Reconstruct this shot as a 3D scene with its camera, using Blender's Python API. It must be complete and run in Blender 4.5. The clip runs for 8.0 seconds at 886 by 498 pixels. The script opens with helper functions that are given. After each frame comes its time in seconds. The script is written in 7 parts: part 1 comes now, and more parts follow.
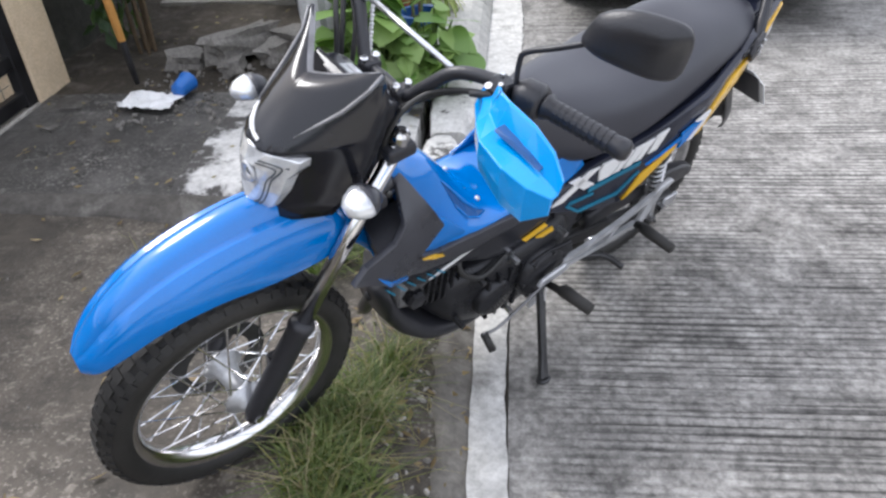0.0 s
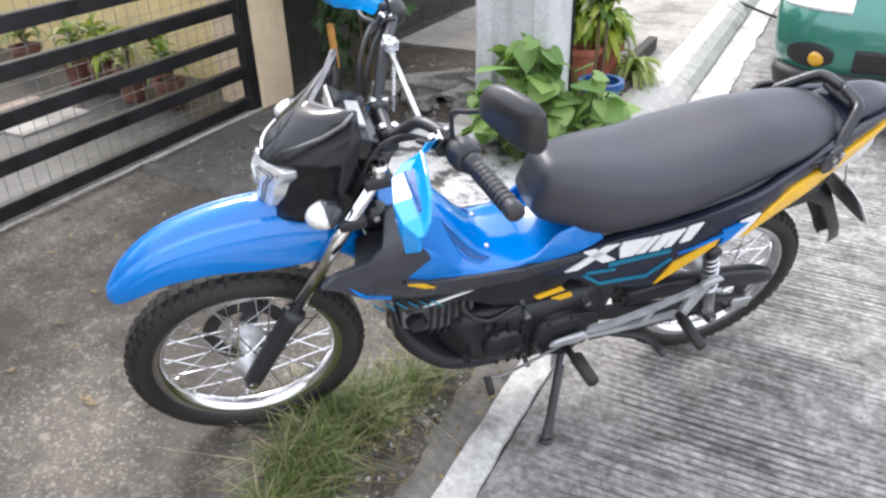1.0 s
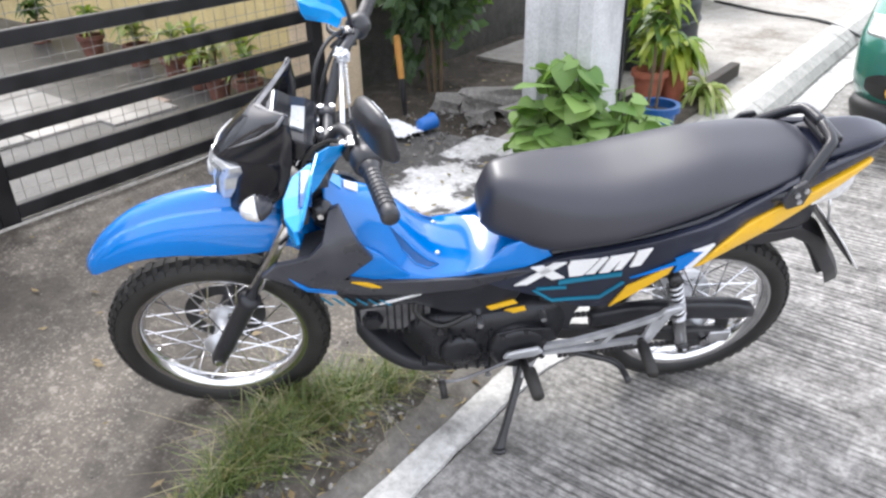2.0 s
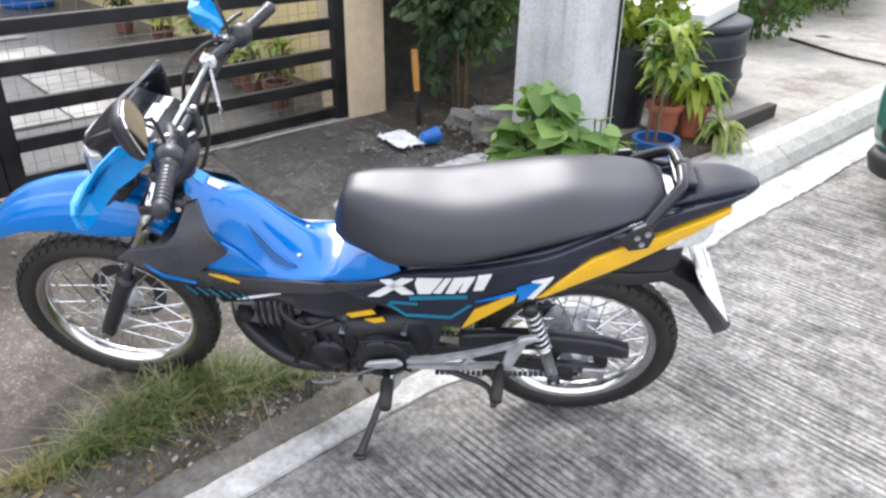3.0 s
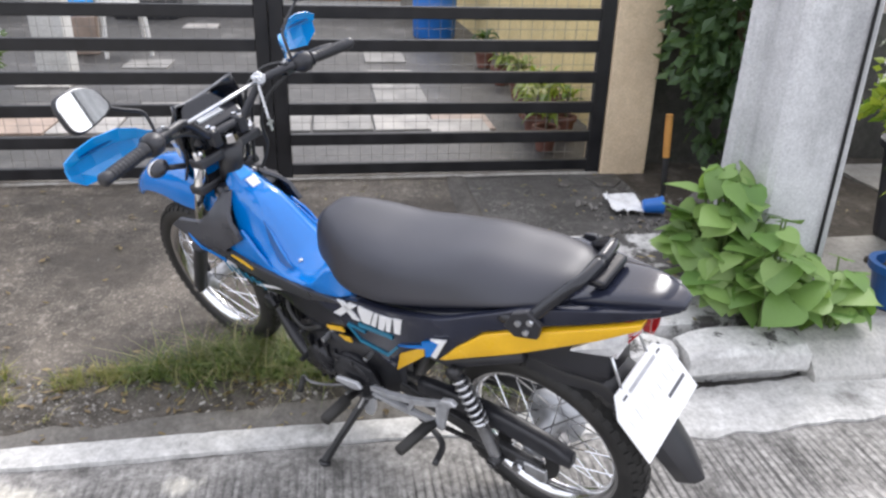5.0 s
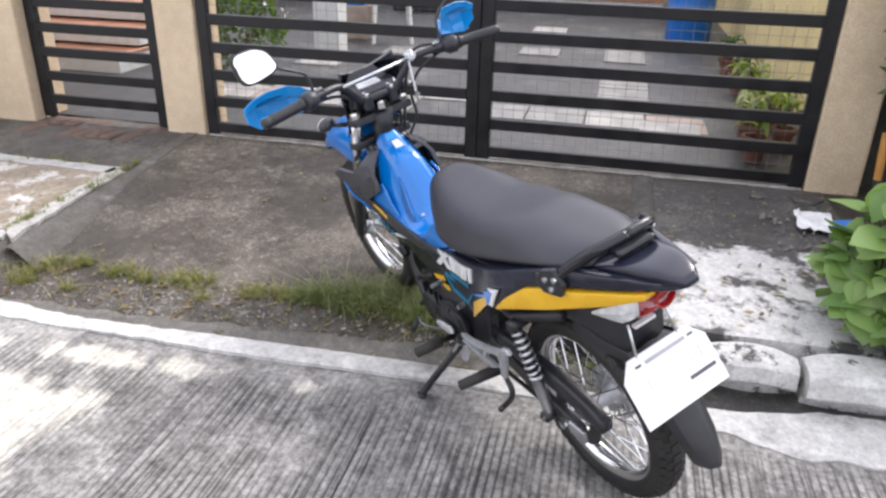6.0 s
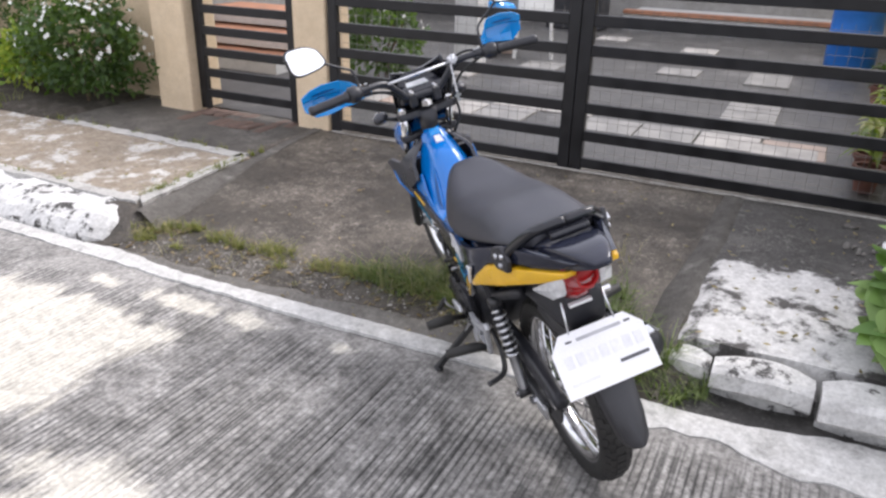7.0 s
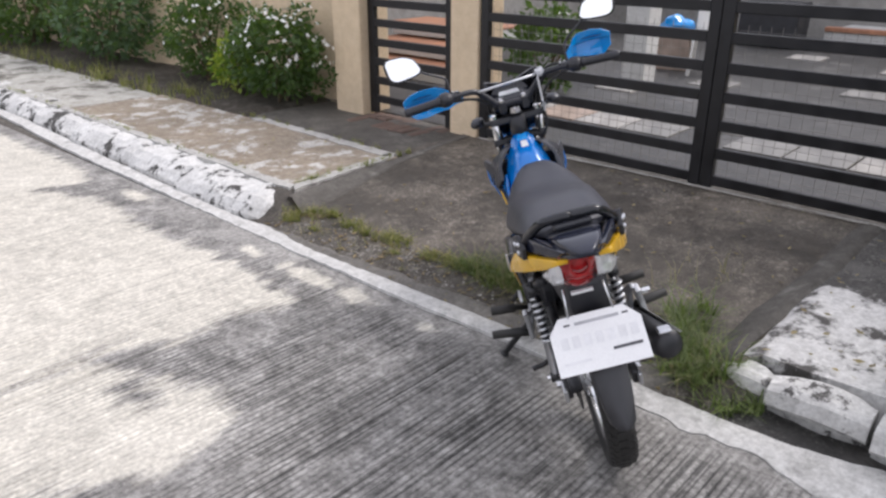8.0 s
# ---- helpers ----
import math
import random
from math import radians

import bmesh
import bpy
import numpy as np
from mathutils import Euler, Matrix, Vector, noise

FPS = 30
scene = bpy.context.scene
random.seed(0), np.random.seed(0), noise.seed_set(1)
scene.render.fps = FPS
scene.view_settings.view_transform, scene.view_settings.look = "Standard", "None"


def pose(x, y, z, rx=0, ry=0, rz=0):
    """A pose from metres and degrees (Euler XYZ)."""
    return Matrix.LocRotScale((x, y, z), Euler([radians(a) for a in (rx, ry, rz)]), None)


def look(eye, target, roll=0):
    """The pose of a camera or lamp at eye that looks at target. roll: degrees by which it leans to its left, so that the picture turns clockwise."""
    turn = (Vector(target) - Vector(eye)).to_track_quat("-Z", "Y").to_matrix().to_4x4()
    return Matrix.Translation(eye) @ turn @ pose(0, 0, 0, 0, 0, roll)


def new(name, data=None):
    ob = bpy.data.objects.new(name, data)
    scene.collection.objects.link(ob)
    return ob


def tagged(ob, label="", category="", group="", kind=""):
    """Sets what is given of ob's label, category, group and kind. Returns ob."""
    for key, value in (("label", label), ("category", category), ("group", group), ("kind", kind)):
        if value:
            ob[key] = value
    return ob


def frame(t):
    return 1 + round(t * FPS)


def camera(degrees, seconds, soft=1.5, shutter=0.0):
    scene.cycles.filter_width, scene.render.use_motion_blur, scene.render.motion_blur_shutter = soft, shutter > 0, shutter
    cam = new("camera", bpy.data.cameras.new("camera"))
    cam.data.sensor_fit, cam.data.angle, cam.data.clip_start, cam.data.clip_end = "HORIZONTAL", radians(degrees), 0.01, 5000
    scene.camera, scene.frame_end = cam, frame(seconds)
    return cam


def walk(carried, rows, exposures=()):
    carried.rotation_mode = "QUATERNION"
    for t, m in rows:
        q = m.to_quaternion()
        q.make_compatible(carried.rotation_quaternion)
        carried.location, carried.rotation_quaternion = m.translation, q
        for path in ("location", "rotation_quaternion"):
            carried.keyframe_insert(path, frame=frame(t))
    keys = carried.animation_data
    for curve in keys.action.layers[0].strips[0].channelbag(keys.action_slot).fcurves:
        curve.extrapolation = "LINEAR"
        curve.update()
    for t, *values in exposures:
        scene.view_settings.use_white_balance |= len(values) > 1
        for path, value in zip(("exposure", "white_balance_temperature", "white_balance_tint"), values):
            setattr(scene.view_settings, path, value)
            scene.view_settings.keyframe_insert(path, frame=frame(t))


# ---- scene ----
cam = camera(61.9, 8.0, soft=2.5)
PATH = [
    (0, (-0.007, -0.058, 1.383), (-0.2, 1.575, 0.244), -3.5),
    (0.5, (0.23, -0.064, 1.406), (-0.188, 1.585, 0.351), 1.2),
    (1, (0.518, -0.055, 1.408), (-0.303, 1.476, 0.418), -1.5),
    (1.5, (0.698, -0.015, 1.428), (-0.325, 1.398, 0.45), -1.3),
    (1.7, (0.75, 0.025, 1.417), (-0.291, 1.428, 0.444), -1.1),
    (2.8, (1.286, 0.344, 1.437), (-0.001, 1.585, 0.541), -0.5),
    (3, (1.338, 0.448, 1.439), (0.034, 1.654, 0.52), 0.9),
    (3.5, (1.484, 0.689, 1.435), (0.045, 1.748, 0.536), -1.0),
    (4, (1.622, 0.912, 1.439), (0.044, 1.722, 0.516), 0.8),
    (4.2, (1.624, 0.992, 1.443), (0.027, 1.75, 0.507), 1.3),
    (5.3, (1.881, 1.482, 1.452), (0.045, 1.593, 0.667), 0.8),
    (5.5, (1.943, 1.527, 1.463), (0.105, 1.55, 0.675), -0.1),
    (6, (2.018, 1.813, 1.457), (0.242, 1.422, 0.624), 1.5),
    (6.5, (2.112, 2.053, 1.446), (0.365, 1.541, 0.618), 1.6),
    (7, (2.096, 2.33, 1.465), (0.452, 1.521, 0.664), 1.4),
    (7.5, (2.122, 2.595, 1.481), (0.617, 1.55, 0.679), 1.4),
    (8, (2.084, 2.831, 1.502), (0.72, 1.59, 0.728), 0.2),
]
walk(cam, [(t, look(eye, target, roll)) for t, eye, target, roll in PATH],
     exposures=[(0.0, 0.60, 6250, 10), (0.5, 0.90, 6280, 10), (1, 1.02, 6330, 10), (1.7, 1.1, 6330, 10), (3.5, 0.9, 6330, 10), (5.5, 0.72, 6420, 12), (6.5, 0.67, 6430, 13), (7.2, 0.42, 6430, 13), (8, 0.15, 6430, 13)])

# ---- world, sun ----
world = bpy.data.worlds.new("sky")
scene.world = world
world.use_nodes = True
wn = world.node_tree
sky = wn.nodes.new("ShaderNodeTexSky")
sky.sky_type, sky.sun_disc = "NISHITA", False
SUN_ELEV, SUN_ROT = radians(50), radians(-58)
sky.sun_elevation, sky.sun_rotation, sky.dust_density = SUN_ELEV, SUN_ROT, 4.0
cloud = wn.nodes.new("ShaderNodeMix")  # a thin white cloud layer over the sky
cloud.data_type = "RGBA"
cloud.inputs[0].default_value = 0.6
cloud.inputs[7].default_value = (10.45, 10.4, 10.95, 1)
wn.links.new(sky.outputs[0], cloud.inputs[6])
wn.links.new(cloud.outputs[2], wn.nodes["Background"].inputs[0])
wn.nodes["Background"].inputs[1].default_value = 0.15
sun = new("sun", bpy.data.lights.new("sun", "SUN"))
sun.data.energy, sun.data.angle, sun.data.color = 1.5, radians(20), (1.0, 0.985, 0.97)
sun.matrix_world = look((math.sin(SUN_ROT) * 20, math.cos(SUN_ROT) * 20, math.tan(SUN_ELEV) * 20), (0, 0, 0))


# ---- materials ----
def nodes_of(name):
    m = bpy.data.materials.new(name)
    m.use_nodes = True
    return m, m.node_tree.nodes, m.node_tree.links, m.node_tree.nodes["Principled BSDF"]


def noise_node(n, l, scale, detail=4.0, rough=0.55, coord="Object", stretch=None):
    tc = n.new("ShaderNodeTexCoord")
    t = n.new("ShaderNodeTexNoise")
    t.inputs["Scale"].default_value, t.inputs["Detail"].default_value, t.inputs["Roughness"].default_value = scale, detail, rough
    if stretch:
        mp = n.new("ShaderNodeMapping")
        mp.inputs["Scale"].default_value = stretch
        l.new(tc.outputs[coord], mp.inputs[0])
        l.new(mp.outputs[0], t.inputs["Vector"])
    else:
        l.new(tc.outputs[coord], t.inputs["Vector"])
    return t.outputs["Fac"]


def ramp(n, l, fac, stops):
    r = n.new("ShaderNodeValToRGB")
    e = r.color_ramp.elements
    while len(e) < len(stops):
        e.new(0.5)
    for k, (p, c) in zip(e, stops):
        k.position, k.color = p, (*c, 1) if len(c) == 3 else c
    l.new(fac, r.inputs[0])
    return r.outputs[0]


def mix(n, l, fac, a, b, kind="MIX"):
    m = n.new("ShaderNodeMix")
    m.data_type, m.blend_type = "RGBA", kind
    for sock, v in ((0, fac), (6, a), (7, b)):
        if hasattr(v, "links"):
            l.new(v, m.inputs[sock])
        else:
            m.inputs[sock].default_value = v if sock == 0 else (*v, 1)
    return m.outputs[2]


def bump(n, l, height, strength, dist, base):
    b = n.new("ShaderNodeBump")
    b.inputs["Strength"].default_value, b.inputs["Distance"].default_value = strength, dist
    l.new(height, b.inputs["Height"])
    l.new(b.outputs[0], base.inputs["Normal"])


def mat(name, col, rough=0.5, metal=0.0, var=0.2, scale=12.0, grain=180.0, relief=0.15, coat=0.0, rvar=0.12, shade=None, spec=0.5):
    """A plain surface with colour that varies at two scales, uneven gloss and fine relief."""
    m, n, l, p = nodes_of(name)
    lo = tuple(max(0, c * (1 - var)) for c in col)
    hi = tuple(min(1, c * (1 + var)) for c in col) if shade is None else shade
    a = noise_node(n, l, scale, 5)
    b = noise_node(n, l, grain, 3)
    c1 = ramp(n, l, a, [(0.3, lo), (0.7, hi)])
    c2 = ramp(n, l, b, [(0.25, (0.82, 0.82, 0.82)), (0.75, (1, 1, 1))])
    l.new(mix(n, l, 0.6, c1, c2, "MULTIPLY"), p.inputs["Base Color"])
    rr = ramp(n, l, a, [(0.3, (max(0.02, rough - rvar),) * 3), (0.7, (min(1, rough + rvar),) * 3)])
    l.new(rr, p.inputs["Roughness"])
    p.inputs["Metallic"].default_value = metal
    p.inputs["Specular IOR Level"].default_value = spec
    p.inputs["Coat Weight"].default_value = coat
    p.inputs["Coat Roughness"].default_value = 0.08
    if relief:
        bump(n, l, b, relief, 0.002, p)
    return m


def concrete(name, dark, light, stain, scale=3.0, stain_at=(0.48, 0.62), fine=60.0, relief=0.5, rough=0.85, streak=None, fleck=None, darkened=None):
    m, n, l, p = nodes_of(name)
    big = noise_node(n, l, scale, 6, 0.65)
    mid = noise_node(n, l, scale * 6, 6, 0.7)
    fin = noise_node(n, l, fine, 6, 0.7)
    spot = noise_node(n, l, scale * 1.7, 8, 0.72)
    c = ramp(n, l, mid, [(0.3, dark), (0.7, light)])
    f = ramp(n, l, spot, [(stain_at[0], (0, 0, 0)), (stain_at[1], (1, 1, 1))])
    c = mix(n, l, f, c, stain)
    g = ramp(n, l, fin, [(0.3, (0.55, 0.55, 0.55)), (0.62, (1.0, 1.0, 1.0))])
    c = mix(n, l, 0.75, c, g, "MULTIPLY")
    w = ramp(n, l, big, [(0.3, (0.75, 0.75, 0.75)), (0.7, (1, 1, 1))])
    c = mix(n, l, 0.8, c, w, "MULTIPLY")
    if fleck:
        k = noise_node(n, l, 95, 3, 0.5)
        k2 = noise_node(n, l, 26, 4, 0.6)
        where = ramp(n, l, noise_node(n, l, 2.2, 5, 0.65), [(0.42, (0.08,) * 3), (0.62, (1, 1, 1))])
        c = mix(n, l, mix(n, l, 1.0, ramp(n, l, k, [(0.56, (0, 0, 0)), (0.68, (1, 1, 1))]), where, "MULTIPLY"), c, fleck)
        c = mix(n, l, mix(n, l, 1.0, ramp(n, l, k2, [(0.56, (0, 0, 0)), (0.70, (0.85,) * 3)]), where, "MULTIPLY"), c, fleck)
    if streak:
        s = noise_node(n, l, streak[0], 5, 0.6, stretch=streak[1])
        c = mix(n, l, 0.7, c, ramp(n, l, s, [(0.34, (0.6, 0.6, 0.6)), (0.54, (1, 1, 1))]), "MULTIPLY")
    if darkened:  # a darker patch round a place, with a ragged edge
        tc = n.new("ShaderNodeTexCoord")
        mp = n.new("ShaderNodeMapping")
        mp.vector_type = "TEXTURE"
        mp.inputs["Location"].default_value = (*darkened[0], 0)
        mp.inputs["Scale"].default_value = (*darkened[1], 9)
        l.new(tc.outputs["Object"], mp.inputs[0])
        far = n.new("ShaderNodeVectorMath")
        far.operation = "LENGTH"
        l.new(mp.outputs[0], far.inputs[0])
        rag = n.new("ShaderNodeMath")
        rag.operation = "MULTIPLY_ADD"
        l.new(spot, rag.inputs[0])
        rag.inputs[1].default_value = 0.9
        l.new(far.outputs["Value"], rag.inputs[2])
        c = mix(n, l, 1.0, c, ramp(n, l, rag.outputs[0], [(0.55, (darkened[2],) * 3), (0.98, (1, 1, 1))]), "MULTIPLY")
    l.new(c, p.inputs["Base Color"])
    p.inputs["Roughness"].default_value = rough
    bump(n, l, fin, relief, 0.006, p)
    return m


def leafy(name, a, b, grain=40.0):
    """Leaf green that differs from leaf to leaf."""
    m, n, l, p = nodes_of(name)
    geo = n.new("ShaderNodeNewGeometry")
    info = n.new("ShaderNodeObjectInfo")
    add = n.new("ShaderNodeMath")
    add.operation = "ADD"
    l.new(geo.outputs["Random Per Island"], add.inputs[0])
    l.new(info.outputs["Random"], add.inputs[1])
    fr = n.new("ShaderNodeMath")
    fr.operation = "FRACT"
    l.new(add.outputs[0], fr.inputs[0])
    c = ramp(n, l, fr.outputs[0], [(0.0, a), (1.0, b)])
    g = ramp(n, l, noise_node(n, l, grain, 4), [(0.3, (0.7, 0.7, 0.7)), (0.7, (1, 1, 1))])
    l.new(mix(n, l, 0.7, c, g, "MULTIPLY"), p.inputs["Base Color"])
    p.inputs["Roughness"].default_value = 0.5
    p.inputs["Subsurface Weight"].default_value = 0.0
    tr = n.new("ShaderNodeBsdfTranslucent")
    l.new(mix(n, l, 0.5, c, (0.3, 0.5, 0.05)), tr.inputs[0])
    ms = n.new("ShaderNodeMixShader")
    ms.inputs[0].default_value = 0.3
    l.new(p.outputs[0], ms.inputs[1])
    l.new(tr.outputs[0], ms.inputs[2])
    l.new(ms.outputs[0], n["Material Output"].inputs[0])
    return m


M = {}
def grooved(name):
    """Broomed concrete, grey with pale patches; an attribute holds the distance inside their edge."""
    m, n, l, p = nodes_of(name)
    big = noise_node(n, l, 0.9, 6, 0.65)
    mid = noise_node(n, l, 9.0, 8, 0.75)
    fin = noise_node(n, l, 48, 5, 0.65)
    pat = noise_node(n, l, 2.6, 6, 0.7, stretch=(0.7, 1.4, 1.0))
    line = noise_node(n, l, 1.0, 4, 0.6, stretch=(0.8, 46.0, 1.0))
    tc = n.new("ShaderNodeTexCoord")
    wv = n.new("ShaderNodeTexWave")
    wv.bands_direction = "Y"
    for key, v in (("Scale", 12.566), ("Distortion", 1.3), ("Detail", 4.0), ("Detail Scale", 3.0), ("Detail Roughness", 0.7)):
        wv.inputs[key].default_value = v
    l.new(tc.outputs["Object"], wv.inputs["Vector"])
    keep = ramp(n, l, pat, [(0.38, (0.12,) * 3), (0.54, (1, 1, 1))])
    xyz = n.new("ShaderNodeSeparateXYZ")  # the broom stopped short of the gutter
    l.new(tc.outputs["Object"], xyz.inputs[0])
    stop = n.new("ShaderNodeMapRange")
    l.new(xyz.outputs[0], stop.inputs[0])
    for k, v in ((1, 0.03), (2, 0.2), (3, 0.15), (4, 1.0)):
        stop.inputs[k].default_value = v
    keep = mix(n, l, 1.0, keep, stop.outputs[0], "MULTIPLY")

    def layer(dark, light, stain, v1, v2, grit):
        c = ramp(n, l, mid, [(0.36, dark), (0.64, light)])
        c = mix(n, l, ramp(n, l, big, [(0.5, (0, 0, 0)), (0.66, (0.7,) * 3)]), c, stain)
        lines = mix(n, l, 1.0, ramp(n, l, line, [(0.37, (v1,) * 3), (0.47, (1, 1, 1)), (0.6, (1, 1, 1)), (0.68, (1.18,) * 3)]), ramp(n, l, wv.outputs["Fac"], [(0.04, (v2,) * 3), (0.34, (1, 1, 1)), (0.8, (1, 1, 1)), (0.95, (1.12,) * 3)]), "MULTIPLY")
        c = mix(n, l, keep, c, mix(n, l, 1.0, c, lines, "MULTIPLY"))
        return mix(n, l, 0.9, c, ramp(n, l, fin, [(0.36, (grit,) * 3), (0.54, (1, 1, 1)), (0.72, (1.35,) * 3)]), "MULTIPLY")

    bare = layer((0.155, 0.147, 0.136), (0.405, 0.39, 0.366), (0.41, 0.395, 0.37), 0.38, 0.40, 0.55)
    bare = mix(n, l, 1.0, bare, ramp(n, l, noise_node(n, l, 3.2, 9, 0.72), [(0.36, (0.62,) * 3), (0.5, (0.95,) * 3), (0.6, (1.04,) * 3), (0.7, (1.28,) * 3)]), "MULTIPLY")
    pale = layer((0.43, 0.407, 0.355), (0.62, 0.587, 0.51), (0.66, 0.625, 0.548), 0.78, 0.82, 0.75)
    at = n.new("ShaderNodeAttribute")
    at.attribute_name = "pale_area"
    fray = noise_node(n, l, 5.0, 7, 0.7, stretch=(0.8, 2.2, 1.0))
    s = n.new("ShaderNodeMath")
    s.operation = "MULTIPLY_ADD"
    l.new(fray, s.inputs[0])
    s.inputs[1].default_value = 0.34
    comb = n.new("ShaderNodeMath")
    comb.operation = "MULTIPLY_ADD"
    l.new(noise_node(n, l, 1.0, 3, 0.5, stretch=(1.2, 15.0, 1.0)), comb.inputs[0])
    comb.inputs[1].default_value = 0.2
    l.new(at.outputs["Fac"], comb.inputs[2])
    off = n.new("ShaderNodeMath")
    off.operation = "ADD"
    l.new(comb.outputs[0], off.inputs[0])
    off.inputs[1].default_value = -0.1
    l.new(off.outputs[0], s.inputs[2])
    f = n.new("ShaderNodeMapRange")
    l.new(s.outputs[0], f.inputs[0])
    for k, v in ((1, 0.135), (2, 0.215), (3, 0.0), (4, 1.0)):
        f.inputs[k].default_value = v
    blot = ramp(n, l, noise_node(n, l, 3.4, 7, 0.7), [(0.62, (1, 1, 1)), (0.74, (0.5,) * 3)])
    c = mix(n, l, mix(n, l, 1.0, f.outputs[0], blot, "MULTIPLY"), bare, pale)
    l.new(c, p.inputs["Base Color"])
    p.inputs["Roughness"].default_value = 0.85
    bump(n, l, fin, 0.8, 0.006, p)
    return m


M["road"] = grooved("grooved_concrete")
M["apron"] = concrete("brown_concrete", (0.039, 0.0325, 0.025), (0.102, 0.0855, 0.067), (0.168, 0.143, 0.115), 1.3, (0.48, 0.66), 40, 1.0, 0.64, None, (0.28, 0.25, 0.21), ((-1.7, 1.7), (1.5, 1.3), 0.74))
M["dark_conc"] = concrete("dark_damp_concrete", (0.038, 0.036, 0.033), (0.088, 0.083, 0.077), (0.15, 0.142, 0.132), 1.4, (0.5, 0.66), 60, 0.8, 0.7, None, (0.22, 0.21, 0.195))
M["dark_wall"] = concrete("dark_mottled_wall", (0.06, 0.058, 0.05), (0.12, 0.115, 0.10), (0.05, 0.055, 0.04), 2.0, (0.5, 0.65), 80, 0.4, 0.9)
M["strip"] = concrete("worn_white_paint", (0.50, 0.49, 0.465), (0.76, 0.75, 0.72), (0.30, 0.29, 0.27), 3.0, (0.54, 0.68), 60, 0.5, 0.85)
M["kerb"] = concrete("flaked_white_kerb", (0.64, 0.63, 0.605), (0.84, 0.83, 0.80), (0.07, 0.066, 0.06), 3.2, (0.53, 0.58), 50, 0.9, 0.85)
M["kerb_worn"] = concrete("worn_white_kerb", (0.62, 0.61, 0.585), (0.82, 0.81, 0.78), (0.09, 0.085, 0.08), 3.2, (0.57, 0.62), 50, 0.9, 0.85)
M["slab_white"] = concrete("flaked_white_slab", (0.54, 0.535, 0.52), (0.76, 0.75, 0.73), (0.085, 0.08, 0.075), 2.6, (0.49, 0.57), 50, 0.8, 0.85)
M["slab_red"] = concrete("worn_red_slab", (0.23, 0.18, 0.125), (0.40, 0.34, 0.27), (0.62, 0.60, 0.56), 2.9, (0.515, 0.58), 45, 0.8, 0.85, None, (0.14, 0.125, 0.10))
M["slab_moss"] = concrete("mossy_white_slab", (0.36, 0.345, 0.30), (0.58, 0.565, 0.52), (0.14, 0.13, 0.105), 2.0, (0.50, 0.60), 45, 0.8, 0.85)
M["path_conc"] = concrete("grey_brown_path_concrete", (0.060, 0.053, 0.045), (0.135, 0.122, 0.105), (0.20, 0.182, 0.158), 1.4, (0.5, 0.66), 60, 0.8, 0.8, None, (0.24, 0.225, 0.2))
M["ramp_worn"] = concrete("pale_worn_ramp_cement", (0.085, 0.077, 0.067), (0.165, 0.152, 0.135), (0.26, 0.245, 0.22), 2.4, (0.56, 0.70), 60, 0.7, 0.85)
M["verge"] = concrete("gritty_verge_dirt", (0.055, 0.047, 0.037), (0.15, 0.133, 0.112), (0.05, 0.042, 0.032), 3.5, (0.5, 0.6), 70, 1.0, 0.95, None, (0.38, 0.36, 0.33))
M["ramp"] = concrete("grey_ramp_cement", (0.060, 0.055, 0.048), (0.125, 0.116, 0.104), (0.22, 0.21, 0.19), 2.4, (0.56, 0.70), 60, 0.7, 0.85)
M["cement_edge"] = concrete("smooth_tan_cement", (0.13, 0.12, 0.105), (0.235, 0.22, 0.197), (0.10, 0.09, 0.075), 2.8, (0.52, 0.66), 70, 0.5, 0.9)
M["pale_stone"] = concrete("pale_pebble", (0.34, 0.32, 0.29), (0.58, 0.56, 0.52), (0.24, 0.22, 0.2), 20.0, (0.55, 0.7), 150, 0.5, 0.85)
M["brick"] = mat("worn_red_brick", (0.13, 0.085, 0.066), 0.85, 0, 0.35, 9, 90, 0.5)
M["kerb_smooth"] = concrete("smooth_pale_kerb", (0.46, 0.45, 0.42), (0.62, 0.605, 0.57), (0.34, 0.325, 0.30), 2.2, (0.56, 0.7), 60, 0.35, 0.85)
M["slab_edge"] = concrete("pale_border", (0.40, 0.39, 0.365), (0.60, 0.585, 0.55), (0.25, 0.23, 0.21), 3.5, (0.55, 0.68), 60, 0.5, 0.85)
M["pave"] = concrete("pale_pavement", (0.34, 0.32, 0.285), (0.50, 0.475, 0.43), (0.22, 0.19, 0.155), 1.3, (0.50, 0.66), 60, 0.6, 0.85)
M["soil"] = concrete("dark_soil", (0.035, 0.028, 0.02), (0.09, 0.075, 0.055), (0.14, 0.12, 0.1), 5.0, (0.5, 0.65), 90, 1.0, 0.95)
M["pole"] = concrete("pole_concrete", (0.62, 0.62, 0.625), (0.74, 0.74, 0.74), (0.52, 0.52, 0.52), 2.2, (0.56, 0.75), 120, 0.25, 0.85, (3.0, (2.5, 2.5, 0.3)))
M["cream"] = concrete("cream_painted_render", (0.74, 0.575, 0.38), (0.86, 0.69, 0.48), (0.60, 0.48, 0.34), 2.2, (0.6, 0.75), 140, 0.2, 0.8)
M["yellow_wall"] = concrete("yellow_painted_wall", (0.74, 0.58, 0.27), (0.85, 0.70, 0.36), (0.60, 0.48, 0.27), 2.0, (0.58, 0.75), 140, 0.2, 0.8)
M["house"] = concrete("grey_house_wall", (0.30, 0.29, 0.27), (0.42, 0.41, 0.39), (0.24, 0.23, 0.22), 1.2, (0.56, 0.72), 100, 0.2, 0.85)
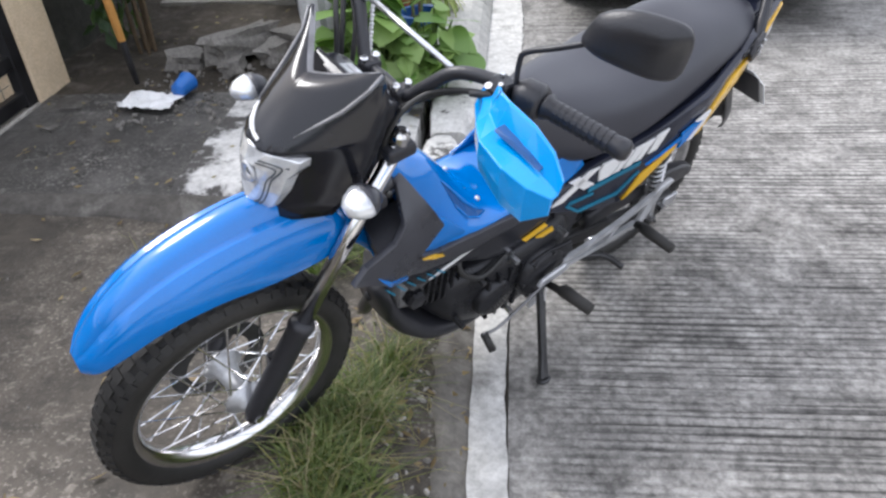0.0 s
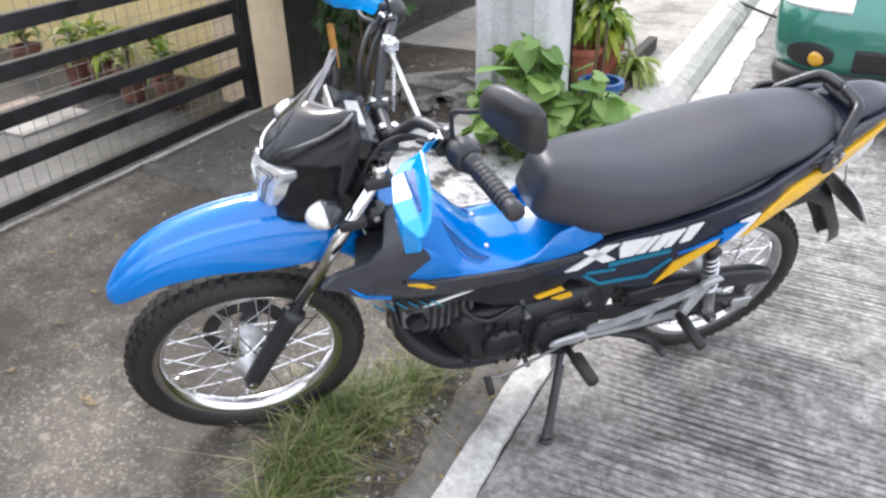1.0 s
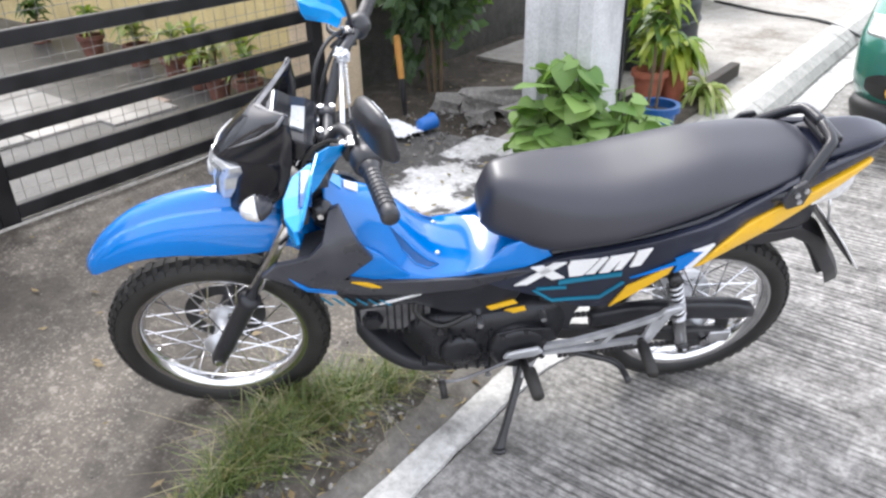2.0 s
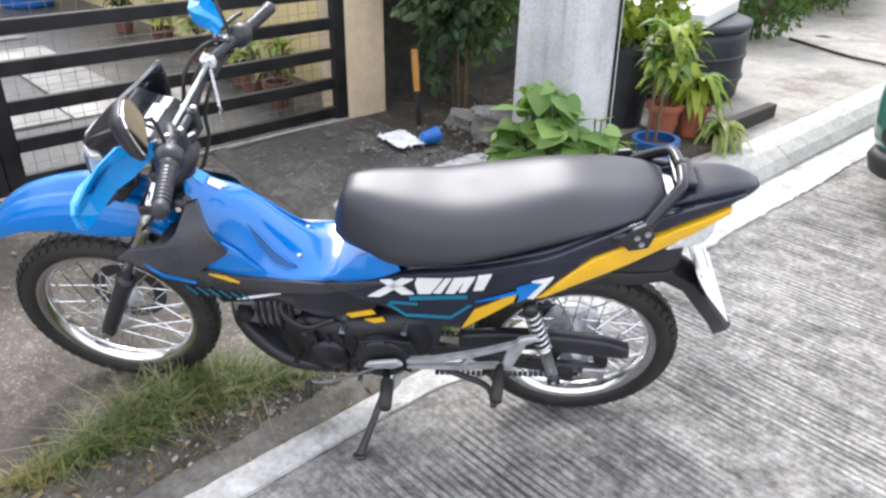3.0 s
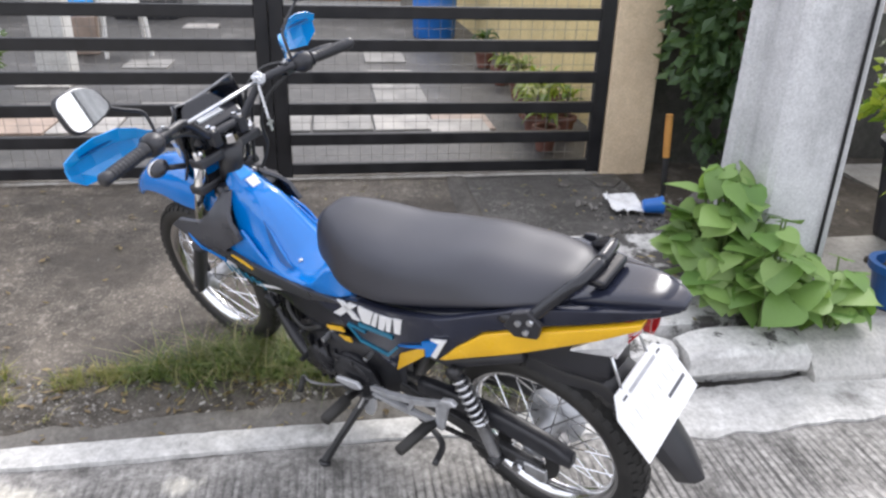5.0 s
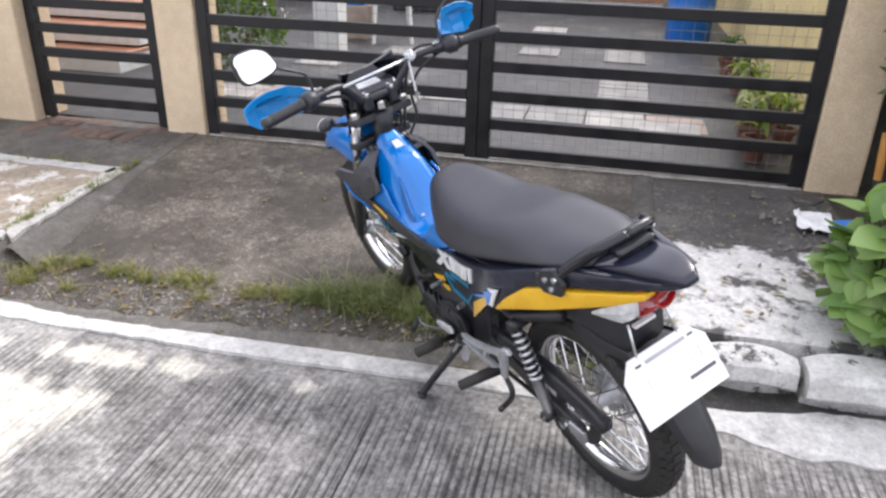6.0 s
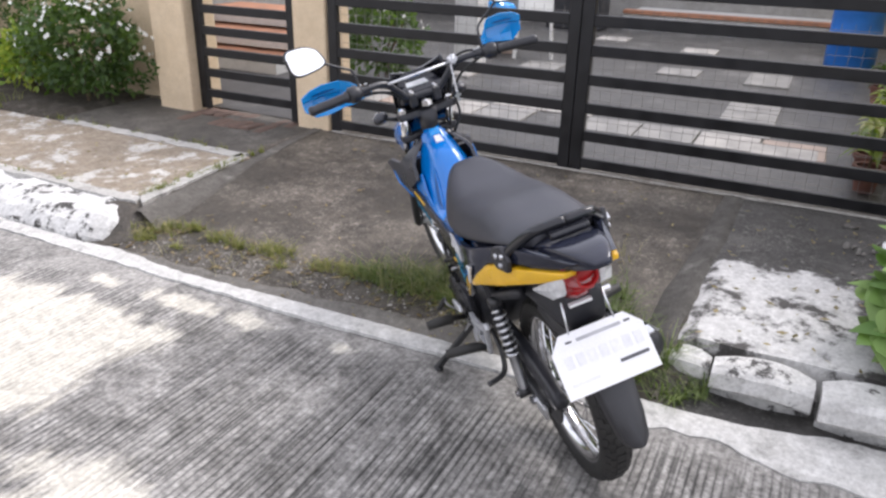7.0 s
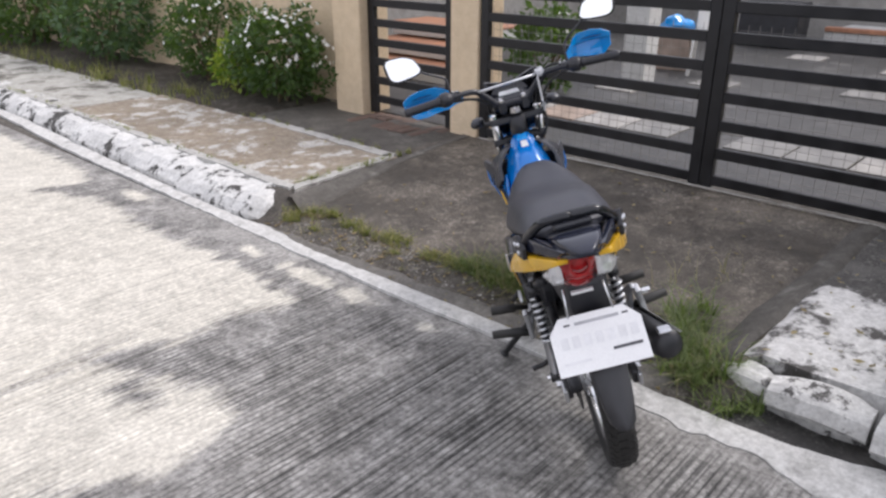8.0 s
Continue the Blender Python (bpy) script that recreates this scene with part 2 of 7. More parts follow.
M["white_wall"] = concrete("white_painted_render", (0.68, 0.68, 0.66), (0.80, 0.80, 0.78), (0.55, 0.54, 0.52), 2.0, (0.6, 0.75), 120, 0.2, 0.8)
M["court"] = concrete("court_concrete", (0.042, 0.042, 0.041), (0.092, 0.09, 0.087), (0.185, 0.18, 0.174), 1.2, (0.52, 0.7), 60, 0.4, 0.5)
M["tile_pale"] = mat("pale_tile", (0.34, 0.325, 0.305), 0.5, 0, 0.35, 5, 80, 0.2)
M["tile_pink"] = mat("salmon_tile", (0.36, 0.28, 0.23), 0.5, 0, 0.3, 5, 80, 0.2)
M["tile_grey"] = mat("grey_tile", (0.22, 0.215, 0.205), 0.5, 0, 0.35, 5, 80, 0.2)
M["stone"] = concrete("rubble_stone", (0.17, 0.16, 0.145), (0.36, 0.34, 0.31), (0.14, 0.13, 0.12), 9.0, (0.55, 0.7), 120, 0.9, 0.9)
M["gate"] = mat("black_gate_paint", (0.0075, 0.0073, 0.0088), 0.42, 0, 0.35, 9, 120, 0.2, shade=(0.0145, 0.0138, 0.015), spec=0.4)
M["wire"] = mat("dull_wire", (0.22, 0.21, 0.195), 0.55, 0.2, 0.3, 15, 100, 0.1)
M["blue"] = mat("blue_plastic", (0.0005, 0.165, 0.55), 0.13, 0, 0.10, 5, 300, 0.02, coat=0.45, rvar=0.04, spec=0.5)
# darker copy of the blue, for the shade inside recesses
M["blue_shade"] = mat("shaded_blue_plastic", (0.002, 0.07, 0.24), 0.3, 0, 0.1, 5, 300, 0.03)
M["cast"] = mat("cast_aluminium", (0.58, 0.59, 0.61), 0.42, 0.55, 0.2, 18, 160, 0.15)
M["sky_blue"] = mat("light_blue_plastic", (0.001, 0.30, 0.78), 0.12, 0, 0.1, 5, 300, 0.02, coat=0.5, rvar=0.04, spec=0.45)
M["gloss"] = mat("glossy_black_plastic", (0.013, 0.0138, 0.018), 0.16, 0, 0.3, 6, 300, 0.02, rvar=0.05)
M["navy"] = mat("dark_navy_panel", (0.018, 0.021, 0.036), 0.14, 0, 0.3, 6, 300, 0.02, rvar=0.04)
M["matte"] = mat("matt_black_plastic", (0.022, 0.0225, 0.027), 0.4, 0, 0.25, 10, 250, 0.2)
M["dusty"] = mat("dusty_black_plastic", (0.026, 0.026, 0.029), 0.4, 0, 0.25, 8, 200, 0.15)
M["head_alloy"] = mat("dull_grey_alloy", (0.22, 0.22, 0.228), 0.52, 0.6, 0.35, 20, 150, 0.3)
M["grey_plastic"] = mat("dark_grey_plastic", (0.040, 0.041, 0.049), 0.3, 0, 0.2, 10, 250, 0.12)
M["vinyl"] = mat("black_seat_vinyl", (0.021, 0.022, 0.032), 0.44, 0, 0.12, 8, 420, 0.1, rvar=0.03)
M["vinyl"].node_tree.nodes["Principled BSDF"].inputs["Specular IOR Level"].default_value = 0.68
M["rubber"] = mat("tyre_rubber", (0.012, 0.012, 0.012), 0.62, 0, 0.4, 7, 90, 0.4, shade=(0.034, 0.032, 0.029))
M["chrome"] = mat("polished_steel", (0.72, 0.72, 0.73), 0.13, 1, 0.08, 9, 200, 0.02, rvar=0.06)
M["alloy"] = mat("satin_aluminium", (0.68, 0.69, 0.71), 0.36, 1, 0.18, 14, 160, 0.1)
M["engine"] = mat("black_engine_alloy", (0.022, 0.0225, 0.026), 0.32, 0.4, 0.35, 16, 150, 0.3)
M["steel_dark"] = mat("dark_steel", (0.05, 0.05, 0.052), 0.38, 0.5, 0.3, 16, 150, 0.2)
M["yellow"] = mat("yellow_panel", (0.80, 0.46, 0.015), 0.28, 0, 0.06, 6, 250, 0.02, coat=0.4, rvar=0.05)
M["white"] = mat("white_vinyl", (0.80, 0.80, 0.80), 0.4, 0, 0.05, 8, 200, 0.02)
M["cyan"] = mat("teal_vinyl", (0.01, 0.17, 0.28), 0.4, 0, 0.1, 8, 200, 0.02)
M["plate"] = mat("white_plate", (0.82, 0.82, 0.82), 0.45, 0, 0.04, 8, 200, 0.02)
M["print"] = mat("faint_print", (0.42, 0.42, 0.44), 0.5, 0, 0.15, 20, 200, 0.02)
M["faint"] = mat("very_faint_print", (0.75, 0.75, 0.76), 0.45, 0, 0.1, 20, 200, 0.02)
M["ink"] = mat("dark_print", (0.09, 0.09, 0.1), 0.5, 0, 0.2, 20, 200, 0.02)
M["red_lens"] = mat("red_lens", (0.34, 0.012, 0.014), 0.12, 0, 0.35, 30, 300, 0.1, coat=0.5, rvar=0.04)
M["clear_lens"] = mat("clear_lens_over_silver", (0.80, 0.81, 0.83), 0.13, 0.45, 0.22, 45, 120, 0.3, coat=0.6, rvar=0.05)
M["liner"] = mat("dull_black_liner", (0.012, 0.012, 0.013), 0.85, 0, 0.2, 12, 200, 0.2, spec=0.1)
M["mirror"] = mat("mirror_glass", (0.92, 0.93, 0.93), 0.02, 1, 0.01, 3, 100, 0.0, rvar=0.01)
M["lcd"] = mat("dial_glass", (0.12, 0.13, 0.135), 0.1, 0, 0.15, 30, 100, 0.0)
M["pale_lcd"] = mat("pale_dial_glass", (0.46, 0.48, 0.49), 0.12, 0, 0.15, 30, 100, 0.0)
M["wood_handle"] = mat("orange_wood_handle", (0.52, 0.25, 0.06), 0.5, 0, 0.25, 14, 90, 0.3)
M["dark_wood"] = mat("dark_weathered_wood", (0.055, 0.045, 0.038), 0.8, 0, 0.35, 12, 60, 0.6)
M["terracotta"] = mat("terracotta", (0.32, 0.10, 0.055), 0.75, 0, 0.25, 10, 90, 0.4)
M["clay_dark"] = mat("dull_red_clay", (0.17, 0.075, 0.055), 0.8, 0, 0.35, 10, 90, 0.4)
M["blue_pot"] = mat("blue_pot_plastic", (0.012, 0.08, 0.26), 0.4, 0, 0.15, 8, 120, 0.1)
M["black_pot"] = mat("black_pot_plastic", (0.03, 0.031, 0.036), 0.5, 0, 0.3, 8, 120, 0.15)
M["blue_drum"] = mat("blue_drum_plastic", (0.02, 0.16, 0.55), 0.4, 0, 0.15, 5, 120, 0.1)
M["white_plastic"] = mat("white_plastic", (0.78, 0.78, 0.76), 0.4, 0, 0.06, 6, 100, 0.1)
M["bag"] = mat("white_plastic_bag", (0.78, 0.78, 0.78), 0.35, 0, 0.12, 20, 120, 0.3)
M["leaf_big"] = leafy("broad_leaf", (0.12, 0.24, 0.055), (0.31, 0.45, 0.14), 30.0)
M["leaf_dark"] = leafy("dark_shrub_leaf", (0.035, 0.072, 0.03), (0.09, 0.155, 0.065))
M["leaf_mid"] = leafy("mid_leaf", (0.022, 0.058, 0.012), (0.075, 0.13, 0.03))
M["leaf_bright"] = leafy("yellow_green_leaf", (0.12, 0.24, 0.02), (0.42, 0.46, 0.05))
M["leaf_var"] = leafy("cream_edged_leaf", (0.22, 0.32, 0.06), (0.62, 0.60, 0.30))
M["leaf_croton"] = leafy("croton_leaf", (0.05, 0.13, 0.02), (0.36, 0.42, 0.06))
M["grass"] = leafy("verge_grass", (0.10, 0.115, 0.025), (0.34, 0.31, 0.10))
M["straw"] = leafy("dry_straw", (0.26, 0.21, 0.11), (0.42, 0.36, 0.22))
M["weed"] = leafy("green_weed", (0.05, 0.088, 0.022), (0.19, 0.23, 0.075))
M["dry_leaf"] = leafy("dry_leaf_litter", (0.13, 0.075, 0.035), (0.36, 0.26, 0.14))
M["petal"] = mat("white_petals", (0.82, 0.82, 0.78), 0.6, 0, 0.08, 20, 90, 0.1)
M["bark"] = mat("stem_bark", (0.12, 0.085, 0.05), 0.85, 0, 0.35, 20, 80, 0.5)
M["stem"] = mat("green_stem", (0.12, 0.18, 0.05), 0.6, 0, 0.2, 20, 80, 0.2)
M["car_paint"] = mat("green_car_paint", (0.045, 0.20, 0.155), 0.2, 0.2, 0.1, 4, 300, 0.02, coat=0.8, rvar=0.05)
M["car_black"] = mat("black_bumper_trim", (0.018, 0.018, 0.018), 0.55, 0, 0.2, 10, 200, 0.2)
M["car_glass"] = mat("tinted_car_glass", (0.02, 0.024, 0.024), 0.06, 0, 0.1, 5, 100, 0.0, coat=0.5)
M["amber"] = mat("amber_lens", (0.62, 0.33, 0.02), 0.12, 0, 0.15, 30, 200, 0.1, coat=0.5)
M["orange"] = mat("orange_tiles", (0.40, 0.19, 0.11), 0.5, 0, 0.3, 8, 90, 0.2)
M["hose"] = mat("black_cable", (0.02, 0.02, 0.02), 0.5, 0, 0.2, 20, 120, 0.1)


# ---- building helpers ----
def part(name, bm, material, parent=None, label="", smooth=False):
    me = bpy.data.meshes.new(name)
    bm.to_mesh(me)
    bm.free()
    me.materials.append(M[material] if isinstance(material, str) else material)
    if smooth:
        me.polygons.foreach_set("use_smooth", [True] * len(me.polygons))
    ob = new(name, me)
    if parent is not None:
        ob.parent = parent
    if label:
        ob["label"] = label
    return ob


def thing(name, m, label, category, group="", kind=""):
    ob = new(name)
    ob.matrix_world = m
    ob.empty_display_size = 0.1
    return tagged(ob, label, category, group, kind)


def bevel(ob, w=0.005, seg=2, angle=35):
    md = ob.modifiers.new("bevel", "BEVEL")
    md.width, md.segments, md.limit_method, md.angle_limit = w, seg, "ANGLE", radians(angle)
    return ob


def box(x0, x1, y0, y1, z0, z1, bm=None):
    bm = bm or bmesh.new()
    v = [bm.verts.new((x, y, z)) for z in (z0, z1) for x, y in ((x0, y0), (x1, y0), (x1, y1), (x0, y1))]
    for f in ((0, 3, 2, 1), (4, 5, 6, 7), (0, 1, 5, 4), (1, 2, 6, 5), (2, 3, 7, 6), (3, 0, 4, 7)):
        bm.faces.new([v[i] for i in f])
    return bm


def tube(pts, r, sides=10, bm=None, radii=None, caps=True):
    """A round bar along a polyline; radii gives a radius for each point."""
    bm = bm or bmesh.new()
    pts = [Vector(p) for p in pts]
    rings, ref = [], None
    for i, p in enumerate(pts):
        d = (pts[min(i + 1, len(pts) - 1)] - pts[max(i - 1, 0)]).normalized()
        if ref is None:
            ref = d.orthogonal().normalized()
        ref = (ref - d * ref.dot(d)).normalized()
        o = d.cross(ref)
        rr = radii[i] if radii else r
        rings.append([bm.verts.new(p + rr * (math.cos(a) * ref + math.sin(a) * o)) for a in [2 * math.pi * k / sides for k in range(sides)]])
    for a, b in zip(rings, rings[1:]):
        for k in range(sides):
            bm.faces.new((a[k], a[(k + 1) % sides], b[(k + 1) % sides], b[k]))
    if caps:
        bm.faces.new(rings[0][::-1])
        bm.faces.new(rings[-1])
    return bm


def curve_pts(pts, n=8):
    """A smooth line through the points (Catmull-Rom)."""
    p = [Vector(q) for q in pts]
    p = [2 * p[0] - p[1]] + p + [2 * p[-1] - p[-2]]
    out = []
    for i in range(1, len(p) - 2):
        for k in range(n):
            t = k / n
            a, b, c, d = p[i - 1:i + 3]
            out.append(0.5 * (2 * b + (c - a) * t + (2 * a - 5 * b + 4 * c - d) * t * t + (3 * b - a - 3 * c + d) * t ** 3))
    return out + [p[-2]]


def loft(rings, bm=None, caps=True, closed=True):
    bm = bm or bmesh.new()
    rows = [[bm.verts.new(p) for p in r] for r in rings]
    n = len(rows[0])
    for a, b in zip(rows, rows[1:]):
        for k in range(n if closed else n - 1):
            bm.faces.new((a[k], a[(k + 1) % n], b[(k + 1) % n], b[k]))
    if caps and closed:
        bm.faces.new(rows[0][::-1])
        bm.faces.new(rows[-1])
    return bm


def revolve(profile, seg=48, axis="y", centre=(0, 0, 0), bm=None, closed=False):
    """A turned body: profile is (radius, along), about an axis through centre."""
    c = Vector(centre)
    rings = []
    for k in range(seg):
        a = 2 * math.pi * k / seg
        ca, sa = math.cos(a), math.sin(a)
        rings.append([c + Vector({"y": (r * ca, h, r * sa), "z": (r * ca, r * sa, h), "x": (h, r * ca, r * sa)}[axis]) for r, h in profile])
    bm = bm or bmesh.new()
    rows = [[bm.verts.new(p) for p in r] for r in rings]
    n = len(profile)
    for i in range(seg):
        a, b = rows[i], rows[(i + 1) % seg]
        for k in range(n if closed else n - 1):
            bm.faces.new((a[k], b[k], b[(k + 1) % n], a[(k + 1) % n]))
    if not closed:
        if profile[0][0] > 1e-6:
            bm.faces.new([r[0] for r in rows])
        if profile[-1][0] > 1e-6:
            bm.faces.new([r[-1] for r in rows][::-1])
    bmesh.ops.remove_doubles(bm, verts=bm.verts, dist=1e-6)
    bmesh.ops.recalc_face_normals(bm, faces=bm.faces)
    return bm


def lerp(x, xs, ys):
    return float(np.interp(x, xs, ys))


def lofted(keys, n, count=20, power=3.0):
    """Rings along x for rows of (x, z low, z high, half width, [power]): a squarish body with rounded edges."""
    ps = curve_pts([(k[0], k[1], k[2]) for k in keys], max(1, n // (len(keys) - 1)))
    ws = curve_pts([(k[0], k[3], 0) for k in keys], max(1, n // (len(keys) - 1)))
    rings = []
    for p, w in zip(ps, ws):
        zc, hz = (p[1] + p[2]) / 2, (p[2] - p[1]) / 2
        ring = []
        for k in range(count):
            a = 2 * math.pi * (k + 0.5) / count
            c, s = math.cos(a), math.sin(a)
            ring.append((p[0], math.copysign(abs(c) ** (2 / power), c) * w[1], zc + math.copysign(abs(s) ** (2 / power), s) * hz))
        rings.append(ring)
    return loft(rings)


def panel(outline, yfun, thick, side=1, step=0.04):
    """A bent plate: the (x, z) outline laid on the surface y = yfun(x, z), with thickness inwards."""
    bm = bmesh.new()
    bm.faces.new([bm.verts.new((x, 0, z)) for x, z in outline])
    xs, zs = [p[0] for p in outline], [p[1] for p in outline]
    for axis, lo, hi in ((0, min(xs), max(xs)), (2, min(zs), max(zs))):
        k = lo + step
        while k < hi - 1e-4:
            co, no = [0, 0, 0], [0, 0, 0]
            co[axis], no[axis] = k, 1
            bmesh.ops.bisect_plane(bm, geom=bm.verts[:] + bm.edges[:] + bm.faces[:], plane_co=co, plane_no=no, dist=1e-5)
            k += step
    top = bm.faces[:]
    made = bmesh.ops.extrude_face_region(bm, geom=top)
    inner = [g for g in made["geom"] if isinstance(g, bmesh.types.BMVert)]
    flags = set(inner)
    for v in bm.verts:
        y = yfun(v.co.x, v.co.z)
        v.co.y = side * (y - thick if v in flags else y)
    bmesh.ops.recalc_face_normals(bm, faces=bm.faces)
    return bm


def merge(*bms):
    out = bms[0]
    for b in bms[1:]:
        me = bpy.data.meshes.new("tmp")
        b.to_mesh(me)
        b.free()
        out.from_mesh(me)
        bpy.data.meshes.remove(me)
    return out


# ---- the ground, road and pavements ----
def sheet(name, x0, x1, y0, y1, nx, ny, zfun, material, thick=0.0, label="", kind="structure"):
    bm = bmesh.new()
    g = [[bm.verts.new((x0 + (x1 - x0) * i / nx, y0 + (y1 - y0) * j / ny, 0)) for j in range(ny + 1)] for i in range(nx + 1)]
    for row in g:
        for v in row:
            v.co.z = zfun(v.co.x, v.co.y)
    for i in range(nx):
        for j in range(ny):
            bm.faces.new((g[i][j], g[i + 1][j], g[i + 1][j + 1], g[i][j + 1]))
    if thick:
        rim = [g[i][0] for i in range(nx + 1)] + [g[nx][j] for j in range(1, ny + 1)] + [g[i][ny] for i in range(nx - 1, -1, -1)] + [g[0][j] for j in range(ny - 1, 0, -1)]
        low = [bm.verts.new((v.co.x, v.co.y, v.co.z - thick)) for v in rim]
        for k in range(len(rim)):
            bm.faces.new((rim[k - 1], low[k - 1], low[k], rim[k]))
    bmesh.ops.recalc_face_normals(bm, faces=bm.faces)
    ob = part(name, bm, material, smooth=not thick)
    return tagged(ob, label, name.split("_")[0], kind=kind)


def wob(x, y, s=3.0, a=0.01, seed=0.0):
    return a * noise.noise((x * s, y * s, seed))


sheet("ground", -60, 60, -80, 80, 24, 24, lambda x, y: -0.06, "soil", label="bare brown earth ground around the houses")


ry = random.Random(5)
GROOVE = [ry.uniform(0.0, 1.0) for _ in range(1400)]


def road_z(x, y, worn=1.0):
    """Transverse ridges left by a broom, which wear off towards the crown and in patches."""
    k = (y + 6) / 0.0125
    i = int(k) % 1400
    ridge = (0.009 if i % 2 else -0.004) * (0.15 + 0.85 * GROOVE[i] ** 1.5)
    wear = 0.5 + 0.7 * noise.noise((x * 1.1, y * 0.9, 4.0)) + 0.35 * noise.noise((x * 5.0, y * 12.0, 6.0))
    wear = min(1.0, max(0.1, wear))
    return ridge * worn * wear * min(1.0, max(0.0, (x - 0.03) / 0.16)) + wob(x, y, 0.7, 0.012, 2) - 0.006


# outline of the large pale area of the road, and small pale spots near the gutter
PALE_EDGE = [(0.12, -5.2), (0.08, -2.8), (0.08, -2.35), (0.22, -2.1), (0.52, -2.2), (0.27, -1.72), (0.34, -0.95), (0.27, -0.42), (0.32, 0.33), (0.62, 0.27), (0.88, 0.27), (1.10, 0.14), (1.24, 0.20), (1.08, 0.40), (0.98, 0.69), (0.98, 0.86), (1.07, 0.95), (1.31, 1.02), (1.52, 0.86), (1.8, 0.76), (2.6, 0.5), (3.0, -0.8), (2.7, -3.6), (1.6, -5.0)]
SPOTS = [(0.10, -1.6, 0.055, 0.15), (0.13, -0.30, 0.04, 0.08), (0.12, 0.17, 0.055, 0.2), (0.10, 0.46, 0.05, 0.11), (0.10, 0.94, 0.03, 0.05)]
GREY_GAPS = [(1.17, 0.52, 0.045, 0.07), (1.36, 0.16, 0.12, 0.025)]


def pale_field(px_, py_):
    """Distance inside the pale area's edge, negative outside; arrays."""
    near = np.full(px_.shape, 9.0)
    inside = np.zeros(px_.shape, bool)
    for (ax, ay), (bx, by) in zip(PALE_EDGE, PALE_EDGE[1:] + PALE_EDGE[:1]):
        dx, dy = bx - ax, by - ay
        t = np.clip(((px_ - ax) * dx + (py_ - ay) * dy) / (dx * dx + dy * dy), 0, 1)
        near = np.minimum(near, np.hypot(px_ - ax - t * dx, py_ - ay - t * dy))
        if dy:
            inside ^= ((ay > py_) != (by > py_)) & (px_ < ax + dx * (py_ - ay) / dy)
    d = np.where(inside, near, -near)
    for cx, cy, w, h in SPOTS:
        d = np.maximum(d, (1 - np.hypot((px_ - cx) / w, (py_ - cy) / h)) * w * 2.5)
    for cx, cy, w, h in GREY_GAPS:
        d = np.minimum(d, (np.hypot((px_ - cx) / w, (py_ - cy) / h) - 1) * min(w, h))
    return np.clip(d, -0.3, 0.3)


NX, NY = 150, 1200
X0, X1, Y0, Y1 = -0.02, 4.2, -6.0, 9.0
xs = [X0 + (X1 - X0) * (i / NX) ** 1.25 for i in range(NX + 1)]
ys = [Y0 + (Y1 - Y0) * j / NY for j in range(NY + 1)]
me = bpy.data.meshes.new("road")
gx, gy = np.meshgrid(np.array(xs), np.array(ys), indexing="ij")
field = pale_field(gx.ravel(), gy.ravel())
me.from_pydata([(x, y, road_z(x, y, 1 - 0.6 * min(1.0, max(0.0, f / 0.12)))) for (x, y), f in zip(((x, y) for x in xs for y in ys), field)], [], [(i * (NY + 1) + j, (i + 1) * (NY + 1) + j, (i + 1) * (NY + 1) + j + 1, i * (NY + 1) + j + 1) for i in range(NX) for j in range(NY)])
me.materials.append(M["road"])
me.attributes.new("pale_area", "FLOAT", "POINT").data.foreach_set("value", field.astype(np.float32))
tagged(new("road", me), "grey broom-grooved concrete road, pale over part", "road", kind="structure")
for nm, x0, x1, y0, y1, tell in (("road_far", -0.02, 8.0, -40, -6.0, "going on past the houses"), ("road_far", -0.02, 8.0, 9.0, 40, "going on past the houses"), ("road_side", 4.2, 8.0, -6, 9, "on its other lane")):
    ob = sheet(nm, x0, x1, y0, y1, 4, 10, lambda x, y: -0.008, "road", label="grey broom-grooved concrete road, " + tell)
    ob.data.attributes.new("pale_area", "FLOAT", "POINT").data.foreach_set("value", [-0.3] * len(ob.data.vertices))


def blob(name, pts, z, h, material, label, category, seed=0, rag=0.03, kind="structure"):
    """A thin poured patch with a ragged edge."""
    rnd = random.Random(seed)
    edge = []
    n = len(pts)
    for i in range(n):
        a, b = Vector((*pts[i], 0)), Vector((*pts[(i + 1) % n], 0))
        steps = max(1, int((b - a).length / 0.06))
        for k in range(steps):
            p = a.lerp(b, k / steps)
            edge.append((p.x + rnd.uniform(-rag, rag), p.y + rnd.uniform(-rag, rag)))
    bm = bmesh.new()
    top = [bm.verts.new((x, y, z + h)) for x, y in edge]
    low = [bm.verts.new((x, y, z - 0.02)) for x, y in edge]
    bm.faces.new(top)
    for k in range(len(top)):
        bm.faces.new((top[k - 1], low[k - 1], low[k], top[k]))
    bmesh.ops.recalc_face_normals(bm, faces=bm.faces)
    return tagged(part(name, bm, material), label, category, kind=kind)


def apron_z(x, y):
    base = lerp(-x, [0.1, 0.16, 0.32, 0.65, 2.3], [-0.015, 0.005, 0.03, 0.048, 0.118])
    side = min(1.0, max(0.0, (-0.47 - y) / 0.22, (y - 1.98) / 0.1))
    if x < -0.18:
        base += (0.118 - base) * side * side * (3 - 2 * side) * min(1.0, (-0.18 - x) / 0.15)
    base -= 0.5 * max(0.0, y - 2.06)
    return base + wob(x, y, 2.5, 0.008, 1) + wob(x, y, 12, 0.003, 7)


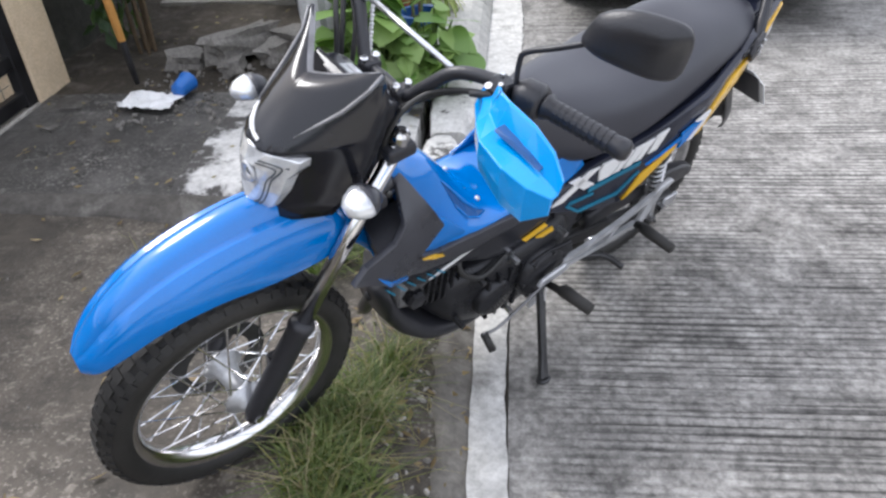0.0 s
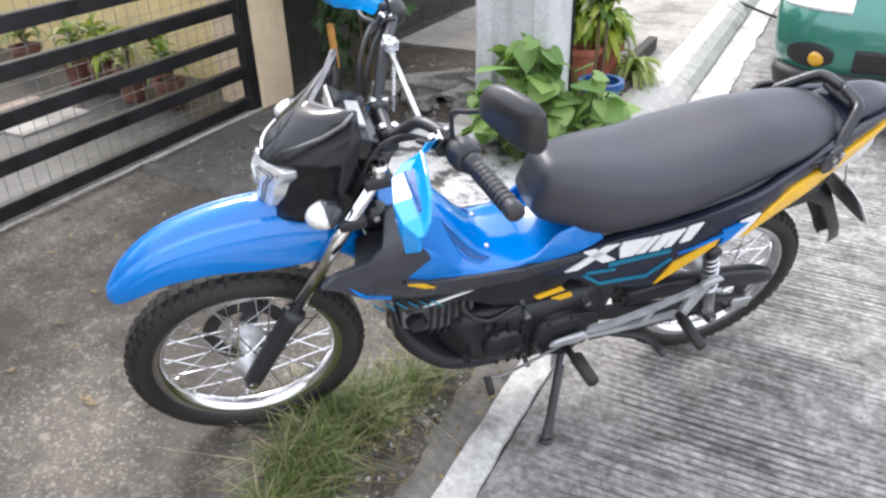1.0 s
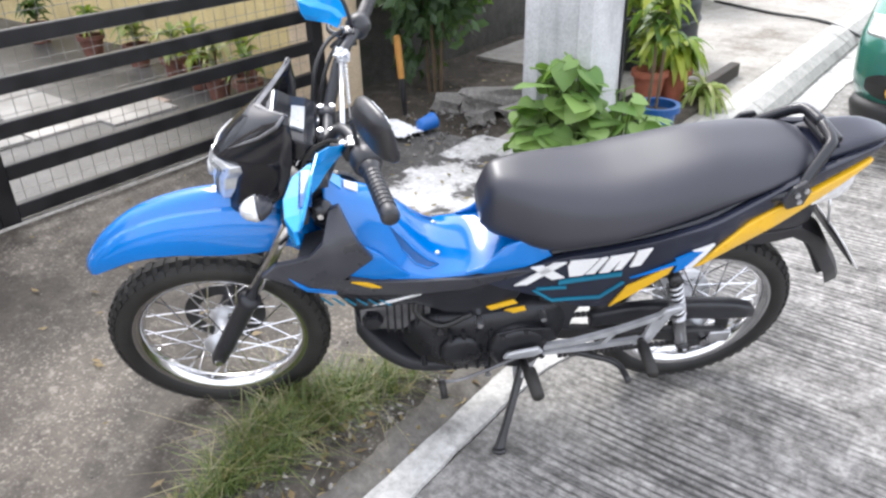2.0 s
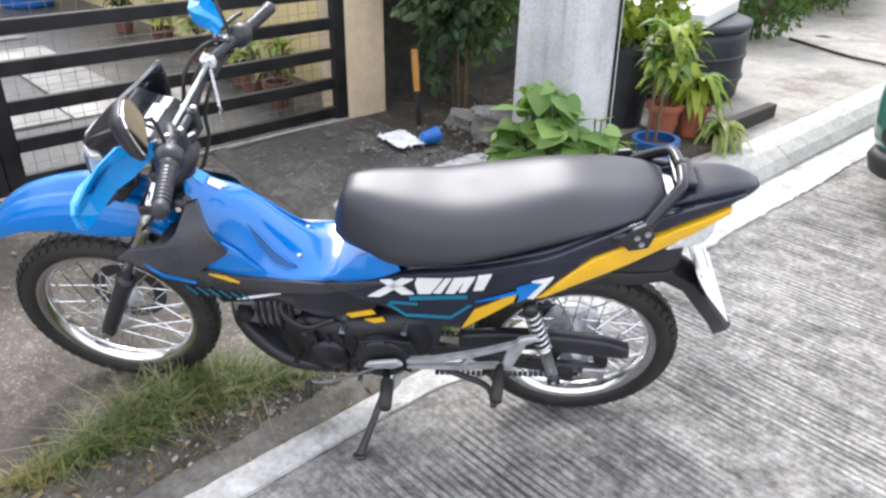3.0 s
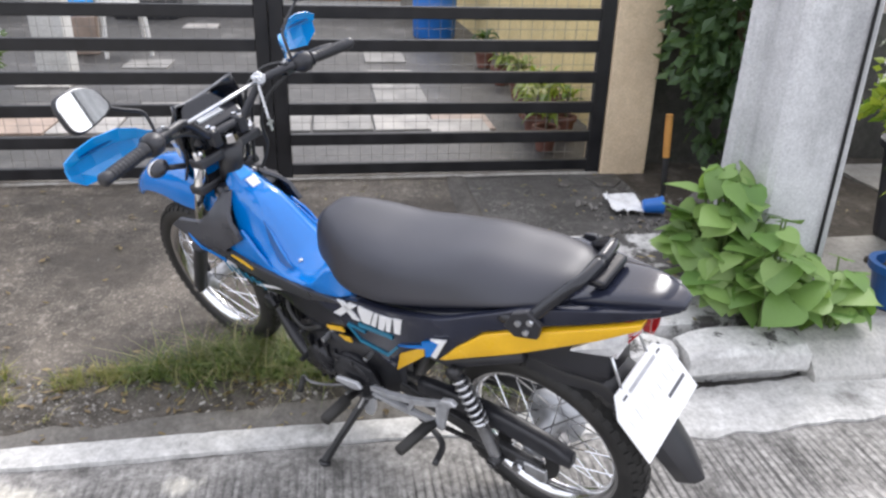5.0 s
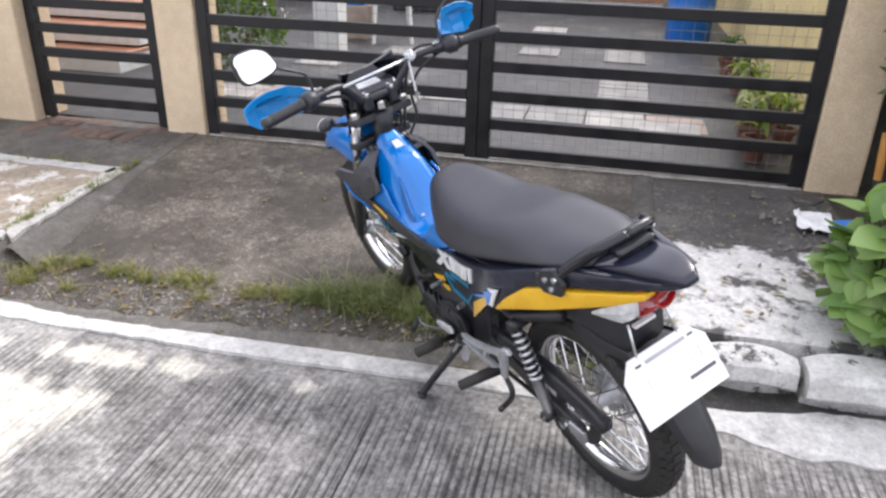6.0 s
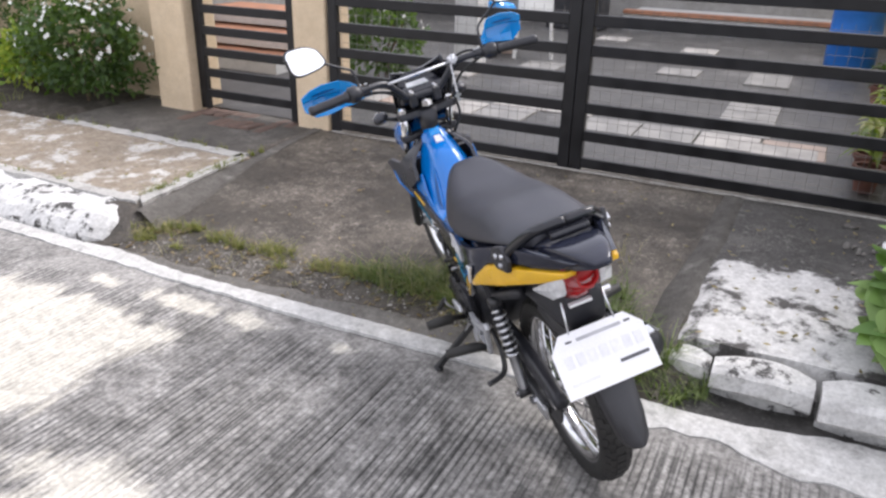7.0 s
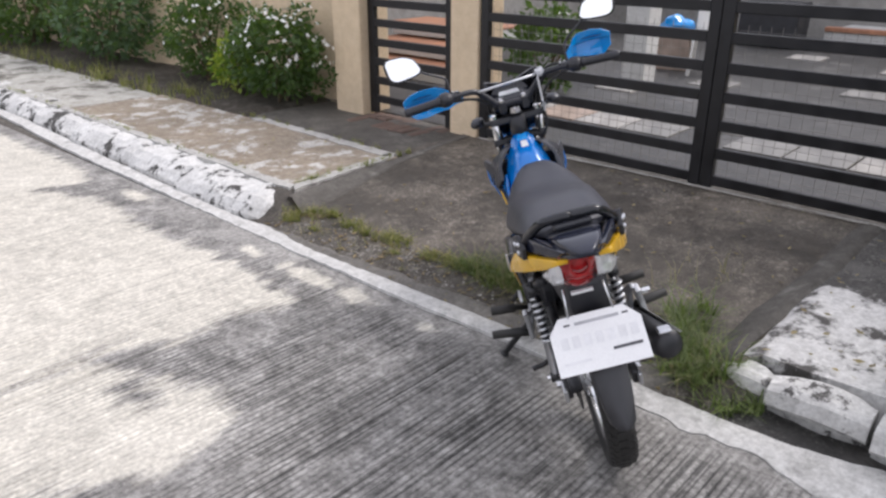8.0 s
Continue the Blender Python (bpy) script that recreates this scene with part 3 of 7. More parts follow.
sheet("driveway", -2.28, -0.016, -0.80, 2.14, 76, 98, apron_z, "apron", label="brown stained concrete driveway sloping up to the gate")
sheet("forecourt", -2.28, -1.10, 2.04, 3.0, 24, 26, lambda x, y: 0.110 + wob(x, y, 3, 0.008, 3), "dark_conc", 0.12, label="dark damp concrete beside the driveway")
sheet("forecourt_path", -2.28, -1.27, -2.56, -0.72, 24, 42, lambda x, y: 0.112 + wob(x, y, 3, 0.01, 3), "path_conc", 0.1, label="grey-brown concrete before the small gate")
sheet("planting_strip", -2.35, -1.08, 2.97, 12, 20, 60, lambda x, y: 0.10 + wob(x, y, 4, 0.03, 6), "soil", label="dark soil strip along the fence")
sheet("planting_strip", -2.4, -1.05, -14, -2.40, 26, 90, lambda x, y: 0.125 + wob(x, y, 4, 0.03, 6) - 0.06 * max(0, min(1, (x + 1.5) / 0.2)) - 0.07 * max(0, min(1, (y + 2.65) / 0.2)), "soil", label="dark soil under the hedge shrubs")


def strip(name, y0, y1, xa, xb, z, material, label, seed=0, seg=0.07, rag=0.012):
    """A poured gutter band with uneven edges; xa and xb give its edges along y."""
    rnd = random.Random(seed)
    n = int((y1 - y0) / seg)
    bm = bmesh.new()
    rows = []
    for i in range(n + 1):
        y = y0 + (y1 - y0) * i / n
        neat = 0.4 if 0.4 < y < 1.8 else 1.0
        a, b = xa(y) + neat * (rnd.uniform(-rag, rag) + wob(y, 1, 3.1, 0.014, 4)), xb(y) + neat * (rnd.uniform(-rag, rag) + wob(y, 3, 2.3, 0.008, 4)) + (wob(y, 5, 9, 0.03, 2) if 1.85 < y < 3.2 else wob(y, 5, 2.5, 0.02, 2) if y >= 3.2 else 0)
        rows.append([bm.verts.new(p) for p in ((a, y, -0.05), (a, y, z), ((a + b) / 2, y, z + 0.003), (b, y, z - 0.002), (b, y, -0.05))])
    for p, q in zip(rows, rows[1:]):
        for k in range(4):
            bm.faces.new((p[k], q[k], q[k + 1], p[k + 1]))
    bmesh.ops.recalc_face_normals(bm, faces=bm.faces)
    return tagged(part(name, bm, material), label, "gutter", kind="structure")


strip("gutter", -9, 9, lambda y: lerp(y, [-6, -4.6, -3.1, -1.8, -0.7, -0.5, -0.1, 0.3, 0.5, 0.7, 1.3, 1.7, 1.9, 2.1, 2.27, 2.45, 2.6, 3.1, 4.2, 9], [-0.3, -0.25, -0.18, -0.13, -0.1, -0.13, -0.085, -0.092, -0.098, -0.105, -0.115, -0.12, -0.10, -0.09, -0.11, -0.13, -0.17, -0.2, -0.28, -0.26]),
      lambda y: lerp(y, [-6, -4.7, -2.9, -0.6, 0, 0.7, 1.3, 1.7, 1.9, 2.3, 2.45, 2.8, 3.3, 4.8, 9], [-0.2, -0.15, -0.05, -0.02, -0.01, -0.01, -0.03, -0.02, 0.03, 0.02, 0.08, 0.06, 0.03, 0.02, 0.0]), 0.006, "strip", "worn white-painted concrete gutter band beside the road", 3, 0.04, 0.007)
sheet("gutter_bed", -0.48, -0.015, -9, -0.62, 8, 90, lambda x, y: -0.014 + wob(x, y, 9, 0.006, 8), "verge", label="grey dirt bed under the kerb and gutter")
sheet("gutter_bed", -0.48, -0.015, 2.04, 9, 8, 80, lambda x, y: -0.014 + wob(x, y, 9, 0.006, 8), "dark_conc", label="dark dirt bed under the broken kerb")


def verge_sheet():
    """Gritty dirt washed up along the gutter, with a ragged edge towards the driveway."""
    rv = random.Random(19)
    rows = []
    for i in range(61):
        y = -0.60 + 2.58 * i / 60
        a = lerp(y, [-0.6, 0.0, 0.5, 1.0, 1.5, 2.06], [-0.22, -0.32, -0.36, -0.42, -0.38, -0.40]) + rv.uniform(-0.03, 0.03) + wob(y, 0, 4, 0.06, 5)
        row = []
        for k in range(9):
            x = a + (-0.06 - a) * k / 8
            row.append((x, y, apron_z(x, y) + (-0.004 if k == 0 else 0.006 + 0.008 * noise.noise((x * 18, y * 18, 3))) - (0.02 if k == 8 else 0.0)))
        rows.append(row)
    return loft(rows, closed=False)


tagged(part("verge", verge_sheet(), "verge", smooth=True), "gritty grey-brown dirt washed up along the gutter", "dirt", kind="structure")



def ramp_side(name, xs, low, high, material, label):
    """A sloped fillet of cement from the driveway up to the slab beside it; low and high give y along x."""
    rows = []
    n = 44
    for i in range(n + 1):
        x = xs[0] + (xs[-1] - xs[0]) * i / n
        a, b = lerp(-x, [-k for k in xs], low) + wob(x, 1, 4, 0.012, 9), lerp(-x, [-k for k in xs], high) + wob(x, 2, 5, 0.01, 9)
        za = apron_z(x, a)
        full = min(1.0, abs(b - a) / 0.09)
        rows.append([(x, a, za - 0.004)] + [(x, a + (b - a) * f, max(apron_z(x, a + (b - a) * f) + 0.004, za + (0.122 - za) * g * full) + wob(x, f, 9, 0.003, 4)) for f, g in ((0.03, 0.05), (0.25, 0.32), (0.5, 0.62), (0.75, 0.88), (0.95, 1.0))] + [(x, b + 0.02 * math.copysign(1, b - a), za + (0.108 - za) * full)])
    bm = loft(rows, closed=False)
    bmesh.ops.recalc_face_normals(bm, faces=bm.faces)
    return tagged(part(name, bm, material, smooth=True), label, "ramp", kind="structure")


ramp_side("ramp", [-0.34, -0.64, -0.90, -1.35, -2.14], [-0.47, -0.50, -0.54, -0.63, -0.735], [-0.60, -0.635, -0.66, -0.70, -0.81], "ramp_worn", "pale grey cement ramp between the driveway and the slab")
ramp_side("ramp", [-0.27, -0.40, -0.70, -0.95, -1.35, -2.12], [2.01, 1.93, 1.925, 1.94, 1.975, 2.0], [2.03, 2.05, 2.05, 2.06, 2.08, 2.09], "ramp", "grey cement ramp beside the white slab")


def cement_edge():
    """A smooth band of cement between the dirt and the gutter, with a ragged inner edge."""
    rc = random.Random(29)
    rows = []
    for i in range(81):
        y = -0.55 + 2.45 * i / 80
        a = lerp(y, [-0.55, -0.2, 0.4, 0.8, 1.2, 1.6, 1.9], [-0.12, -0.14, -0.15, -0.18, -0.21, -0.23, -0.20]) + rc.uniform(-0.008, 0.008) + wob(y, 3, 5, 0.03, 6)
        b = -0.085
        rows.append([(a, y, apron_z(a, y) + 0.002)] + [(a + (b - a) * f, y, max(apron_z(a + (b - a) * f, y) + 0.016 - 0.008 * f, -0.002) + wob(a + f, y, 14, 0.002, 3)) for f in (0.06, 0.35, 0.7, 1.0)])
    bm = loft(rows, closed=False)
    bmesh.ops.recalc_face_normals(bm, faces=bm.faces)
    return bm


tagged(part("gutter_edge", cement_edge(), "cement_edge", smooth=True), "smooth tan-grey cement edge beside the gutter band", "cement", kind="structure")


def kerb_stone(x0, x1, y0, y1, z1, seed, rough=0.014, square=False, slope=False, nose=False, undercut=False, ends=True):
    """A worn kerb block with rounded shoulders and chipped edges."""
    rings = []
    n = max(4, int((y1 - y0) / 0.06))
    for i in range(n + 1):
        y = y0 + (y1 - y0) * i / n
        end = min(i, n - i)
        drop = (0.02, 0.006, 0)[min(end, 2)] if ends else 0.0
        prof = [(x1, -0.06), (x1 - 0.005, z1 * 0.45), (x1 - 0.03, z1 * 0.8), (x1 - 0.075, z1 * 0.97), ((x0 + x1) / 2, z1), (x0 + 0.03, z1 * 0.99), (x0, z1 * 0.93), (x0, -0.06)]
        if slope:
            prof = [(x1, -0.06), (x1 - 0.008, z1 * 0.22), (x1 - 0.05, z1 * 0.6), (x1 - 0.11, z1 * 0.9), (x1 - 0.17, z1), (x0 + 0.03, z1), (x0, z1), (x0, -0.06)]
            dip = max(0.0, 1 - (y1 - y) / 0.16) if nose else 0.0
            prof = [(x - 0.05 * dip, z * (1 - 0.75 * dip * dip) if z > 0 else z) for x, z in prof]
        if square:
            prof = [(x1, -0.06), (x1 - 0.004, z1 * 0.45), (x1 - 0.01, z1 * 0.86), (x1 - 0.035, z1 * 0.985), ((x0 + x1) / 2, z1), (x0 + 0.02, z1), (x0, z1 * 0.95), (x0, -0.06)]
        if undercut:  # the foot has crumbled away on the road side
            prof = [(x1 - 0.07, -0.06), (x1 - 0.06, z1 * 0.25), (x1 - 0.012, z1 * 0.36)] + prof[1:]
        ring = []
        for x, z in prof:
            j = rough * noise.noise((x * 14 + seed, y * 11, z * 14)) + rough * 0.7 * noise.noise((x * 40, y * 40 + seed, z * 40))
            ring.append((x + j - (drop if x > (x0 + x1) / 2 else -drop), y + (drop if i < n / 2 else -drop) * 0, z + (j - drop if z > 0 else 0)))
        rings.append(ring)
    bm = loft(rings)
    bmesh.ops.recalc_face_normals(bm, faces=bm.faces)
    return bm


kerb = thing("kerb", Matrix(), "white-painted kerb stones with black flaking, beside the gutter", "kerb", kind="structure")
y = -0.60
k = 0
while y > -9:
    ln = (0.98, 0.72, 1.05, 0.86)[k % 4]
    sh = lerp(y, [-6, -3, -0.6], [-0.16, -0.1, 0.0])
    part("kerb_stone", kerb_stone(-0.445 + sh, -0.11 + sh, y - ln + 0.005, y, 0.12 + 0.003 * (k % 3), k * 3.1, slope=True, nose=k == 0), "kerb", kerb)
    y -= ln
    k += 1
kerb = thing("kerb", Matrix(), "broken white kerb stones with dark gaps beside the driveway", "kerb", kind="structure")
for k, (a, b, x0, x1, z1) in enumerate(((2.03, 2.20, -0.376, -0.258, 0.108), (2.21, 2.53, -0.350, -0.205, 0.134), (2.55, 3.0, -0.352, -0.165, 0.138), (3.006, 4.4, -0.389, -0.15, 0.121), (4.404, 6.4, -0.389, -0.15, 0.121), (6.404, 9, -0.389, -0.15, 0.121))):
    part("kerb_stone", kerb_stone(x0, x1, a, b, z1, 40 + k * 2.3, rough=0.012 if k < 3 else 0.004, square=k < 3, slope=k > 2, undercut=k < 3, ends=k < 3), "kerb_worn" if k < 3 else "kerb_smooth", kerb)

sheet("slab", -1.21, -0.388, 2.03, 3.05, 30, 44, lambda x, y: 0.13 + wob(x, y, 5, 0.008, 3) - 0.55 * max(0, 2.12 - y) , "slab_white", 0.14, label="white-painted concrete slab with black flaking beside the driveway")
sheet("pavement_right", -1.12, -0.39, 3.05, 12, 20, 90, lambda x, y: 0.12 + wob(x, y, 3, 0.012, 3), "pave", 0.14, label="pale dusty concrete pavement along the fence")
sheet("pavement_right", -2.2, -1.12, 4.4, 12, 20, 60, lambda x, y: 0.118 + wob(x, y, 3, 0.012, 3), "pave", 0.06, label="pale dusty concrete pavement along the fence")
sheet("pavement_left", -1.33, -0.42, -3.9, -0.70, 26, 80, lambda x, y: 0.126 + wob(x, y, 4, 0.008, 5), "slab_red", 0.16, label="pavement slab with worn red-brown and white patches")
sheet("pavement_left", -1.30, -0.44, -9, -3.93, 20, 70, lambda x, y: 0.124 + wob(x, y, 4, 0.008, 5), "slab_moss", 0.16, label="pale pavement slab with dark moss stains")
for nm, pts in (("a", [(-0.46, -0.72), (-0.40, -0.63), (-1.33, -0.71), (-1.35, -0.80)]), ("b", [(-1.27, -0.78), (-1.37, -0.74), (-1.40, -2.4), (-1.32, -2.4)]), ("c", [(-0.40, -0.66), (-0.47, -0.70), (-0.47, -9), (-0.42, -9)])):
    blob("slab_border", pts, 0.118, 0.013, "slab_edge", "pale cement border of the pavement slab", "border", ord(nm), 0.012)


blob("cement_smear", [(-2.05, 2.78), (-1.93, 2.80), (-1.88, 2.92), (-1.97, 2.97), (-2.06, 2.90)], 0.108, 0.012, "ramp", "pale cement smear at the pillar's foot", "cement", 71, 0.02)
blob("cement_smear", [(-1.98, 2.62), (-1.94, 2.60), (-1.92, 2.65), (-1.96, 2.67)], 0.108, 0.012, "ramp", "pale cement spot on dark concrete", "cement", 72, 0.012)


# ---- fence: pillars, low wall, gates ----
def pillar(name, x0, x1, y0, y1, h, label):
    ob = thing(name, Matrix.Translation(((x0 + x1) / 2, (y0 + y1) / 2, 0.08)), label, "pillar", kind="structure")
    dx, dy = (x1 - x0) / 2, (y1 - y0) / 2
    bm = bmesh.new()
    rings = []
    for i in range(13):
        z = h * i / 12
        rings.append([(sx * dx + wob(z, sx, 3, 0.004, sy), sy * dy + wob(z, sy, 3, 0.004, sx), z) for sx, sy in ((-1, -1), (1, -1), (1, 1), (-1, 1))])
    loft(rings, bm)
    bevel(part("shaft", bm, "cream", ob), 0.015, 3)
    bevel(part("cap", box(-dx - 0.03, dx + 0.03, -dy - 0.03, dy + 0.03, h, h + 0.06), "cream", ob), 0.01, 2)
    return ob


pillar("pillar", -2.44, -2.14, -0.95, -0.68, 1.85, "cream-painted rendered gate pillar, stained at its foot")
pillar("pillar", -2.44, -2.15, 2.905, 3.185, 1.85, "cream-painted rendered gate pillar, stained at its foot")
pillar("pillar", -2.42, -2.09, -2.24, -1.90, 1.85, "cream-painted rendered pillar beside the small gate")


def gate_leaf(y0, y1, x, z0, pitch, bars, stile, label, group, mesh_top=0.95, slats=0.062, height=1.62):
    g = thing("gate", Matrix.Translation((x, y0, z0)), label, "gate", group)
    w = y1 - y0
    for a in (0, w - stile):
        bevel(part("stile", box(-0.025, 0.025, a, a + stile, -0.02, height), "gate", g), 0.004, 1)
    for i in range(bars):
        z = pitch[0] + pitch[1] * i
        b = part("bar", box(-0.018, 0.022, stile - 0.002, w - stile + 0.002, z - slats / 2, z + slats / 2), "gate", g)
        bevel(b, 0.004, 1)
    if mesh_top:
        bm = bmesh.new()
        k = stile
        while k < w - stile:
            box(-0.036, -0.0335, k, k + 0.0019, 0.02, mesh_top, bm)
            k += 0.062
        k = 0.05
        while k < mesh_top:
            box(-0.0335, -0.031, stile, w - stile, k, k + 0.0019, bm)
            k += 0.062
        part("wire_mesh", bm, "wire", g, "square wire mesh behind the bars")
    return g


gate_leaf(-0.665, 1.077, -2.175, 0.115, (0.05, 0.166), 10, 0.07, "black steel driveway gate leaf with flat horizontal bars, closed", "driveway gate leaves")
gate_leaf(1.0795, 2.90, -2.175, 0.115, (0.05, 0.166), 10, 0.075, "black steel driveway gate leaf with flat horizontal bars, closed", "driveway gate leaves")
gate_leaf(-1.89, -0.96, -2.2, 0.15, (0.1, 0.155), 10, 0.07, "black steel pedestrian gate with flat horizontal bars, closed", "pedestrian gate", 0, 0.06)

wall_l = thing("wall_left", Matrix(), "low cream-painted garden wall with a dark rail on top", "wall", kind="structure")
bevel(part("wall", box(-2.46, -2.32, -14, -2.24, 0.0, 1.05), "cream", wall_l), 0.01, 2)
for z in (1.14, 1.3, 1.46, 1.62):
    part("rail", box(-2.41, -2.37, -14, -2.25, z - 0.03, z + 0.03), "gate", wall_l)
wall_r = thing("wall_right", Matrix(), "low dark mottled garden wall behind the shrub", "wall", kind="structure")
part("wall", box(-2.46, -2.34, 3.17, 12, 0.0, 1.0), "dark_wall", wall_r)

# ---- the yard behind the gate ----
sheet("yard_floor", -10.5, -2.28, -4, 3.25, 40, 40, lambda x, y: 0.118 + wob(x, y, 2, 0.006, 2), "court", label="grey concrete yard floor behind the gate")
wall_y = thing("wall_yard", Matrix(), "yellow-painted yard wall behind a row of pots", "wall", kind="structure")
part("wall", box(-10.5, -2.46, 3.17, 3.3, 0.0, 2.3), "yellow_wall", wall_y)
wall_h = thing("wall_house", Matrix(), "grey rendered house wall with a tiled porch step", "wall", kind="structure")
part("wall", box(-10.7, -10.5, -4.2, 3.3, 0.0, 3.0), "house", wall_h)
bevel(part("porch_step", box(-10.5, -9.3, -0.4, 2.4, 0.1, 0.34), "white_wall", wall_h, "white porch step"), 0.01, 2)
bevel(part("porch_edge", box(-9.42, -9.27, -0.4, 2.4, 0.342, 0.40), "orange", wall_h, "orange-tiled step edge"), 0.006, 2)
wall_w = thing("wall_yard", Matrix(), "plain grey side wall of the yard", "wall", kind="structure")
part("wall", box(-10.5, -2.46, -4.15, -4.0, 0.0, 2.3), "house", wall_w)
ry = random.Random(11)
yard = thing("yard_paving", Matrix.Translation((-2.5, 0, 0.12)), "square pale and salmon paving tiles let into the yard", "paving", kind="structure")
tile_mesh = {}
for kind_ in ("tile_pale", "tile_pink", "tile_grey"):
    bm = box(-0.203, 0.203, -0.203, 0.203, -0.02, 0.014)
    bmesh.ops.bevel(bm, geom=[e for e in bm.edges if all(v.co.z > 0 for v in e.verts)], offset=0.004, segments=1, affect="EDGES")
    tm = bpy.data.meshes.new("tile")
    bm.to_mesh(tm)
    bm.free()
    tm.materials.append(M[kind_])
    tile_mesh[kind_] = tm
laid = [(-0.80, -1.07 + 0.42 * j) for j in range(9)] + [(-1.22 - 0.42 * i, 1.92) for i in range(8)] + [(-1.22, -0.65), (-1.22, 0.19), (-1.22, 0.61)] + [(-3.45, 1.05), (-3.03, -0.3), (-4.3, 0.2), (-0.65, 2.24), (-2.2, -0.9), (-5.1, 1.0), (-5.6, -0.2)]
for k, (x, y) in enumerate(laid):
    if k in (4, 13):
        continue
    t = new("tile", tile_mesh["tile_pink" if k in (1, 8, 22) else ry.choice(("tile_pale", "tile_pale", "tile_grey"))])
    t.parent = yard
    t.location = (x, y, ry.uniform(-0.003, 0.003))
col = thing("column", Matrix.Translation((-5.1, -0.95, 0.12)), "square white-painted porch column", "column", kind="structure")
bevel(part("shaft", box(-0.13, 0.13, -0.13, 0.13, 0, 2.8), "white_wall", col), 0.01, 2)

# utility pole
pole = thing("utility_pole", pose(-0.715, 3.07, 0.1), "square grey concrete utility pole with streaked faces", "pole")
rings = []
for i in range(16):
    z = 7.5 * i / 15
    rx, ry_ = 0.185 - 0.006 * z, 0.15 - 0.005 * z
    w, d, c = 0.075, 0.035, 0.02
    half = [(-rx, -ry_ + c), (-rx + c, -ry_), (-w - 0.02, -ry_), (-w, -ry_ + d), (w, -ry_ + d), (w + 0.02, -ry_), (rx - c, -ry_), (rx, -ry_ + c)]
    rings.append([(x + wob(z, x, 4, 0.003, y), y, z) for x, y in half + [(-x, -y) for x, y in half]])
part("shaft", loft(rings), "pole", pole)
part("conduit", tube([(0.192, 0.1, 0), (0.156, 0.09, 6)], 0.006, 8), "gate", pole, "thin black conduit")

bevel(tagged(part("gate_sill", box(-2.20, -2.142, -0.66, 2.9, 0.08, 0.122), "pave"), "pale worn cement sill under the driveway gate", "sill", kind="structure"), 0.006, 1)
steps = thing("porch_steps", Matrix.Translation((-3.9, -2.75, 0.1)), "salmon-tiled porch steps with white risers behind the small gate", "steps", kind="structure")
for k in range(3):
    bevel(part("riser", box(-0.3 - 0.32 * k, 0.30 - 0.32 * k, -1.0, 0.45, 0.0 if k == 0 else 0.17 * k + 0.03, 0.17 * k + 0.15), "white_wall", steps, "white riser"), 0.006, 1)
    bevel(part("tread", box(-0.3 - 0.32 * k, 0.32 - 0.32 * k, -1.0, 0.46, 0.17 * k + 0.152, 0.17 * k + 0.178), "orange", steps, "salmon tile tread"), 0.006, 1)
paving = thing("brick_paving", Matrix.Translation((-2.05, -1.4, 0.112)), "worn red-brown bricks set flat before the small gate", "paving", kind="structure")
bm = box(-0.095, 0.095, -0.045, 0.045, -0.03, 0.012)
bmesh.ops.bevel(bm, geom=[e for e in bm.edges if all(v.co.z > 0 for v in e.verts)], offset=0.008, segments=1, affect="EDGES")
brick_mesh = bpy.data.meshes.new("brick")
bm.to_mesh(brick_mesh)
bm.free()
brick_mesh.materials.append(M["brick"])
for i in range(2):
    for j in range(9):
        if (i * 5 + j * 3) % 7 in (1, 4):
            continue
        b = new("brick", brick_mesh)
        b.parent = paving
        b.matrix_basis = pose(-0.1 + 0.205 * i + ry.uniform(-0.012, 0.012), -0.42 + 0.102 * j + ry.uniform(-0.006, 0.006), ry.uniform(-0.008, 0.004), ry.uniform(-3, 3), ry.uniform(-3, 3), ry.uniform(-4, 4))


# ---- the motorcycle ----
BX, BY = 0.2656, 1.9246
bike = thing("motorcycle", Matrix.Translation((BX, BY, 0)) @ pose(0, 0, 0, 0, 0, 224) @ pose(0, 0, 0, -15.5),
             "blue and black motorcycle with yellow trim, leaning on its side stand", "motorcycle")
SIDE_X = [-0.36, -0.25, -0.08, 0.1, 0.23, 0.4, 0.52, 0.7, 0.86, 1.0, 1.16]
SIDE_Y = [0.034, 0.074, 0.128, 0.170, 0.16, 0.132, 0.117, 0.112, 0.114, 0.12, 0.10]


def side_y(x, z, off=0.0):
    return lerp(x, SIDE_X, SIDE_Y) + off


def bp(name, bm, material, parent=None, label="", smooth=True, bev=0.0):
    ob = part(name, bm, material, parent or bike, label, smooth)
    if bev:
        bevel(ob, bev, 2)
    return ob


def both(name, make, material, label="", **kw):
    return [bp(name, make(s), material, label=label, **kw) for s in (1, -1)]


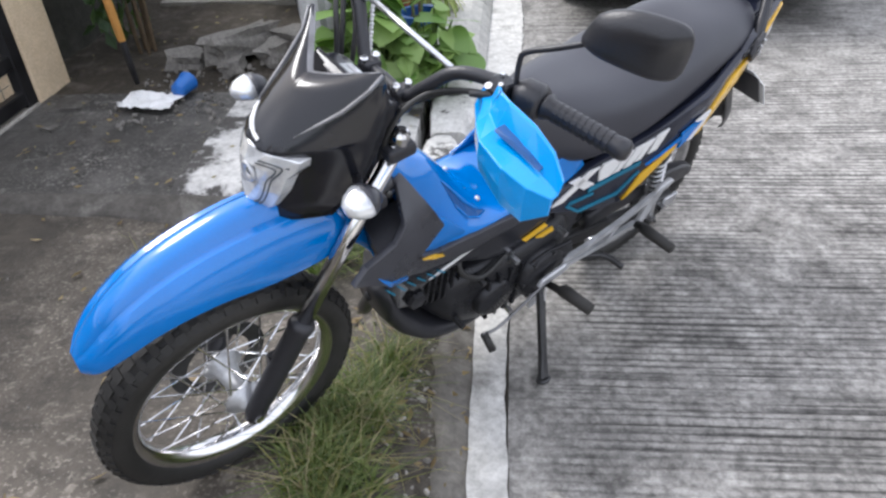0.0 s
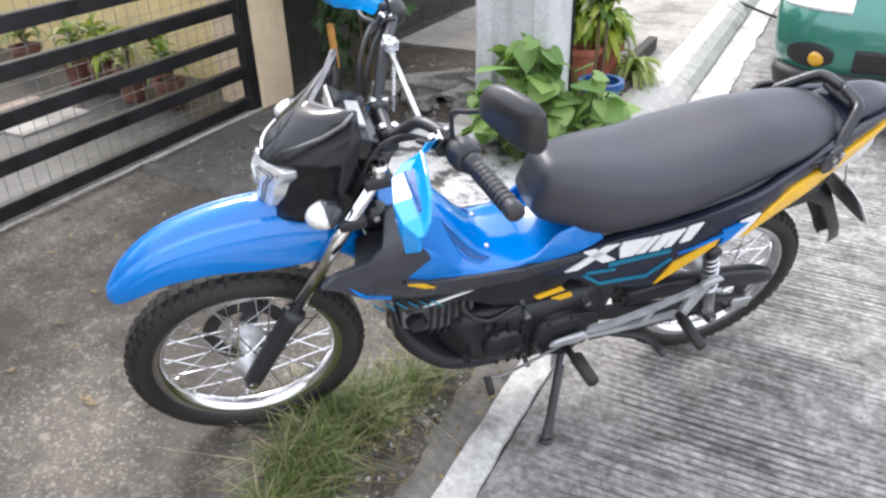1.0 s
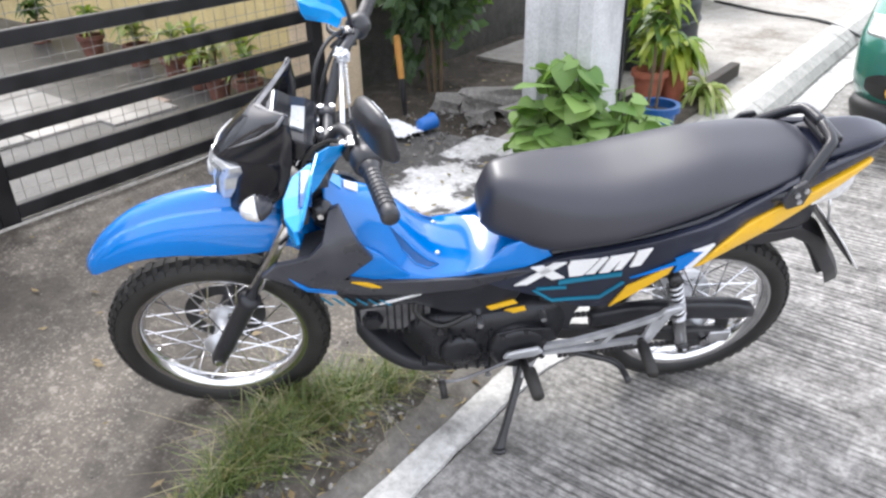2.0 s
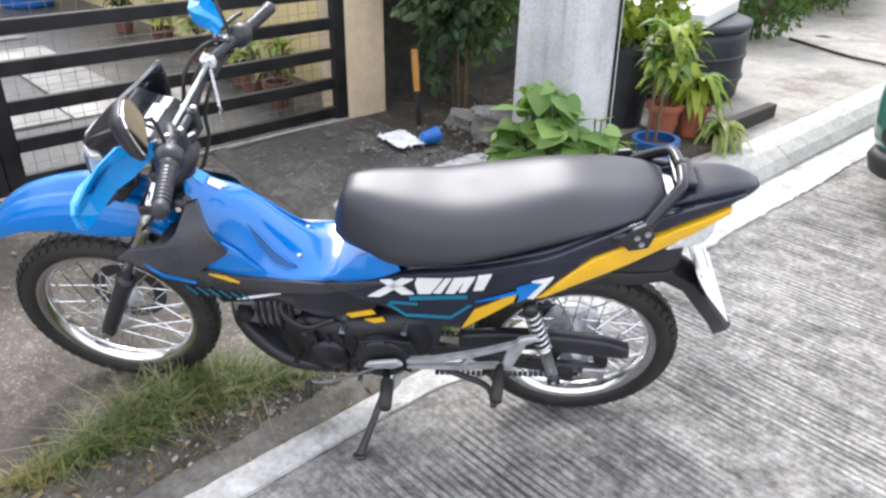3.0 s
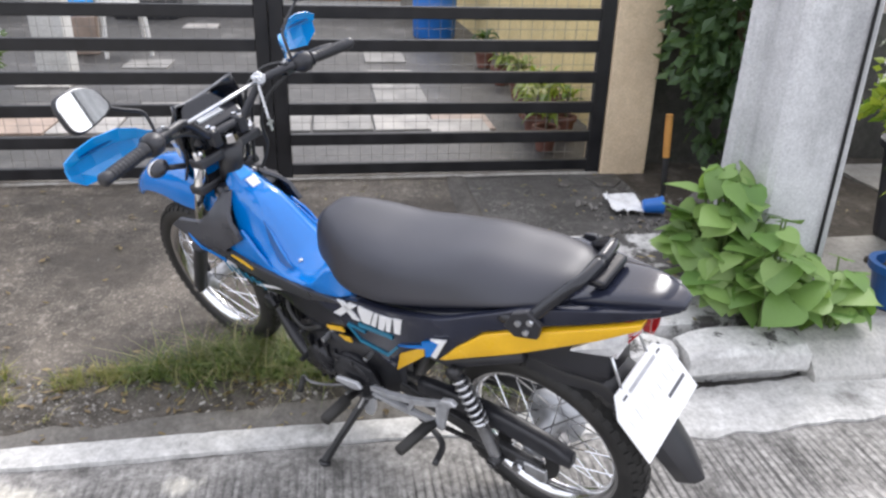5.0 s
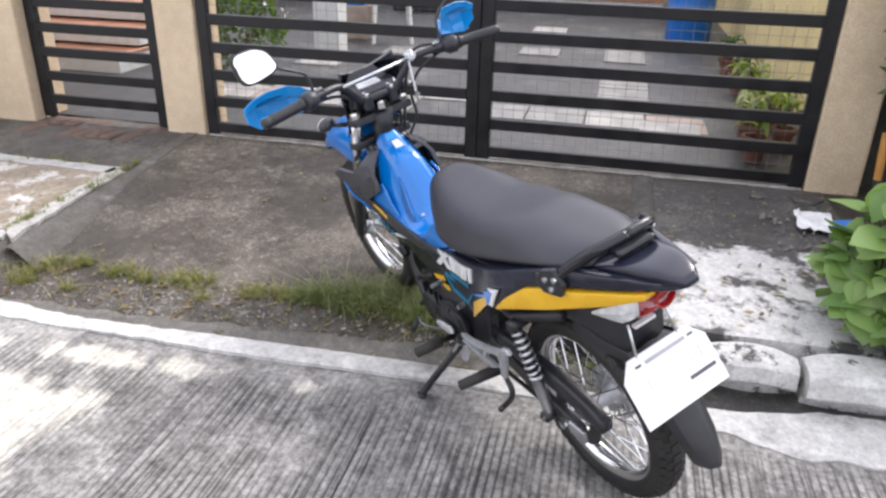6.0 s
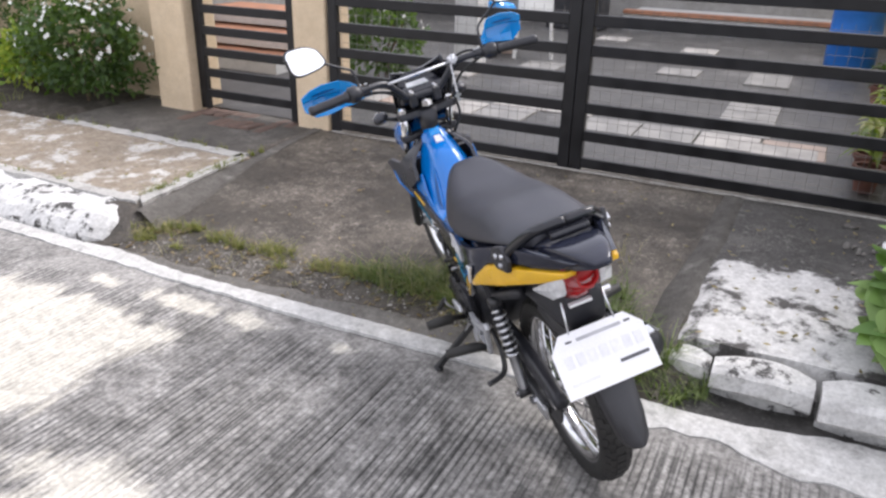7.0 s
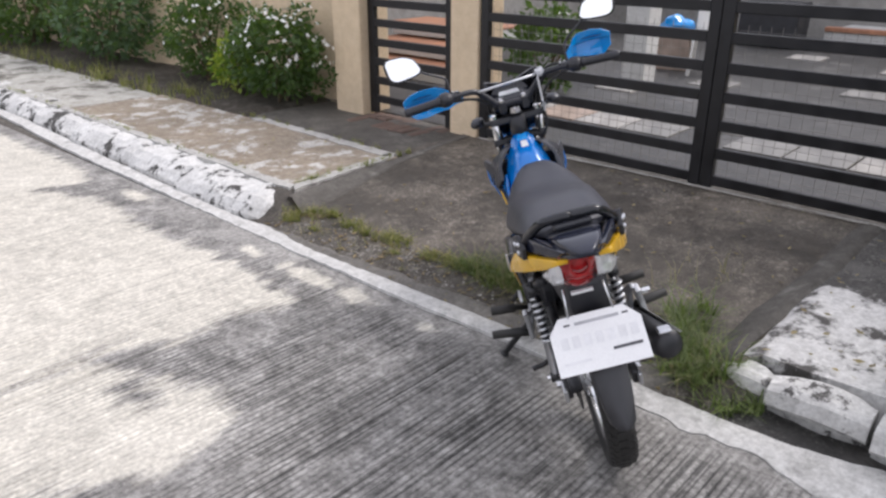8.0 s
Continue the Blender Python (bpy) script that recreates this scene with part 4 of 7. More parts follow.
# wheels
def wheel(name, cx, cz, width, label):
    c = (cx, 0, cz)
    hub = bp(name, revolve([(0.0, -0.075), (0.016, -0.075), (0.02, -0.062), (0.038, -0.054), (0.042, -0.047), (0.026, -0.04), (0.021, 0.0), (0.026, 0.04), (0.042, 0.044), (0.042, 0.05), (0.022, 0.058), (0.016, 0.075), (0.0, 0.075)], 32, "y", c), "cast", label=label)
    R, h = 0.279, width / 2
    prof = [(0.214, -h * 0.55), (0.222, -h * 0.85), (0.24, -h), (0.256, -h * 0.95), (0.268, -h * 0.72), (R - 0.004, -h * 0.35), (R - 0.002, 0), (R - 0.004, h * 0.35), (0.268, h * 0.72), (0.256, h * 0.95), (0.24, h), (0.222, h * 0.85), (0.214, h * 0.55)]
    bm = revolve(prof, 72, "y", c, closed=True)
    part("tyre", bm, "rubber", hub, "black tyre, dusty on its sides", True)
    bm = bmesh.new()
    n = 54
    for k in range(n):
        for row, (yy, w, rr, tilt) in enumerate(((0, 0.014, R, 0), (h * 0.5, 0.011, R - 0.006, 0.35), (-h * 0.5, 0.011, R - 0.006, -0.35), (h * 0.82, 0.008, 0.267, 0.8), (-h * 0.82, 0.008, 0.267, -0.8))):
            a = 2 * math.pi * (k + (0.5 if row % 3 else 0)) / n
            b = box(-0.009, 0.009, -w, w, -0.006, 0.0004)
            bmesh.ops.transform(b, matrix=Matrix.Translation((cx, 0, cz)) @ Matrix.Rotation(a, 4, "Y") @ Matrix.Translation((0, yy, rr)) @ Matrix.Rotation(-tilt, 4, "X"), verts=b.verts)
            merge(bm, b)
    part("tread", bm, "rubber", hub, "blocky tyre tread")["kind"] = "stuff"
    rim = [(0.222, -h * 0.62), (0.226, -h * 0.72), (0.218, -h * 0.74), (0.205, -h * 0.6), (0.196, -h * 0.25), (0.193, 0), (0.196, h * 0.25), (0.205, h * 0.6), (0.218, h * 0.74), (0.226, h * 0.72), (0.222, h * 0.62), (0.209, h * 0.4), (0.206, 0), (0.209, -h * 0.4)]
    part("rim", revolve(rim, 72, "y", c, closed=True), "chrome", hub, "polished silver rim", True)
    for k in range(36):
        s = 1 if k % 2 else -1
        a = 2 * math.pi * k / 36
        b = a + (0.75 if (k // 2) % 2 else -0.75)
        p = (cx + 0.041 * math.cos(b), s * 0.047, cz + 0.041 * math.sin(b))
        q = (cx + 0.198 * math.cos(a), s * 0.006, cz + 0.198 * math.sin(a))
        part("spoke", tube([p, q], 0.0021, 5), "chrome", hub)
    return hub


FX, FZ, RX, RZ = 1.258, 0.335, -0.015, 0.283
front = wheel("front_wheel", FX, FZ, 0.078, "spoked front wheel")
rear = wheel("rear_wheel", RX, RZ, 0.086, "spoked rear wheel")
part("brake_disc", revolve([(0.105, -0.067), (0.105, -0.063), (0.07, -0.063), (0.07, -0.067)], 40, "y", (FX, 0, FZ), closed=True), "steel_dark", front, "drilled steel brake disc")
part("sprocket", revolve([(0.088, 0.07), (0.088, 0.075), (0.05, 0.075), (0.05, 0.07)], 40, "y", (RX, 0, RZ), closed=True), "steel_dark", rear)
part("drum", revolve([(0.0, -0.085), (0.072, -0.083), (0.08, -0.07), (0.08, -0.045), (0.0, -0.045)], 40, "y", (RX, 0, RZ)), "cast", rear, "silver drum brake", True)

# fork and steering
AX = Vector((-0.472, 0, 0.882))


def fork_at(t, y):
    return Vector((FX, y, FZ)) + AX * t


for s in (1, -1):
    y = 0.088 * s
    lower = bp("fork_leg", tube([fork_at(-0.02, y), fork_at(0.0, y), fork_at(0.05, y), fork_at(0.215, y), fork_at(0.23, y), fork_at(0.245, y)], 0.02, 16, radii=[0.014, 0.021, 0.022, 0.023, 0.027, 0.024]), "matte", label="black fork slider")
    part("axle_nut", tube([fork_at(0, y), fork_at(0, y) + Vector((0, 0.022 * s, 0))], 0.011, 6), "chrome", lower)
    bp("fork_tube", tube([fork_at(0.235, y), fork_at(0.63, y)], 0.0155, 16), "chrome", label="bare chromed fork tube")
    part("bracket", box(-0.012, 0.012, -0.006, 0.006, -0.03, 0.03), "matte", lower).location = fork_at(0.12, y * 0.8)
for t, nm in ((0.515, "lower_yoke"), (0.625, "upper_yoke")):
    c = fork_at(t, 0)
    bm = loft([[(c.x + dx, yy, c.z + dz) for dx, dz in ((-0.034, -0.012), (0.022, -0.018), (0.026, 0.008), (-0.03, 0.014))] for yy in (-0.108, -0.06, 0, 0.06, 0.108)])
    bp(nm, bm, "matte", smooth=False, bev=0.006)
bp("stem_nut", revolve([(0, 0.012), (0.014, 0.012), (0.02, 0.008), (0.022, -0.012), (0, -0.012)], 6, "z", (0.925, 0, 0.925)), "chrome", smooth=False)
bp("steering_head", tube([(0.935, 0, 0.9), (1.0, 0, 0.74)], 0.034, 16), "matte")

# front fender: a peaked, arched guard
FEN = [(1.512, 0.626, 0.605, 0.02), (1.49, 0.66, 0.615, 0.045), (1.45, 0.705, 0.64, 0.06), (1.38, 0.755, 0.672, 0.07), (1.29, 0.79, 0.685, 0.076), (1.19, 0.807, 0.68, 0.08), (1.10, 0.80, 0.68, 0.078), (1.04, 0.775, 0.69, 0.074), (0.995, 0.725, 0.645, 0.07), (0.968, 0.66, 0.595, 0.062), (0.958, 0.60, 0.555, 0.05)]
pk = curve_pts([(k[0], k[1], k[2]) for k in FEN], 4)
wk = curve_pts([(k[0], k[3], 0) for k in FEN], 4)
rings, inner = [], []
for p, w in zip(pk, wk):
    pts = [(-1.0, 0.0), (-0.97, 0.35), (-0.86, 0.62), (-0.62, 0.80), (-0.42, 0.80), (-0.34, 0.92), (-0.16, 1.0), (0.16, 1.0), (0.34, 0.92), (0.42, 0.80), (0.62, 0.80), (0.86, 0.62), (0.97, 0.35), (1.0, 0.0)]
    up = [(p[0], a * w[1], p[2] + b * (p[1] - p[2])) for a, b in pts]
    dn = [(p[0] - 0.002, a * w[1] * 0.93, p[2] + b * (p[1] - p[2]) - 0.006) for a, b in reversed(pts)]
    rings.append(up + dn)
bp("front_fender", loft(rings), "blue", label="glossy blue peaked front fender", bev=0.002)

# headlight cowl: a smooth mask with a brow over the lamp and two horns
COWL_Y = -0.012
COWL = [  # x of the middle, set back and its power at the sides, half width, z of the middle, lift at the sides
    (1.170, 0.088, 2.2, 0.100, 0.764, 0.030), (1.158, 0.124, 2.2, 0.106, 0.810, 0.034), (1.150, 0.140, 2.3, 0.110, 0.862, 0.034),
    (1.170, 0.172, 2.6, 0.113, 0.908, 0.024), (1.158, 0.162, 2.5, 0.113, 0.924, 0.024), (1.120, 0.128, 2.0, 0.113, 0.962, 0.030), (1.068, 0.070, 1.1, 0.100, 1.008, 0.038)]


def cowl_at(level, s, off=0.0):
    """A point of the mask: level 0 to 6 from its foot to its top edge, s from -1 to 1 across."""
    i = min(int(level), len(COWL) - 2)
    f = level - i
    x, back, pw, hw, z, lift = [a + (b - a) * f for a, b in zip(COWL[i], COWL[i + 1])]
    a = abs(s)
    return (x - back * a ** pw + off, COWL_Y + hw * s + off * 0.7 * s, z + lift * a ** 1.3 + (0.008 if s < 0 else -0.004) * a * max(0.0, level - 5))


CS = [k / 14 - 1 for k in range(29)]
cowl_ob = bp("headlight_cowl", loft([[cowl_at(lv, q) for q in CS] for lv in (0, 0.5, 1, 1.5, 2, 2.5, 2.85, 3, 3.15, 3.5, 4, 4.5, 5, 5.5, 6)], closed=False), "gloss", label="glossy black headlight cowl with two horns")
cowl_ob.modifiers.new("thickness", "SOLIDIFY").thickness = 0.006
both("cowl_trim", lambda s: loft([[cowl_at(6, q * s, -0.001), cowl_at(5.95, q * s, -0.003), cowl_at(5.9, q * s, -0.004 - w), cowl_at(5.96, q * s, -0.004 - w)] for q, w in ((0.0, 0.013), (0.12, 0.012), (0.3, 0.010), (0.5, 0.008), (0.7, 0.006), (0.85, 0.0045), (1.0, 0.002))]), "head_alloy", "dull silver edge trim", smooth=False)
# silver tubes stand for the highlight along the cowl's two creases
both("cowl_trim", lambda s: tube([cowl_at(lv, q * s, 0.002) for lv, q in ((5.95, 0.99), (5.5, 0.86), (5.0, 0.72), (4.6, 0.6), (4.2, 0.48))], 0.003, 6, radii=[0.003, 0.0042, 0.004, 0.003, 0.001]), "head_alloy", "dull silver line drawn for the highlight along the crease")
bp("cowl_badge", loft([[cowl_at(4.35 - 0.5 * q, -0.42 + 0.5 * q, 0.003), cowl_at(4.17 - 0.5 * q, -0.42 + 0.5 * q, 0.003), cowl_at(4.17 - 0.5 * q, -0.42 + 0.5 * q, -0.001), cowl_at(4.35 - 0.5 * q, -0.42 + 0.5 * q, -0.001)] for q in (0, 0.25, 0.5, 0.75, 1.0)]), "white", smooth=False)
edge = [cowl_at(6, k / 10, -0.012) for k in range(-3, 4)]
bp("cowl_visor", loft([[(x - d, y, z) for x, y, z in edge] for d in (0.0, 0.004)]), "liner", label="dull black liner behind the cowl notch", smooth=False)
# lamp: silver reflector bowls behind a clear faceted lens
bm = bmesh.new()
rim_pts = [(1.172, 0.0, 0.912), (1.162, 0.035, 0.910), (1.128, 0.077, 0.908), (1.132, 0.073, 0.890), (1.146, 0.060, 0.868), (1.154, 0.054, 0.836), (1.162, 0.042, 0.804), (1.172, 0.022, 0.786), (1.178, 0.0, 0.776)]
ring = [bm.verts.new(p) for p in rim_pts] + [bm.verts.new((x, -y, z)) for x, y, z in rim_pts[-2:0:-1]]
mid = [bm.verts.new((v.co.x * 0.35 + 1.190 * 0.65, v.co.y * 0.55, 0.846 + (v.co.z - 0.846) * 0.6)) for v in ring]
back = [bm.verts.new((v.co.x - 0.05, v.co.y * 0.9, v.co.z)) for v in ring]
for k in range(len(ring)):
    bm.faces.new((ring[k - 1], ring[k], mid[k], mid[k - 1]))
    bm.faces.new((ring[k], ring[k - 1], back[k - 1], back[k]))
bm.faces.new(mid)
bmesh.ops.recalc_face_normals(bm, faces=bm.faces)
bmesh.ops.translate(bm, verts=bm.verts, vec=(0, COWL_Y, 0))
hl = bp("headlight", bm, "clear_lens", label="clear faceted headlight", smooth=False, bev=0.002)
r = 0.017
part("reflector", revolve([(r * 0.45, 0.0), (r, 0.004), (r * 1.08, 0.002), (r * 1.05, -0.004), (r * 0.4, -0.004)], 24, "x", (1.181, COWL_Y + 0.006, 0.864), closed=True), "cast", hl, "bright round reflector", True)
part("bulb_cover", revolve([(0, 0.003), (r * 0.4, 0.0), (r * 0.42, -0.004), (0, -0.004)], 16, "x", (1.181, COWL_Y + 0.006, 0.864)), "lcd", hl, smooth=True)
for f in (0.62, 0.8):  # moulded cell edges inside the lens
    rim = [(x * (1.04 - 0.65 * f) + 1.190 * (0.65 * f - 0.04) + 0.0012, COWL_Y + y * (1.1 - 0.55 * f) * 1.0, 0.846 + (z - 0.846) * (1.1 - 0.5 * f)) for x, y, z in rim_pts[1:8]]
    for q in (1, -1):
        part("light_rib", tube(curve_pts([(x, COWL_Y + (y - COWL_Y) * q, z) for x, y, z in rim], 3), 0.0016, 6), "lcd", hl)
for y in (0.062, -0.062):
    part("light_rib", tube([(1.157, COWL_Y + y * 0.62, 0.894), (1.140, COWL_Y + y * 1.05, 0.893)], 0.003, 6), "lcd", hl)
for s, at in ((1, (1.078, 0.154, 0.872)), (-1, (1.092, -0.172, 0.888))):
    st = bp("turn_signal", tube([(1.04, 0.092 * s, at[2] - 0.016), (at[0] - 0.01, at[1] - 0.01 * s, at[2] - 0.003)], 0.008, 10), "matte")
    ax = Matrix.Translation(at) @ Matrix.Rotation(radians(4 * s), 4, "Z") @ Matrix.Rotation(radians(8), 4, "Y") @ Matrix.Rotation(radians(-14 * s), 4, "X") @ Matrix.Diagonal((1.0, 1.3, 0.95, 1))
    for nm, prof, mt in (("lens", [(0, 0.03), (0.009, 0.027), (0.018, 0.016), (0.023, 0.0), (0.0235, -0.008), (0.0, -0.008)], "clear_lens"), ("housing", [(0, -0.0085), (0.0238, -0.0085), (0.0225, -0.016), (0.014, -0.03), (0.006, -0.037), (0, -0.038)], "grey_plastic")):
        q = revolve(prof, 20, "x")
        bmesh.ops.transform(q, matrix=ax, verts=q.verts)
        part(nm, q, mt, st, "clear turn signal lens" if nm == "lens" else "", True)

# handlebar and controls
MIRROR_TURN = 22


def hb(s):
    return [(0.925, 0.0, 0.955), (0.925, 0.055 * s, 0.956), (0.912, 0.088 * s, 0.99), (0.893, 0.13 * s, 1.034), (0.868, 0.185 * s, 1.046), (0.847, 0.25 * s, 1.048), (0.81, 0.41 * s, 1.045)]


bp("handlebar", tube(curve_pts([(x, y, z) for x, y, z in reversed(hb(-1))] + hb(1)[1:], 6), 0.011, 12), "matte", label="black tubular handlebar")
bp("crossbar", tube([(0.888, -0.13, 1.042), (0.889, 0.14, 1.032)], 0.0052, 10), "alloy", label="thin silver handlebar brace")
for s in (1, -1):
    d = Vector((-0.035, 0.16 * s, -0.002)).normalized()
    a = Vector((0.843, 0.272 * s, 1.046))
    gp = [a + d * k for k in (0, 0.004, 0.012, 0.118, 0.126, 0.136, 0.142)]
    grip = bp("grip", tube(gp, 0.017, 16, radii=[0.019, 0.021, 0.016, 0.0150, 0.0165, 0.0165, 0.012]), "matte", label="ribbed black rubber grip")
    for k in range(9):
        part("rib", tube([a + d * (0.020 + 0.0108 * k), a + d * (0.0262 + 0.0108 * k)], 0.0165, 16), "matte", grip)
    sw = bp("switch_box", tube([Vector((0.86, 0.225 * s, 1.045)), Vector((0.852, 0.24 * s, 1.046)), Vector((0.845, 0.262 * s, 1.046)), Vector((0.843, 0.270 * s, 1.046))], 0.026, 14, radii=[0.018, 0.028, 0.028, 0.022]), "matte")
    part("button", box(-0.03, -0.024, -0.008, 0.008, -0.004, 0.008), "grey_plastic", sw).location = (0.855, 0.245 * s, 1.05)
    if s < 0:
        bp("lever", tube(curve_pts([(0.89, -0.22, 1.04), (0.915, -0.26, 1.038), (0.90, -0.36, 1.034), (0.89, -0.40, 1.03)], 5), 0.006, 8), "steel_dark", label="dark metal brake lever")
    # hand shield: bent plate before the grip
    up = 0.0 if s > 0 else 0.05
    rings = []
    for y, xr, zr, xt, zt, xb, zb in ((0.184, 0.888, 1.035, 0.872, 1.05, 0.898, 1.012), (0.208, 0.906, 1.036, 0.882, 1.056, 0.916, 1.008), (0.228, 0.930, 1.038, 0.896, 1.064, 0.930, 1.0), (0.246, 0.954, 1.04, 0.914, 1.076, 0.942, 0.99), (0.28, 0.978, 1.042, 0.932, 1.088, 0.966, 0.984), (0.34, 0.990, 1.042, 0.94, 1.09, 0.978, 0.972), (0.385, 0.986, 1.040, 0.946, 1.08, 0.98, 0.975), (0.418, 0.970, 1.038, 0.956, 1.06, 0.968, 1.008)):
        o = [(xt, zt), (xt + (xr - xt) * 0.34, zr + (zt - zr) * 0.2), (xr, zr), (xr + (xb - xr) * 0.3, zr + (zb - zr) * 0.5), (xb, zb)]
        if s < 0:
            y = y if y > 0.3 else 0.3 - (0.3 - y) * 0.6
            o = [(x, max(z, 1.012 - 0.25 * max(0.0, y - 0.23))) for x, z in o]
        rings.append([(x, y * s, z + up * min(1.0, (y - 0.18) / 0.06)) for x, z in o] + [(x - 0.006, y * s * 0.992, z + up * min(1.0, (y - 0.18) / 0.06)) for x, z in reversed(o)])
    hs = bp("hand_shield", loft(rings), "sky_blue", label="light blue plastic hand shield", smooth=False, bev=0.004)
    # shade in the slot, drawn as a bar of darker blue
    part("slot", loft([[(0.94, y * s, z + up + 0.002), (0.94, y * s, z + up - h), (0.962, y * s, z + up - h - 0.002), (0.958, y * s, z + up)] for y, z, h in ((0.29, 1.062, 0.001), (0.32, 1.063, 0.0035), (0.35, 1.062, 0.0035), (0.38, 1.058, 0.001))]), "blue_shade", hs)
    part("bolt", tube([(0.882, 0.198 * s, 1.038), (0.890, 0.198 * s, 1.052)], 0.006, 10), "chrome", hs)
    perch = bp("lever_perch", loft([[(x, yy * s, z) for x, z in ((0.853, 1.028), (0.884, 1.026), (0.892, 1.045), (0.88, 1.062), (0.856, 1.062))] for yy in (0.192, 0.2, 0.222, 0.226)]), "gloss", label="black lever and mirror perch", smooth=False, bev=0.003)
    part("bolt", tube([(0.866, 0.2 * s, 1.06), (0.866, 0.2 * s, 1.066)], 0.0045, 6), "alloy", perch)
    part("bolt", tube([(0.882, 0.216 * s, 1.058), (0.884, 0.216 * s, 1.063)], 0.004, 6), "alloy", perch)
    part("adjuster", tube([(0.884, 0.21 * s, 1.038), (0.902, 0.19 * s, 1.036), (0.91, 0.182 * s, 1.034)], 0.006, 8, radii=[0.007, 0.006, 0.0045]), "steel_dark", perch, "dark metal cable adjuster")
    # mirror on its stalk
    stalk = bp("mirror_stalk", tube(curve_pts([(0.86, 0.225 * s, 1.05), (0.866, 0.226 * s, 1.098), (0.868, 0.236 * s, 1.122), (0.856, 0.28 * s, 1.15), (0.842, 0.332 * s, 1.185)] if s > 0 else [(0.86, -0.225, 1.05), (0.872, -0.226, 1.105), (0.886, -0.24, 1.135), (0.892, -0.29, 1.172), (0.890, -0.335, 1.206)], 5), 0.0043, 10), "matte", label="black mirror stalk")
    mm = Matrix.Translation((0.829, 0.376, 1.204) if s > 0 else (0.878, -0.372, 1.226)) @ Matrix.Rotation(radians(MIRROR_TURN * s), 4, "Z") @ Matrix.Rotation(radians(12), 4, "Y")
    oval = []
    for k in range(28):
        a = 2 * math.pi * k / 28
        c_, s_ = math.cos(a), math.sin(a)
        oval.append((math.copysign(abs(c_) ** 0.62, c_) * 0.064 * (1 - 0.18 * s_) + 0.015 * s_ * s, math.copysign(abs(s_) ** 0.62, s_) * 0.0445 * (1 + 0.16 * c_ * s)))
    bm = loft([[(xx, yy * f, zz * f) for yy, zz in oval] for xx, f in ((-0.006, 1.0), (0.0, 1.02), (0.004, 1.0), (0.014, 0.84), (0.021, 0.6), (0.023, 0.35))])
    bmesh.ops.transform(bm, matrix=mm, verts=bm.verts)
    part("mirror_shell", bm, "matte", stalk, "black plastic mirror shell", True)
    bm = loft([[(xx, yy * f, zz * f) for yy, zz in oval] for xx, f in ((-0.0085, 0.9), (-0.0065, 0.93))])
    bmesh.ops.transform(bm, matrix=mm, verts=bm.verts)
    part("mirror_glass", bm, "mirror", stalk, "mirror glass")
dash = bp("instrument_panel", loft([[(x, y * w, z) for y, z in ((-1, zb), (1, zb), (1, zt), (-1, zt))] for x, zb, zt, w in ((0.948, 0.925, 0.962, 0.080), (0.97, 0.925, 0.974, 0.086), (1.0, 0.93, 0.984, 0.080), (1.026, 0.93, 1.022, 0.050), (1.046, 0.94, 1.012, 0.040))]), "gloss", smooth=False, bev=0.006)
part("dial", loft([[(0.972, -0.036, 0.970), (0.972, 0.046, 0.970), (0.998, 0.042, 0.980), (0.998, -0.032, 0.980)], [(0.970, -0.036, 0.980), (0.970, 0.046, 0.980), (0.996, 0.042, 0.9885), (0.996, -0.032, 0.9885)]]), "pale_lcd", dash, "pale dial display")
part("dial_band", loft([[(0.979, -0.028, 0.980), (0.979, 0.02, 0.980), (0.986, 0.02, 0.982), (0.986, -0.028, 0.982)], [(0.978, -0.028, 0.9842), (0.978, 0.02, 0.9842), (0.985, 0.02, 0.9865), (0.985, -0.028, 0.9865)]]), "print", dash)
for s in (1, -1):
    cl = bp("handlebar_clamp", box(0.908, 0.944, 0.045 * s - 0.014, 0.045 * s + 0.014, 0.92, 0.968), "matte", smooth=False, bev=0.006)
    for dx in (0.914, 0.938):
        part("bolt", tube([(dx, 0.045 * s, 0.966), (dx, 0.045 * s, 0.974), (dx, 0.045 * s, 0.977)], 0.008, 10, radii=[0.0075, 0.0075, 0.005]), "chrome", cl)
    bp("fork_cap", revolve([(0, 0.016), (0.013, 0.015), (0.017, 0.008), (0.017, -0.01), (0, -0.01)], 12, "z", (0.955, 0.088 * s, 0.905)), "chrome", smooth=False)
for k, pts in enumerate(([(0.868, -0.24, 1.05), (0.915, -0.17, 1.055), (0.945, -0.12, 1.02), (0.957, -0.098, 0.96), (0.968, -0.085, 0.90), (0.97, -0.07, 0.82)], [(0.866, -0.23, 1.045), (0.905, -0.16, 1.035), (0.930, -0.122, 0.995), (0.944, -0.105, 0.94), (0.955, -0.092, 0.88), (0.962, -0.075, 0.80)], [(0.86, 0.24, 1.03), (0.882, 0.17, 1.02), (0.92, 0.10, 0.985), (0.975, 0.085, 0.93), (0.99, 0.07, 0.8)], [(0.862, 0.235, 1.03), (0.89, 0.15, 1.012), (0.925, 0.085, 0.965), (0.96, 0.05, 0.92), (0.97, 0.03, 0.86)], [(0.862, -0.22, 1.035), (0.892, -0.14, 0.99), (0.918, -0.108, 0.92), (0.928, -0.112, 0.84), (0.95, -0.08, 0.77)])):
    bp("cable", tube(curve_pts(pts, 7), 0.0048, 8), "hose")
chain = bp("key_chain", tube([(0.880, -0.108, 1.04), (0.880, -0.108, 0.93)], 0.0016, 6), "alloy", label="small bead chain with a pendant on the handlebar brace")
